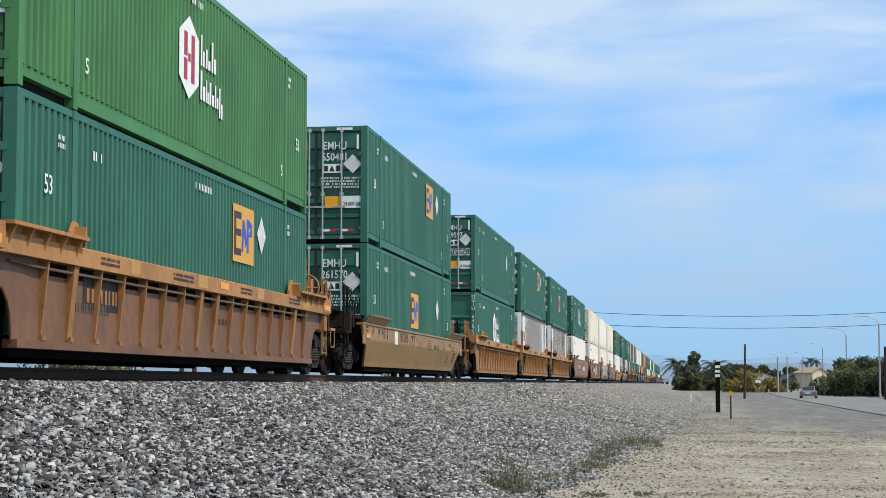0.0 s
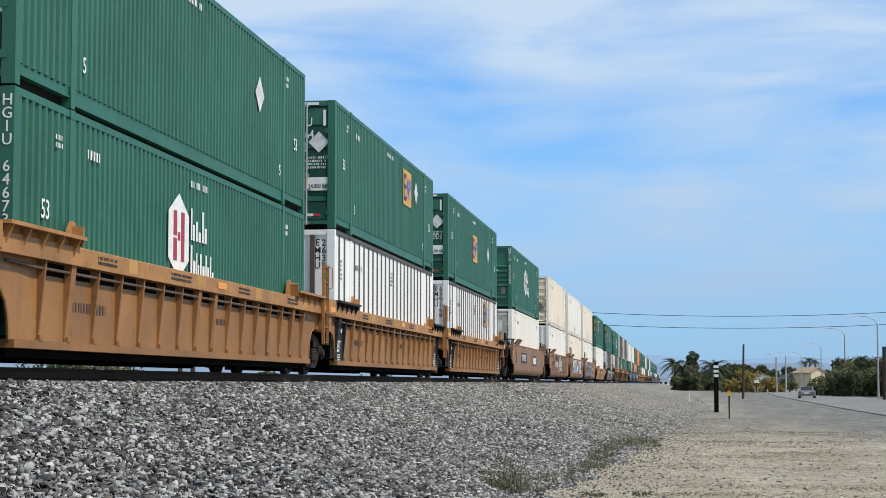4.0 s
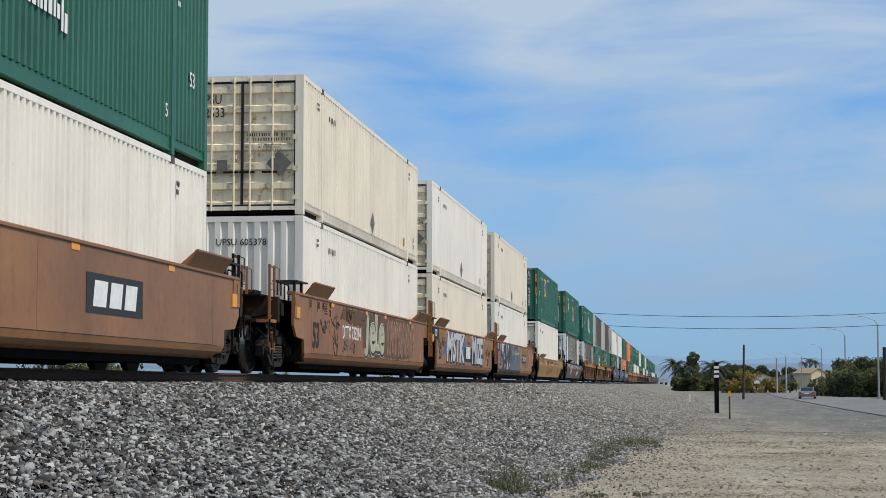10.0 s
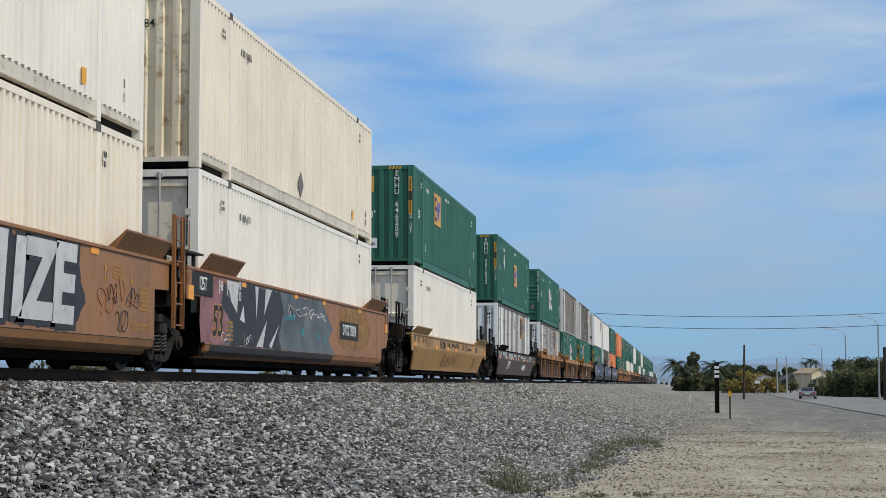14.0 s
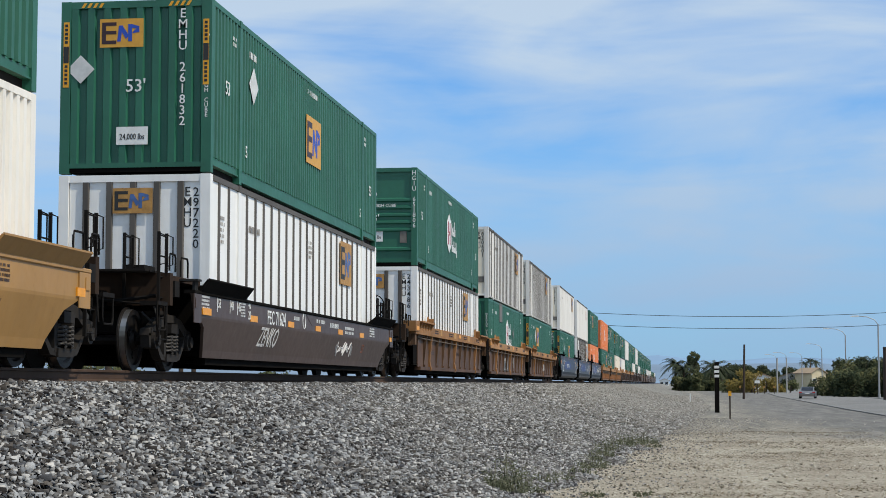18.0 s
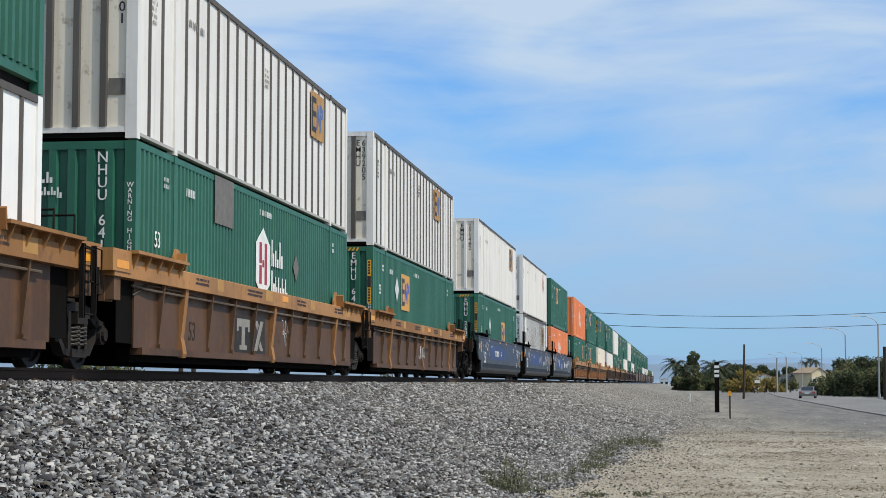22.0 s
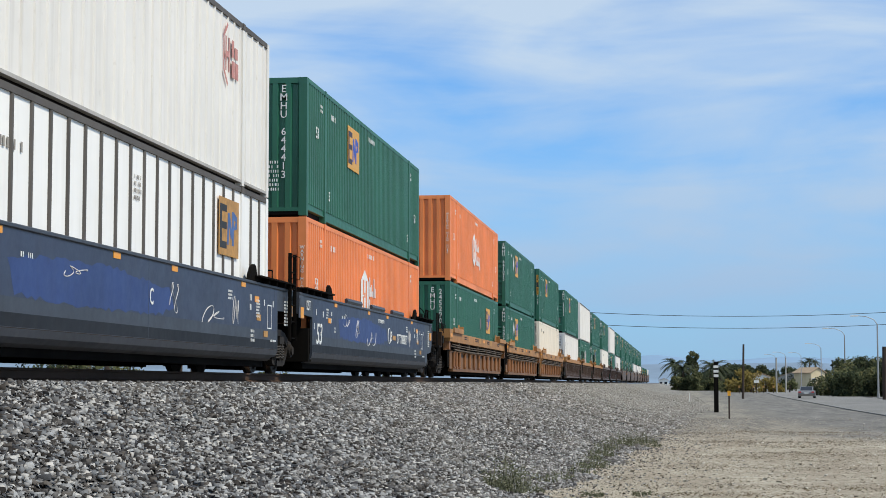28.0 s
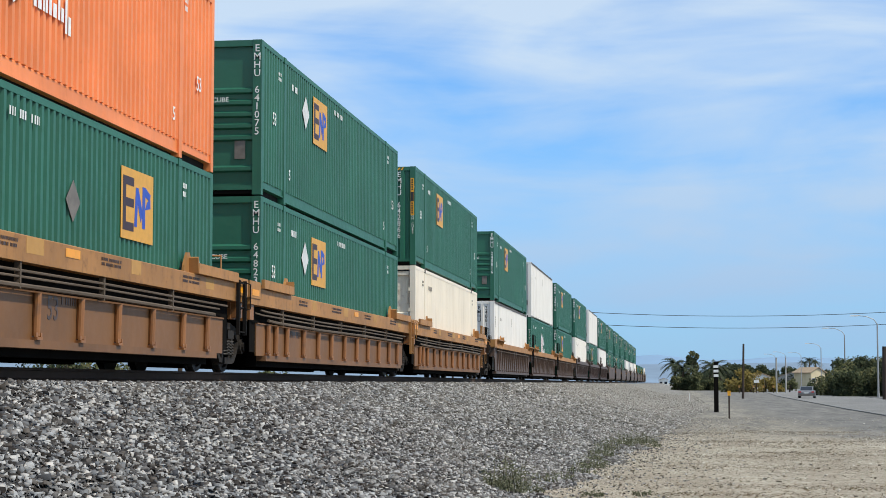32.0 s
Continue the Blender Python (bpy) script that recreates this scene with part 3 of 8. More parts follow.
def end_parts(c, style, paintmat, doorm):
    for sx in (-1, 1):
        part("corner_post", mesh("cpost%d" % sx, lambda bm: quadbox(bm, *sorted((sx * HALF, sx * (HALF - 0.17))), 0, 0.16, 0, HIGH), paintmat), c)
        part("corner_post", mesh("cpostf%d" % sx, lambda bm: quadbox(bm, *sorted((sx * HALF, sx * (HALF - 0.17))), LONG - 0.16, LONG, 0, HIGH), paintmat), c)
    boxpart("end_header", -HALF + 0.17, HALF - 0.17, 0.01, 0.15, HIGH - 0.12, HIGH - 0.004, paintmat, c)
    boxpart("end_sill", -HALF + 0.17, HALF - 0.17, 0.005, 0.15, 0.09, 0.17, paintmat, c)
    # solid black strip that paints the dark inside the open fork pockets
    boxpart("sill_pocket", -HALF + 0.17, HALF - 0.17, 0.02, 0.15, 0.02, 0.09, BLACK_AND_SHADE, c)
    part("far_wall", mesh("farwall", lambda bm: corrugated(bm, -HALF + 0.17, HALF - 0.17, 0.0, HIGH - 0.004, -LONG + 0.1, 0.28, -0.045, 0), paintmat), c)
    boxpart("roof_panel", -HALF + 0.05, HALF - 0.05, 0.1, LONG - 0.1, HIGH - 0.06, HIGH - 0.02, paintmat, c)
    boxpart("floor_frame", -HALF + 0.12, HALF - 0.12, 0.1, LONG - 0.1, 0.03, 0.15, GRIME, c)
    x1 = HALF - 0.18
    if style == 'door':
        five = ((0.30, 0.62), (0.72, 0.98), (1.08, 1.40), (1.50, 1.82), (1.92, 2.35))
        kinds = {DOORWHITE.name: ((0.30, 1.40), (1.50, 2.62)), DOORDIRTY.name: ((0.26, 0.54), (0.66, 0.94), (1.06, 1.34), (1.46, 1.74), (1.86, 2.14), (2.26, 2.54))}
        for sx in (-1, 1):
            def leaf(bm):
                a, b = sorted((sx * 0.015, sx * x1))
                line = [(0.11, 0.18), (0.035, 0.18)]
                for z0, z1 in kinds.get(doorm.name, five):
                    line += [(0.035, z0), (0.095, z0 + 0.03), (0.095, z1 - 0.03), (0.035, z1)]
                prism(bm, line + [(0.035, HIGH - 0.13), (0.11, HIGH - 0.13)], 0, a, b)
            d = part("door", mesh("leaf%d%s" % (sx, doorm.name), leaf, doorm), c)
            part("gasket", mesh("gasket%d" % sx, lambda bm: [quadbox(bm, *sorted((sx * a, sx * b)), 0.026, 0.04, q0, q1) for a, b, q0, q1 in ((0.0, 0.03, 0.18, HIGH - 0.13), (x1 - 0.02, x1 + 0.012, 0.18, HIGH - 0.13), (0.03, x1 - 0.02, 0.18, 0.21), (0.03, x1 - 0.02, HIGH - 0.165, HIGH - 0.13))], RUBBER), d, "black rubber door gasket")
            for q in (0.17, 0.645):
                part("lock_rod", mesh("lockrod%.2f%d" % (q, sx), lambda bm: (rod(bm, (sx * q, 0.005, 0.08), (sx * q, 0.005, HIGH - 0.05), 0.022, 8), [quadbox(bm, sx * q - 0.05, sx * q + 0.05, 0.0, 0.04, z - 0.04, z + 0.04) for z in (0.13, 1.2, HIGH - 0.1)]), ROD if doorm not in (DOORWHITE, DOORDIRTY) else PALEPOST if doorm is DOORWHITE else doorm), d)
                part("door_handle", mesh("dhandle%.2f%d" % (q, sx), lambda bm: quadbox(bm, sx * q - 0.22, sx * q + 0.1, -0.012, 0.02, 0.86, 0.90), ROD if doorm not in (DOORWHITE, DOORDIRTY) else GRIME), d)
            for z in (0.35, 0.95, 1.6, 2.2):
                part("hinge", mesh("hinge%.2f%d" % (z, sx), lambda bm: quadbox(bm, *sorted((sx * (x1 - 0.04), sx * (x1 + 0.07))), -0.01, 0.05, z - 0.05, z + 0.05), doorm), d)
    elif style == 'horiz':
        def wall(bm):
            line = [(0.12, 0.17), (0.07, 0.17)]
            for z in (0.42, 1.00, 1.22, 1.44, 1.66, 1.88):
                line += [(0.07, z), (0.012, z + 0.03), (0.012, z + 0.09), (0.07, z + 0.13)]
            prism(bm, line + [(0.07, HIGH - 0.12), (0.12, HIGH - 0.12)], 0, -x1, x1)
        part("front_wall", mesh("hfront", wall, paintmat), c)
    elif style == 'corr':
        part("front_wall", mesh("cfront", lambda bm: corrugated(bm, -x1, x1, 0.17, HIGH - 0.12, -0.012, 0.27, 0.055, 0), doorm), c)
    else:
        boxpart("front_wall", -x1, x1, 0.04, 0.09, 0.17, HIGH - 0.12, doorm, c)
        for i in range(-2, 3):
            part("front_post", mesh("fpost", lambda bm: prism(bm, [(-0.06, 0.04), (-0.045, -0.004), (0.045, -0.004), (0.06, 0.04)], 2, 0.17, HIGH - 0.12), paintmat if style == 'pale' else GREYPOST), c, at=Matrix.Translation((i * 0.405 - 0.025, 0, 0)))


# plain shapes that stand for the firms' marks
def mark_square(c, face, a, z, out, w=1.5, h=1.0, faded=False):
    s = part("logo_plate", flat("sq%.2f%.2f" % (w, h), [rect(-w / 2, w / 2, -h / 2, h / 2)], LOGO_FADED if faded else LOGO_YELLOW), c, "square ochre sign painted on the panel", on(face, a, z, out))
    k = "s%.2f%.2f" % (w, h)
    dark = [rect(-0.45 * w, -0.36 * w, -0.38 * h, 0.38 * h)] + [rect(-0.36 * w, -0.12 * w, q * h - 0.06 * h, q * h + 0.06 * h) for q in (-0.32, 0.02, 0.32)]
    blue = [[(-0.10 * w, -0.30 * h), (-0.02 * w, -0.30 * h), (0.02 * w, 0.26 * h), (-0.06 * w, 0.26 * h)], [(0.02 * w, 0.26 * h), (0.0, 0.05 * h), (0.10 * w, -0.22 * h), (0.17 * w, -0.1 * h)],
            [(0.15 * w, -0.3 * h), (0.24 * w, -0.3 * h), (0.24 * w, 0.3 * h), (0.15 * w, 0.3 * h)], [(0.24 * w, 0.3 * h), (0.24 * w, 0.17 * h), (0.38 * w, 0.12 * h), (0.41 * w, 0.22 * h)], [(0.24 * w, -0.02 * h), (0.41 * w, 0.02 * h), (0.40 * w, 0.16 * h), (0.30 * w, 0.10 * h)]]
    part("dark_shape", flat("dk" + k, dark, LOGO_DARK if not faded else BLACKMARK, 0.003), s, at=Matrix.Translation((0, 0, 0.0045)))
    part("blue_shape", flat("bl" + k, blue, LOGO_BLUE if not faded else LOGO_OLDBLUE, 0.003), s, at=Matrix.Translation((0, 0, 0.0045)))


def mark_hex(c, face, a, z, out, h=1.3, white=False):
    w = h * (0.85 if face is SIDE else 0.9)
    s = part("logo_plate", flat("hex%.2f" % h, [[(-w / 2, -h * 0.27), (0, -h / 2), (w / 2, -h * 0.27), (w / 2, h * 0.27), (0, h / 2), (-w / 2, h * 0.27)]], MARK), c, "white six-sided sign", on(face, a, z, out))
    red = [rect(-0.27 * w, -0.10 * w, -0.29 * h, -0.03 * h), rect(-0.27 * w, -0.10 * w, 0.0, 0.29 * h), rect(0.10 * w, 0.27 * w, -0.29 * h, 0.29 * h), rect(-0.06 * w, 0.06 * w, -0.05 * h, 0.05 * h)]
    part("inner_shape", flat("hexin%.2f" % h, red, ORANGE if white else LOGO_RED, 0.003), s, at=Matrix.Translation((0, 0, 0.0045)))
    ww = h * 1.05
    rows = [rect(-0.5 * ww, -0.34 * ww, 0.04 * h, 0.42 * h), rect(-0.28 * ww, -0.08 * ww, 0.04 * h, 0.28 * h), rect(-0.02 * ww, 0.18 * ww, 0.04 * h, 0.42 * h),
            rect(-0.5 * ww, -0.3 * ww, -0.38 * h, -0.02 * h), rect(-0.26 * ww, -0.14 * ww, -0.38 * h, -0.1 * h), rect(-0.1 * ww, 0.1 * ww, -0.38 * h, -0.1 * h), rect(0.14 * ww, 0.3 * ww, -0.38 * h, -0.1 * h), rect(0.34 * ww, 0.5 * ww, -0.48 * h, -0.1 * h)]
    rows = [q for r in rows for q in (rect(r[0][0], r[0][0] + (r[1][0] - r[0][0]) * 0.34, r[0][1], r[2][1]), rect(r[0][0] + (r[1][0] - r[0][0]) * 0.55, r[1][0], r[0][1], r[0][1] + (r[2][1] - r[0][1]) * 0.5))]
    part("sign_text", flat("hextx%.2f" % h, rows, MARK), c, "two rows of white bars", on(face, a + w / 2 + 0.12 + ww / 2, z - 0.04 * h, out))


def mark_diamond(c, face, a, z, out, r=0.32, material=None, key=""):
    part("placard", flat("dia%.2f" % r + key, [[(-r, 0), (0, -r), (r, 0), (0, r)]], material or DIAMOND), c, "diamond-shaped placard", on(face, a, z, out))


def side_marks(c, style, paintmat, seed):
    """The small painted numbers and notes along a side."""
    rnd = random.Random(seed)
    ink = BLACKMARK if paintmat in (WHITE, CREAM, SHEET, PALESHEET) else MARK
    out = HALF + 0.008
    if style == 'corr':
        if ink is MARK:
            for y, z in ((1.05, 1.85 if seed in (2, 28, 35) else 1.54), (LONG - 0.95, 1.3)):
                lettering("53", 0.34, ink, c, SIDE, y, z, out, 0.9)
        part("note", flat("n1%d" % (seed % 4), bars(0.26, 0.2, 2, seed % 4), ink), c, at=on(SIDE, 1.5, 2.46, out))
        part("note", flat("n4%d" % (seed % 3), bars(0.22, 0.26, 2, seed % 3 + 17), ink), c, at=on(SIDE, LONG - 1.7, 2.47, out))
        if ink is MARK:
            part("note", flat("n2%d" % (seed % 5), bars(0.55, 0.2, 1, seed % 5 + 40), ink), c, "row of white bars", on(SIDE, 2.85, 2.46, out))
            lettering("5", 0.3, ink, c, SIDE, 2.4, 0.62, out)
            part("note", flat("n3%d" % (seed % 3), bars(1.0, 0.17, 1, seed % 3 + 7), ink), c, "row of white bars", on(SIDE, 7.8 + rnd.uniform(-0.5, 0.4), 2.62, out))
            lettering("5", 0.3, ink, c, SIDE, LONG - 2.35, 0.62, out)
        else:
            part("sticker", flat("stick", [rect(-0.09, 0.09, -0.11, 0.11)], YELLOW, 0.003), c, "small yellow sticker", on(SIDE, LONG - 2.6, 0.5, out))
            part("note", flat("n9%d" % (seed % 3), bars(0.2, 0.4, 2, seed % 3 + 81), GREYPLATE), c, at=on(SIDE, LONG - 0.85, 0.62, out))
            part("note", flat("n5%d" % (seed % 3), bars(0.8, 0.2, 1, seed % 3 + 27), GREYPLATE), c, "row of grey bars", on(SIDE, 3.1, 2.4, out))
    else:
        out = HALF - 0.018
        part("note", flat("n6%d" % (seed % 3), bars(0.9, 0.2, 1, seed % 3 + 31), NOTEGREY), c, at=on(SIDE, 3.2, 2.25, out))
        part("note", flat("n7", bars(0.34, 0.4, 4, 5), NOTEGREY), c, at=on(SIDE, 8.1, 2.25, out))
        part("note", flat("n8", bars(0.34, 0.5, 5, 6), NOTEGREY), c, at=on(SIDE, 0.85, 2.05, out))


def end_marks(c, style, paintmat, ident, brand, doorm=None):
    ink = BLACKMARK if paintmat in (WHITE, CREAM, SHEET, PALESHEET) else MARK
    code, num = ident
    if style == 'door':
        lettering(code, 0.28, ink, c, END, 0.47 if ink is MARK else -0.7, 2.40, -0.025, 0.8)
        lettering(num, 0.28, ink, c, END, 0.47 if ink is MARK else -0.7, 2.12, -0.025, 0.8)
        if ink is MARK:
            if brand == 'square':
                mark_square(c, END, -0.62, 2.3, -0.015, 0.8, 0.5)
            lettering("53'", 0.30, ink, c, END, -0.85, 1.56, -0.025)
            lettering("WARNING\nHIGH\nCUBE", 0.13, ink, c, END, -0.45, 1.14, -0.03)
            mark_diamond(c, END, 0.92, 1.95, -0.025, 0.24)
            hp = part("hazard_plate", flat("hpl", [rect(-0.24, 0.24, -0.11, 0.11)], MARK), c, "white plate with black shapes", on(END, 0.40, 1.84, -0.022))
            part("black_shape", flat("hps", [rect(-0.2, -0.1, -0.07, 0.07), [(-0.07, -0.07), (0.07, -0.07), (0.0, 0.08)], rect(0.1, 0.2, -0.07, 0.07)], BLACKMARK, 0.003), hp, at=Matrix.Translation((0, 0, 0.0045)))
            part("data_panel", flat("db", bars(1.0, 0.3, 4, 3), MARK), c, "rows of small white bars", on(END, 0.62, 1.5, -0.02))
            part("caution_plate", flat("cau", [rect(-0.2, 0.2, -0.15, 0.15)], YELLOW), c, "yellow warning plate", on(END, 0.42, 1.0, -0.02))
            p = part("rating_plate", flat("rat", [rect(-0.27, 0.27, -0.15, 0.15)], MARK), c, "white rating plate", on(END, 0.90, 1.0, -0.02))
            part("rating_text", text_mesh("24,000 lbs", 0.14, BLACKMARK, 0.75), p, at=Matrix.Translation((0, -0.05, 0.006)))
            for x in (-0.8, -0.35, 0.35, 0.8):
                t = part("tape", flat("tapew", [rect(-0.16, 0.0, -0.03, 0.03)], MARK), c, "red and white tape", on(END, x, 0.30, -0.02))
                part("tape_red", flat("taper", [rect(0.0, 0.16, -0.03, 0.03)], REDTAPE), t)
            for x in (-0.72, 0.72):
                part("tape", flat("tapetop", [rect(-0.2, 0.2, -0.03, 0.03)], MARK), c, "white tape", on(END, x, HIGH - 0.07, 0.0))
            for x in (-1.02, 1.05):
                part("tape", flat("tapev", [rect(-0.03, 0.03, -0.18, 0.18)], MARK), c, "white tape", on(END, x, 2.5, -0.02))
        else:
            if doorm is DOORDIRTY:
                mark_diamond(c, END, 0.78, 1.06, -0.02, 0.27, GREYPLATE, "g")
                part("data_panel", flat("db4", bars(0.95, 0.2, 2, 9), BLACKMARK), c, "two rows of small black bars", on(END, 0.6, 1.62, 0.03))
            part("data_panel", flat("db2", bars(0.5, 0.16, 3, 8), GREYPLATE), c, "rows of small grey bars", on(END, 0.6, 1.4, 0.03))
            part("data_plate", flat("dp", [rect(-0.11, 0.11, -0.14, 0.14)], GREYPLATE), c, "small grey plate", on(END, -0.42, 1.0, -0.02))
    elif style == 'horiz':
        if brand == 'hex':
            mark_hex(c, END, -0.72, 2.32, -0.05, 0.46)
        else:
            mark_square(c, END, -0.5, 2.32, -0.05, 0.7, 0.42)
        lettering("WARNING HIGH CUBE", 0.13, MARK, c, END, 0.0, 1.77, -0.005)
        lettering("53'", 0.30, MARK, c, END, 0.0, 1.40, 0.0)
        p = part("rating_plate", flat("rat", [rect(-0.27, 0.27, -0.15, 0.15)], MARK), c, "white rating plate", on(END, 0.0, 0.86, -0.05))
        part("rating_text", text_mesh("24,000 lbs", 0.14, BLACKMARK, 0.75), p, at=Matrix.Translation((0, -0.02, 0.006)))
        part("vent_plate", flat("vent", [rect(-0.1, 0.1, -0.17, 0.17)], GREYPLATE, 0.02), c, "small grey vent", on(END, 0.88, 0.84, -0.06))
        lettering("\n".join(code + " " + num), 0.19, MARK, c, END, HALF - 0.085, 1.95, 0.004)
    elif style == 'corr':
        if paintmat in (WHITE, CREAM):
            lettering(code + " " + num, 0.20, BLACKMARK, c, END, 0.0, 2.35, -0.006, 0.95)
            return
        if brand == 'square2':
            lettering("\n".join(code), 0.24, MARK, c, END, 0.70, 2.30, -0.006)
            lettering("\n".join(num), 0.24, MARK, c, END, 0.97, 2.05, -0.006)
            mark_square(c, END, -0.35, 1.5, -0.006, 0.72, 0.46)
            return
        if paintmat is not ORANGE:
            lettering("\n".join(code + " " + num), 0.22, MARK, c, END, 0.80, 1.75, -0.006)
        if brand == 'rows':
            part("data_panel", flat("drows", bars(0.55, 0.66, 7, 91), MARK), c, "rows of small white bars", on(END, 0.45, 0.85, -0.006))
            return
        if brand == 'hex':
            mark_hex(c, END, -0.55, 2.3, -0.006, 0.42, paintmat is ORANGE)
        else:
            mark_square(c, END, -0.25, 2.35, -0.006, 0.75, 0.48)
            mark_diamond(c, END, -0.95, 1.75, -0.006, 0.24)
            for x in (-1.2, 1.2):
                hs = part("height_strip", flat("hts", [rect(-0.05, 0.05, -0.55, 0.55)], YELLOW), c, "yellow warning strip with black bars", on(END, x, 2.0, 0.003))
                part("black_bars", flat("htb", [rect(-0.045, 0.045, -0.14, 0.14)] + [rect(-0.025, 0.025, q, q + 0.045) for q in (-0.5, -0.43, -0.36, -0.29, -0.22, 0.19, 0.26, 0.33, 0.40, 0.47)], BLACKMARK, 0.003), hs, at=Matrix.Translation((0, 0, 0.0045)))
            for x in (-0.75, 0.75):
                part("hazard_stripe", flat("hz", [[(q, -0.04), (q + 0.05, -0.04), (q + 0.1, 0.04), (q + 0.05, 0.04)] for q in (-0.2, -0.1, 0.0, 0.1)], YELLOW), c, "yellow hazard stripe", on(END, x, HIGH - 0.07, 0.0))
        lettering("53'", 0.30, MARK, c, END, 0.0, 1.45, -0.006)
        p = part("rating_plate", flat("rat", [rect(-0.27, 0.27, -0.15, 0.15)], MARK), c, "white rating plate", on(END, -0.05, 0.62, -0.006))
        part("rating_text", text_mesh("24,000 lbs", 0.14, BLACKMARK, 0.75), p, at=Matrix.Translation((0, -0.02, 0.006)))
        lettering("\n".join("WARNING HIGH CUBE"), 0.10, MARK, c, END, HALF - 0.085, 1.6, 0.004)
    else:
        lettering("\n".join(code), 0.21, BLACKMARK, c, END, 0.90 if style == 'post' else 0.66, 2.34, -0.036, 1.0)
        lettering("\n".join(num), 0.21, BLACKMARK, c, END, 1.045 if style == 'post' else 0.96, 2.16, -0.036, 1.0)
        if brand == 'square':
            mark_square(c, END, -0.02, 2.46, 0.006, 0.68, 0.42, True)
        part("data_plate", flat("dp3", [rect(-0.12, 0.12, -0.12, 0.12)], GREYPLATE), c, "small grey plate", on(END, 0.98, 0.75, -0.032))


COLOUR_WORD = {"green_container_paint": "dark green", "faded_green_paint": "faded light green", "white_container_paint": "white", "cream_container_paint": "cream-white", "white_sheet_panel": "white", "greyed_white_sheet": "greyish white", "orange_container_paint": "orange"}
MOVERS = []


def container(u, level, side, paintmat, end, ident=("EMHU", "250317"), brand='square', logos=(), doorm=None, seed=0, where="in a well car"):
    """level: height of its floor over the rail. logos: (kind, place along the side, height)."""
    word = COLOUR_WORD[paintmat.name]
    kindw = {"corr": "corrugated", "post": "panelled", "pale": "ribbed-panel"}[side]
    endw = {"door": "with rod doors", "horiz": "with ribbed end", "corr": "with fluted end", "post": "with grey posts", "pale": "with pale end ribs"}[end]
    c = tagged(new("shipping_container"), "%s %s container %s, %s" % (word, kindw, endw, where), "container", "containers on the train")
    side_parts(c, side, paintmat)
    end_parts(c, end, paintmat, doorm or paintmat)
    side_marks(c, side, paintmat, seed)
    end_marks(c, end, paintmat, ident, brand, doorm)
    out = HALF + 0.009 if side == 'corr' else HALF + 0.003
    for kind, y, z in logos:
        if kind == 'square':
            mark_square(c, SIDE, y, z, out)
        elif kind == 'dull':
            mark_square(c, SIDE, y, z, out, 1.35, 0.98, True)
        elif kind == 'hex':
            mark_hex(c, SIDE, y, z, out, 1.32)
        elif kind == 'hexw':
            mark_hex(c, SIDE, y, z, out, 1.25, True)
        elif kind == 'dia':
            mark_diamond(c, SIDE, y, z, out, 0.34)
        elif kind == 'diag':
            mark_diamond(c, SIDE, y, z, out, 0.27, GREYPLATE, "g")
        elif kind == 'patch':
            part("paint_patch", flat("patch", [rect(-0.62, 0.62, -0.4, 0.4)], GREYPLATE), c, "dark grey overpainted patch", on(SIDE, y, z, out))
        elif kind == 'red':
            part("faded_sign", flat("redsign", [[(-0.28, -0.3), (0, -0.55), (0.04, -0.5), (-0.22, -0.27), (-0.22, 0.27), (0.04, 0.5), (0, 0.55), (-0.28, 0.3)], rect(-0.14, -0.07, -0.3, 0.3), rect(0.07, 0.14, -0.3, 0.3), rect(-0.07, 0.07, -0.05, 0.05), rect(0.3, 0.44, 0.0, 0.3), rect(0.5, 0.7, 0.0, 0.2), rect(0.3, 0.5, -0.35, -0.06), rect(0.55, 0.75, -0.35, -0.06)], FADED_RED), c, "faded red painted sign", on(SIDE, y, z, out))
    MOVERS.append((c, u, level))
    return c


# ---- well cars ----
WHEEL_R = 0.457
WHEELS = []


def side_frame_mesh(bm, sx):
    """Cast truss: arched top bar, dipped bottom bar, two columns round the spring window, a bearing at each end."""
    a, b = sorted((sx * 0.98, sx * 1.12))
    for m in (-1, 1):
        prism(bm, [(m * 0.26, 0.66), (m * 0.26, 0.84), (m * 0.55, 0.80), (m * 0.88, 0.66), (m * 1.14, 0.62), (m * 1.16, 0.52), (m * 0.80, 0.52), (m * 0.5, 0.66)], 0, a, b)
        prism(bm, [(m * 0.26, 0.15), (m * 0.26, 0.24), (m * 0.44, 0.25), (m * 0.70, 0.44), (m * 0.74, 0.54), (m * 0.82, 0.54), (m * 0.72, 0.36), (m * 0.5, 0.17)], 0, a, b)
        prism(bm, [(m * 0.26, 0.2), (m * 0.36, 0.2), (m * 0.38, 0.72), (m * 0.26, 0.72)], 0, a + 0.01, b + 0.005)
        prism(bm, [(m * 1.02, 0.34), (m * 1.10, 0.34), (m * 1.15, 0.55), (m * 1.03, 0.55)], 0, a, b)
        rod(bm, (sx * 0.97, m * 0.89, 0.457), (sx * 1.17, m * 0.89, 0.457), 0.135, 14)
        rod(bm, (sx * 1.17, m * 0.89, 0.457), (sx * 1.21, m * 0.89, 0.457), 0.09, 10)
        quadbox(bm, a - 0.01, b + 0.01, m * 0.89 - 0.13, m * 0.89 + 0.13, 0.56, 0.64)
    quadbox(bm, a, b, -0.26, 0.26, 0.74, 0.86)
    quadbox(bm, a - 0.02, b + 0.03, -0.28, 0.28, 0.14, 0.25)


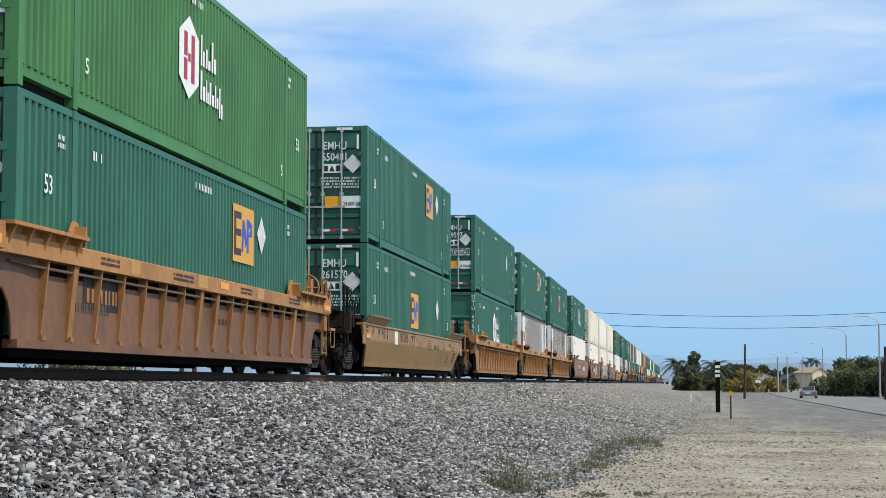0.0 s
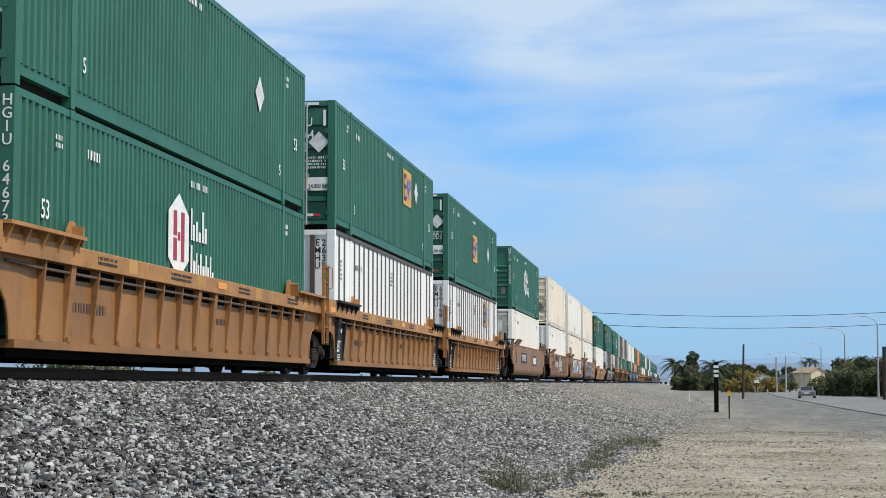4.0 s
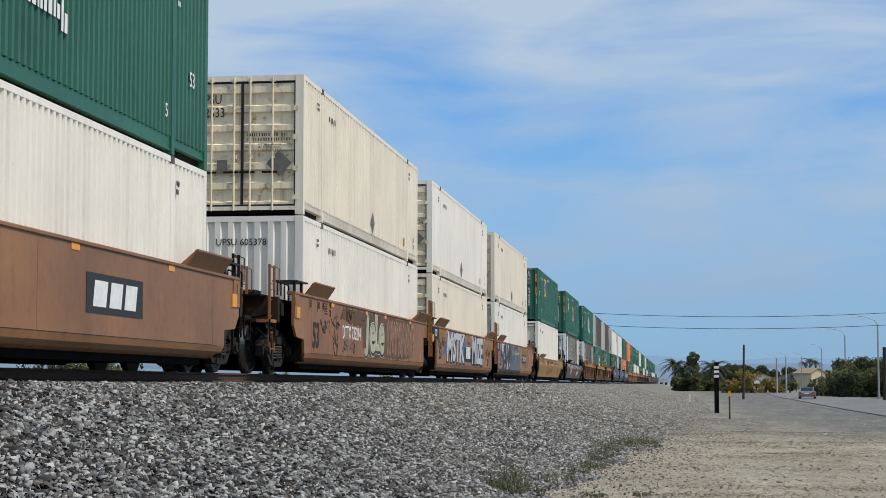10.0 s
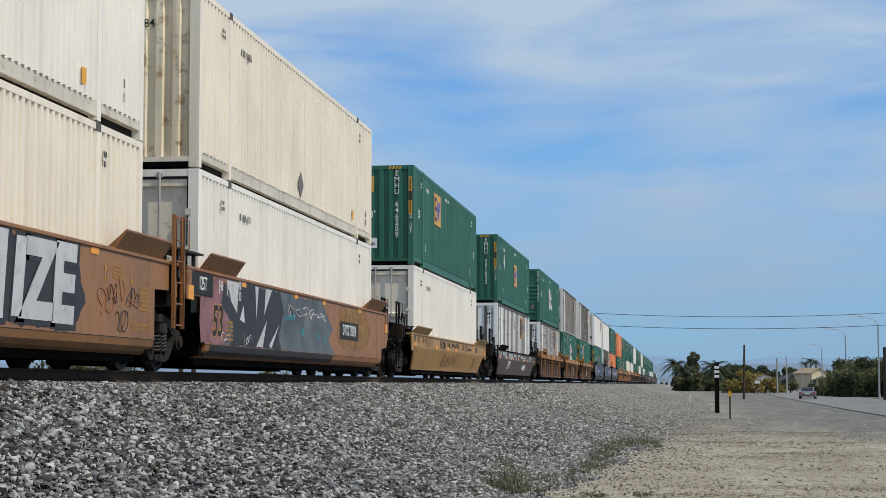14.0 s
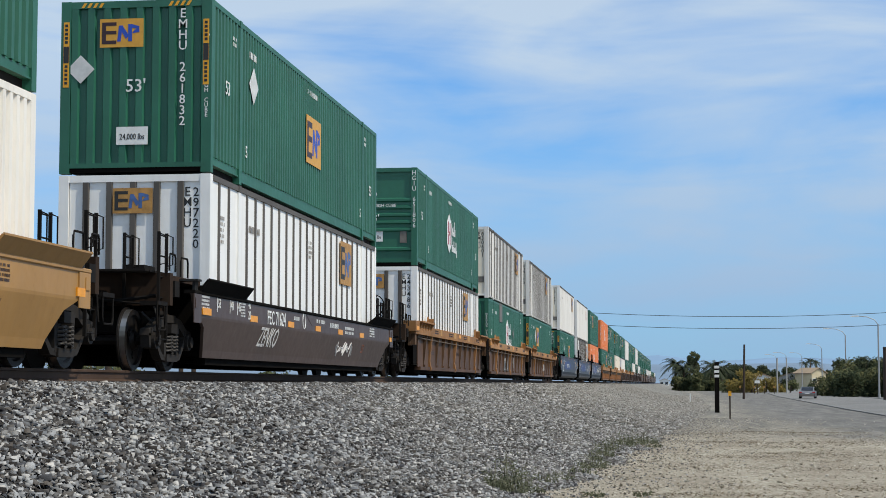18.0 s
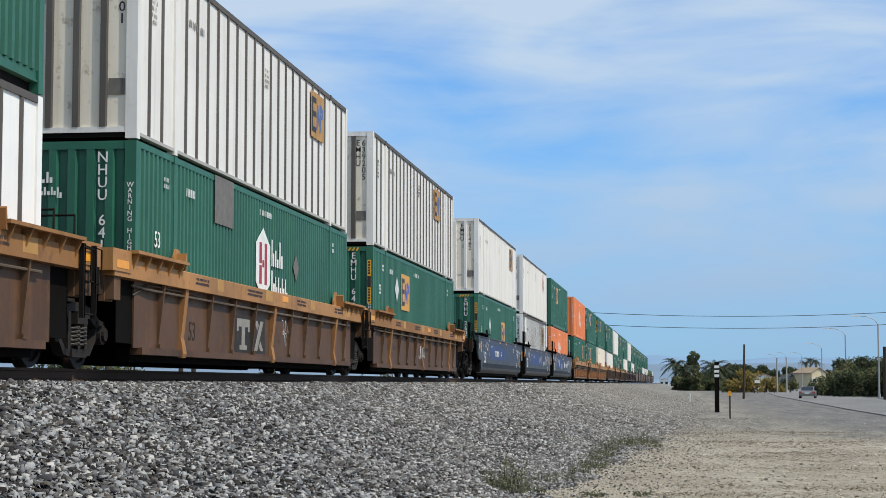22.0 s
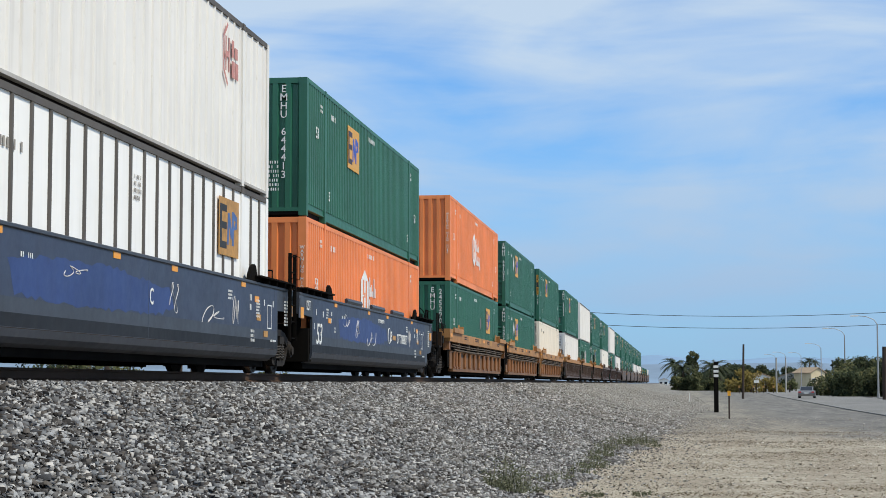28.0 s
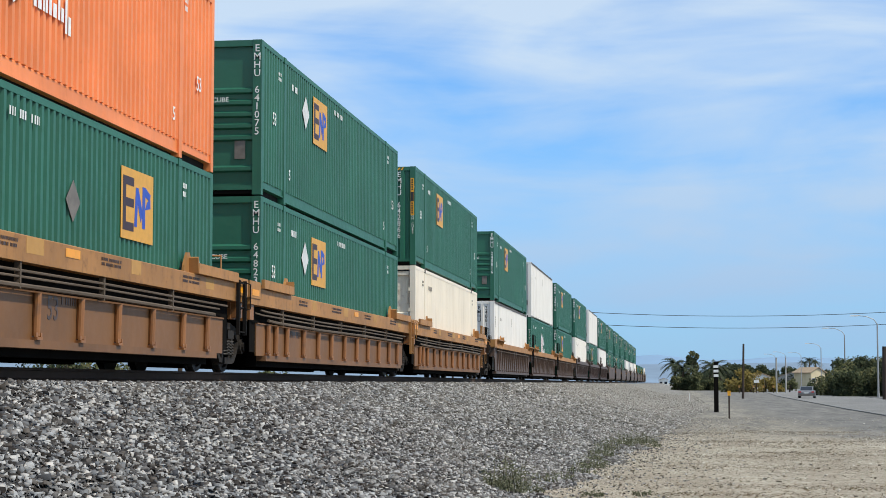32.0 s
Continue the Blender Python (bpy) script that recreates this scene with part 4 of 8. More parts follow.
def truck(car, y, roll):
    t = part("bogie", None, car, "grimy cast-steel bogie", Matrix.Translation((0, y, 0)))
    for sx in (-1, 1):
        part("side_frame", mesh("sideframe%d" % sx, lambda bm: side_frame_mesh(bm, sx), BOGIE), t)
        for q in (-0.13, 0.13):
            part("spring", mesh("spring", lambda bm: tube(bm, [(0.1 * math.cos(k * 0.628), 0.1 * math.sin(k * 0.628), 0.265 + k * 0.0052) for k in range(51)], 0.019, 6), SPRING), t, "coil spring", Matrix.Translation((sx * 1.09, q, 0)))
            if not roll:
                break
    part("bolster", mesh("bolster", lambda bm: (quadbox(bm, -1.0, 1.0, -0.22, 0.22, 0.6, 0.92), quadbox(bm, -1.19, 1.19, -0.2, 0.2, 0.575, 0.72)), BOGIE), t)
    for q in (-0.89, 0.89):
        def axle(bm):
            rod(bm, (-0.95, 0, 0), (0.95, 0, 0), 0.075, 10)
            for sx in (-1, 1):
                lathe(bm, [(sx * 0.69, 0.49), (sx * 0.715, 0.49), (sx * 0.725, WHEEL_R), (sx * 0.82, WHEEL_R - 0.006), (sx * 0.82, 0.38), (sx * 0.785, 0.36), (sx * 0.79, 0.16), (sx * 0.85, 0.13), (sx * 0.86, 0.08)], 0, 40)
                for k in range(3):
                    ang = k * 2.094
                    quadbox(bm, *sorted((sx * 0.785, sx * 0.80)), 0.22 * math.cos(ang) - 0.05, 0.22 * math.cos(ang) + 0.05, 0.22 * math.sin(ang) - 0.05, 0.22 * math.sin(ang) + 0.05)
        w = part("wheelset", mesh("wheelset", axle, WHEEL), t, at=Matrix.Translation((0, q, WHEEL_R)))
        if roll:
            part("tread", mesh("tread", lambda bm: lathe(bm, [(0.728, WHEEL_R + 0.001), (0.812, WHEEL_R - 0.004), (0.814, WHEEL_R - 0.012), (0.73, WHEEL_R - 0.012)], 0, 40), TREAD), w, "polished running surface")
            WHEELS.append((w, q))


def ladder_mesh(bm, h0, h1):
    for q in (-0.2, 0.2):
        quadbox(bm, -0.022, 0.022, q - 0.02, q + 0.02, h0, h1)
    n = int((h1 - h0) / 0.33)
    for i in range(n + 1):
        rod(bm, (0, -0.2, h0 + 0.05 + i * (h1 - h0 - 0.1) / n), (0, 0.2, h0 + 0.05 + i * (h1 - h0 - 0.1) / n), 0.014, 6)
    for q in (-0.2, 0.2):
        tube(bm, [(0.0, q, h1 - 0.5), (0.1, q, h1 - 0.48), (0.1, q, h1 - 0.06), (0.0, q, h1 - 0.02)], 0.012, 6)


def loop_mesh(bm, w, h, r):
    """A bent bar: two legs and a rounded top."""
    tube(bm, [(0, -w, 0), (0, -w, h * 0.8), (0, -w + 0.04, h), (0, w - 0.04, h), (0, w, h * 0.8), (0, w, 0)], r, 6)


def brake_wheel_mesh(bm):
    n = 20
    pts = [(0.28 * math.cos(2 * math.pi * k / n), 0, 0.28 * math.sin(2 * math.pi * k / n)) for k in range(n + 1)]
    tube(bm, pts, 0.018, 6)
    for k in range(5):
        a = 2 * math.pi * k / 5
        rod(bm, (0, 0, 0), (0.28 * math.cos(a), 0, 0.28 * math.sin(a)), 0.013, 5)
    rod(bm, (0, 0, 0), (0, 0.3, 0), 0.04, 8)
    quadbox(bm, -0.3, 0.08, 0.1, 0.36, -0.3, 0.2)
    rod(bm, (-0.1, 0.2, -0.75), (-0.1, 0.2, -0.2), 0.03, 6)


def car_end(car, sgn, joint, gap, body, railm, brake):
    """Deck, sills, ladders and coupler at one end. sgn -1: the end the train runs to."""
    base = 0.0 if sgn < 0 else LONG
    reach = 3.45 if joint == 'coupler' else gap / 2 - 0.05
    def Y(d):
        return base + sgn * d

    def bx(name, x0, x1, d0, d1, z0, z1, material, label=""):
        y0, y1 = sorted((Y(d0), Y(d1)))
        return boxpart(name, x0, x1, y0, y1, z0, z1, material, car, label)
    # bulkhead colour is near black: the shade of the car end is painted in
    bx("bulkhead", -1.22, 1.22, 0.12, 0.22, 0.36, 1.40, BLACK_AND_SHADE)
    bx("end_deck", -1.2, 1.2, 0.22, min(reach - 0.1, 2.2), 1.38, 1.46, SOOT)
    bx("centre_sill", -0.34, 0.34, 0.22, reach - 0.3, 0.93, 1.2, BLACK_AND_SHADE)
    bx("end_sill", -1.32, 1.32, min(reach - 0.25, 2.2), min(reach - 0.1, 2.35), 0.98, 1.47, SOOT)
    if joint == 'coupler':
        bx("coupler_shank", -0.09, 0.09, 3.1, 3.55, 0.76, 0.95, GRIME)
        bx("coupler_head", -0.2, 0.18, 3.38, 3.62, 0.68, 1.02, GRIME)
        for x in (1.2, 0.62):
            d = 2.35 if x > 1 else 2.2
            part("ladder", mesh("ladder", lambda bm: ladder_mesh(bm, 0.42, 2.08), railm), car, at=Matrix.Translation((x, Y(d), 0)))
        part("ladder", mesh("ladder", None, railm), car, at=Matrix.Translation((-1.2, Y(2.35), 0)))
        y0, y1 = sorted((Y(1.9), Y(2.9)))
        part("crossover_step", mesh("cstep%.2f" % y0, lambda bm: [quadbox(bm, -1.1, 1.1, y0 + k * 0.25, y0 + k * 0.25 + 0.2, 1.47, 1.50) for k in range(4)], GRIME), car)
        for x in (-0.25, 0.3):
            part("air_hose", mesh("hose%d" % sgn, lambda bm: tube(bm, [(0, 0, 0.95), (0, sgn * 0.2, 0.7), (0, sgn * 0.35, 0.5), (0.1, sgn * 0.5, 0.55)], 0.03, 6), RUBBER), car, at=Matrix.Translation((x, Y(3.0), 0)))
        part("cross_pipe", mesh("cpipe", lambda bm: tube(bm, [(-1.15, 0, 1.1), (-0.6, 0, 1.05), (0.6, 0, 1.05), (1.15, 0, 1.12)], 0.03, 6), GRIME), car, at=Matrix.Translation((0, Y(2.5), 0)))
        for x in (-0.85, 0.85):
            part("deck_brace", mesh("dbrace%d%d" % (sgn, x > 0), lambda bm: prism(bm, [(Y(0.22), 0.62), (Y(0.22), 0.50), (Y(2.2), 1.2), (Y(2.2), 1.34)], 0, x - 0.05, x + 0.05), SOOT), car)
        part("uncoupling_lever", mesh("uncoup%d" % sgn, lambda bm: tube(bm, [(1.28, 0, 0.62), (1.26, 0, 0.98), (0.7, sgn * 0.1, 1.02), (0.2, sgn * 0.35, 1.08), (0.0, sgn * 0.5, 1.0)], 0.018, 6), GRIME), car, at=Matrix.Translation((0, Y(2.45), 0)))
        bx("brake_cylinder", 0.3, 0.62, 0.8, 1.4, 1.47, 1.66, GRIME)
        bx("valve_box", -0.7, -0.35, 0.9, 1.35, 1.47, 1.72, GRIME)
        for k, (d, z, w, h) in enumerate(((1.55, 1.44, 0.2, 0.3), (2.75, 1.02, 0.22, -0.42), (2.2, 1.5, 0.16, 0.26))):
            for x in ((1.31, -1.31) if k == 1 else (1.31,)):
                part("stirrup" if h < 0 else "grab_iron", mesh("loop%.2f%.2f" % (w, h), lambda bm: loop_mesh(bm, w, h, 0.016), STEPIRON if railm is CHORD else GRIME), car, at=Matrix.Translation((x, Y(d), z)))
        bx("step_plate", 1.05, 1.33, 2.5, 2.98, 0.96, 1.02, railm)
        bx("corner_box", 1.2, 1.34, 1.9, 2.15, 1.12, 1.36, GRIME)
        part("brake_hose", mesh("bhose%d" % sgn, lambda bm: tube(bm, [(1.05, 0, 1.0), (1.15, sgn * 0.12, 0.8), (1.12, sgn * 0.3, 0.72), (1.0, sgn * 0.42, 0.86)], 0.02, 6), RUBBER), car, at=Matrix.Translation((0, Y(2.3), 0)))
        if brake and sgn > 0:
            part("brake_wheel", mesh("brakewheel", brake_wheel_mesh, railm), car, "spoked hand-brake wheel", Matrix.Translation((0.95, Y(2.0) - 0.35, 1.86)))
    else:
        bx("joint_casting", -0.45, 0.45, reach - 0.5, reach, 0.85, 1.25, GRIME)
        if sgn > 0:
            high = 1.55 if body in (CAR_COCOA, CAR_BARK) else 2.3
            part("ladder", mesh("ladder tall%.2f" % high, lambda bm: (ladder_mesh(bm, 0.62, high), [quadbox(bm, -0.035, 0.022, q - 0.035, q + 0.035, 0.62, high) for q in (-0.22, 0.22)]), railm), car, "tall side ladder", Matrix.Translation((1.54, Y(1.06), 0)))
        part("grab_rail", mesh("grab", lambda bm: tube(bm, [(-0.5, 0, 1.3), (-0.5, 0, 2.05), (0.5, 0, 2.05), (0.5, 0, 1.3)], 0.02, 6), railm), car, at=Matrix.Translation((0.4, Y(reach - 0.3), 0)))


# posts along a ribbed side, for each make of car; the broad ones carry a shoe
POSTS = {'arch': ([0.70 + 0.985 * i for i in range(16)], (1, 7, 8, 14)),
         'pipe': ([0.95, 2.15, 3.7, 5.2, 6.7, 8.2, 9.7, 11.15, 12.6, 14.2, 15.4], (1, 5, 9)),
         'low': ([0.25, 0.9, 1.84, 3.4, 4.87, 6.3, 7.85, 9.4, 10.93, 12.5, 14.1, 15.5], ())}


def rib(bm, top, half, shoe):
    """A tapered stiffener, deepest under the top chord."""
    prism(bm, [(1.345, 0.33), (1.368, 0.33), (1.462, top), (1.345, top)], 1, -half, half)
    if shoe:
        prism(bm, [(1.345, 0.19), (1.41, 0.19), (1.43, 0.25), (1.40, 0.42), (1.37, 0.55), (1.345, 0.55)], 1, -half - 0.012, half + 0.012)
    else:
        quadbox(bm, 1.345, 1.41, -0.06, 0.06, 0.312, 0.335)
        quadbox(bm, 1.385, 1.41, -0.055, 0.055, 0.335, 0.375)


def ledge(bm, solid):
    """Guide shelf over the end of the top chord, on gussets."""
    if solid:
        prism(bm, [(-0.75, 1.50), (1.75, 1.50), (1.75, 1.66), (-0.75, 1.66)], 0, 1.50, 1.56)
        quadbox(bm, 1.31, 1.50, -0.75, 1.75, 1.50, 1.56)
        return
    quadbox(bm, 1.31, 1.60, -0.8, 1.75, 1.575, 1.62)
    quadbox(bm, 1.31, 1.44, -0.8, 1.75, 1.50, 1.575)
    for k in range(5):
        y = -0.7 + k * 0.56
        prism(bm, [(1.49, 1.36), (1.585, 1.575), (1.44, 1.575), (1.44, 1.50), (1.49, 1.50)], 1, y, y + 0.03)


def ribbed_car(u, body, chord, front, rear, gap, railm, roll, black_ends=False, pipes=False, label="", brake=False, marks=()):
    car = tagged(new("well_car"), label, "rail car", "well cars of the train")
    make = 'low' if pipes == 'low' else 'pipe' if pipes else 'arch'
    items = []

    def put(name, key, build, material, lab="", shift=None):
        items.append((name, make + key, build, material, lab, shift))
    if make == 'arch':
        half = [(-1.28, 0.96), (-0.75, 0.945), (-0.5, 0.88), (-0.33, 0.74), (-0.24, 0.55), (-0.2, 0.30)]
        edge = half + [(LONG - y, z) for y, z in half[::-1]] + [(LONG + 1.28, 1.3), (LONG + 1.28, 1.27), (-1.28, 1.27)]
        put("side_sheet", "sheet", lambda bm: prism(bm, edge, 0, 1.325, 1.35), body)
        put("arch_lip", "lip", lambda bm: [tube(bm, [(1.345, a + b * y, z) for y, z in half], 0.022, 5) for a, b in ((0, 1), (LONG, -1))], body)
        # flat black strips paint in the dark recess under the chord; nothing is cut
        put("vent_slot", "slots", lambda bm: [quadbox(bm, 1.351, 1.354, 0.85 + 0.985 * i, 1.60 + 0.985 * i, 1.10, 1.26) for i in range(15)], BLACK_AND_SHADE)
    else:
        top, y0 = (0.86, 0.02) if make == 'low' else (1.205, -0.2)
        put("side_sheet", "sheet", lambda bm: prism(bm, [(y0, 0.30), (LONG - y0, 0.30), (LONG - y0, top), (y0, top)], 0, 1.325, 1.35), body)
        # added near-black sheet that paints the shadow on the container wall behind
        put("inner_web", "web", lambda bm: quadbox(bm, 1.31, 1.322, -0.9, LONG + 0.9, 0.36, 1.3), BLACK_AND_SHADE)
        put("sheet_lip", "slip", lambda bm: quadbox(bm, 1.28, 1.375, y0, LONG - y0, top, top + 0.025), body)
    put("bottom_sill", "sill", lambda bm: quadbox(bm, 1.22, 1.40, -0.15 if make == 'arch' else 0.05, LONG + 0.15 if make == 'arch' else LONG - 0.05, 0.21, 0.31), body)
    low = {'low': 1.19, 'pipe': 1.235, 'arch': 1.265}[make]
    put("top_chord", "chord", lambda bm: prism(bm, [(1.305, low), (1.49, low), (1.49, 1.49), (1.478, 1.502), (1.305, 1.502)], 1, -1.5, LONG + 1.5), chord)
    for s in (0, 1):
        m = Matrix() if s == 0 else Matrix.Translation((0, LONG, 0)) @ Matrix.Diagonal((1, -1, 1, 1))
        put("end_ledge", "ledge", lambda bm: ledge(bm, make == 'low'), chord if not black_ends else LEDGEDARK, "", m)
        put("guide_fin", "fin", lambda bm: (prism(bm, [(1.55, 1.5), (2.05, 1.5), (2.02, 1.62), (1.86, 1.82), (1.74, 1.83), (1.62, 1.7)], 0, 1.36, 1.40), prism(bm, [(1.7, 1.5), (1.76, 1.5), (1.78, 1.74), (1.74, 1.76)], 0, 1.40, 1.55)), chord, "", m)
        put("end_post", "endpost", lambda bm: (quadbox(bm, 1.33, 1.455, -1.42, -1.14, 0.92, low), quadbox(bm, 1.25, 1.33, -1.44, -1.1, 0.90, low)), postm_of(body), "", m)
        put("chord_end", "chordend", lambda bm: quadbox(bm, 1.12, 1.505, -1.62, -0.82, 1.30, 1.60), chord, "", m)
    ys, broad = POSTS[make]
    top = 0.87 if make == 'low' else low
    for i, y in enumerate(ys):
        big = i in broad
        if make == 'low':
            put("side_post", "post", lambda bm: (rod(bm, (1.385, 0, 0.36), (1.40, 0, top), 0.05, 10), quadbox(bm, 1.345, 1.44, -0.09, 0.09, 0.312, 0.345), quadbox(bm, 1.40, 1.43, -0.1, -0.05, 0.345, 0.40), quadbox(bm, 1.40, 1.43, 0.05, 0.1, 0.345, 0.40)), postm_of(body), "", Matrix.Translation((0, y, 0)))
        else:
            put("side_post", "post%d" % big, lambda bm, b=big: rib(bm, top, 0.085 if b else 0.022, b and make == 'pipe'), POSTTAN if big and make == 'pipe' else postm_of(body), "", Matrix.Translation((0, y, 0)))
    if make == 'low':
        for z, r, y0, y1 in ((0.93, 0.028, 0.1, LONG - 0.4), (1.03, 0.016, -0.9, LONG - 0.1), (1.10, 0.018, -0.5, LONG + 0.4)):
            put("brake_pipe", "pipe%.2f" % z, lambda bm, z=z, r=r, a=y0, b=y1: tube(bm, [(1.43, a, z + 0.02), (1.45, a + 0.5, z), (1.455, 5.0, z - 0.02), (1.455, 10.0, z), (1.45, b, z - 0.015)], r, 6), PIPE)
        for y in (1.2, 4.1, 7.1, 10.1, 13.3):
            put("pipe_bracket", "pbrk", lambda bm: quadbox(bm, 1.40, 1.475, -0.02, 0.02, 0.88, 1.2), PIPE, "", Matrix.Translation((0, y, 0)))
    else:
        z = 1.13 if make == 'pipe' else 1.17
        put("brake_pipe", "pipe one", lambda bm: tube(bm, [(1.38, -0.4, z + 0.03), (1.42, 0.4, z), (1.425, 8.0, z - 0.015), (1.42, LONG - 0.3, z - 0.01)], 0.02, 6), PIPE)
        if make == 'pipe':
            put("air_pipe", "pipe two", lambda bm: tube(bm, [(1.36, -0.3, z - 0.1), (1.40, 0.3, z + 0.07), (1.41, 1.9, z + 0.06), (1.37, 3.0, z + 0.05)], 0.013, 6), PIPE)
    if black_ends:
        for y in (-0.28, LONG - 0.72):
            put("end_panel", "bpanel", lambda bm: (quadbox(bm, 1.351, 1.357, 0.1, 0.98, 0.32, 1.12), prism(bm, [(1.345, 0.33), (1.368, 0.33), (1.462, low), (1.345, low)], 1, 0.95, 1.0), prism(bm, [(1.345, 0.33), (1.368, 0.33), (1.462, low), (1.345, low)], 1, 0.06, 0.11)), BLACKPANEL, "black end panel with white writing", Matrix.Translation((0, y, 0)))
    two_sided(car, make + str(black_ends), items, body)
    floor_parts(car, body)
    for sgn, joint in ((-1, front), (1, rear)):
        car_end(car, sgn, joint, gap, body, railm, brake)
    trucks(car, front, rear, gap, roll)
    for k, (y, z, w, h, material) in enumerate(marks):
        part("note", flat("cm%.2f%.2f" % (w, h), bars(w, h, max(1, round(h / 0.14)), k + 3), material), car, "row of faded bars", on(SIDE, y, z, 1.353))
    if black_ends:
        part("note", flat("be", bars(0.5, 0.42, 6, 2), MARK), car, "rows of small white bars", on(SIDE, LONG - 0.2, 0.55, 1.359))
        lettering("53", 0.2, MARK, car, SIDE, LONG - 0.1, 1.04, 1.36)
        lettering("25T", 0.36, MARK, car, SIDE, 0.2, 0.62, 1.36, 0.72)
        part("note", flat("be2", bars(0.34, 0.16, 3, 4), MARK), car, "rows of small white bars", on(SIDE, 0.22, 0.4, 1.359))
        lettering("48", 0.15, MARK, car, SIDE, 0.5, 0.98, 1.36)
    if roll:
        for y in (-1.2, 8.8, LONG + 1.2):
            part("reflector", flat("refl", [rect(-0.26, 0.26, -0.055, 0.055)], REFLECT), car, "orange reflector strip", on(SIDE, y, 1.4, 1.506 if not 0 < y < LONG else 1.493))
        for k, (y, w) in enumerate(((2.9, 0.5), (6.4, 0.7), (10.3, 0.55), (14.2, 0.6))):
            part("note", flat("cw%d" % k, bars(w * 1.6, 0.13, 2, 50 + k), CAR_DARK), car, "rows of small dark bars", on(SIDE, y, 1.40, 1.4925))
            part("paint_patch", flat("cpt%d" % k, [rect(-w * 0.4, w * 0.4, -0.09, 0.1)], CHORDPALE, 0.0015), car, "overpainted patch", on(SIDE, y + 1.1, 1.39, 1.4902))
    MOVERS.append((car, u, 0.0))
    return car


def postm_of(body):
    return POSTTAN if body in (CAR_SIENNA, CAR_OCHRE) else CAR_UMBER if body is CAR_BARK else CAR_POST if body is CAR_COCOA else body


def floor_parts(car, body):
    # floor beams; their near-black colour also holds the shadow under the car
    for y in (0.3, 3.2, 6.2, 9.2, 12.2, 15.1):
        part("cross_bearer", mesh("bearer", lambda bm: quadbox(bm, -1.1, 1.1, 0, 0.75, 0.14, 0.36), BLACK_AND_SHADE), car, at=Matrix.Translation((0, y, 0)))
    part("floor_rail", mesh("frail", lambda bm: [quadbox(bm, s - 0.1, s + 0.1, 0.05, LONG - 0.05, 0.11, 0.35) for s in (-1.12, 1.12)], BLACK_AND_SHADE), car)


def trucks(car, front, rear, gap, roll):
    if front == 'coupler':
        truck(car, -1.6, roll)
    truck(car, LONG + (1.6 if rear == 'coupler' else gap / 2), roll)


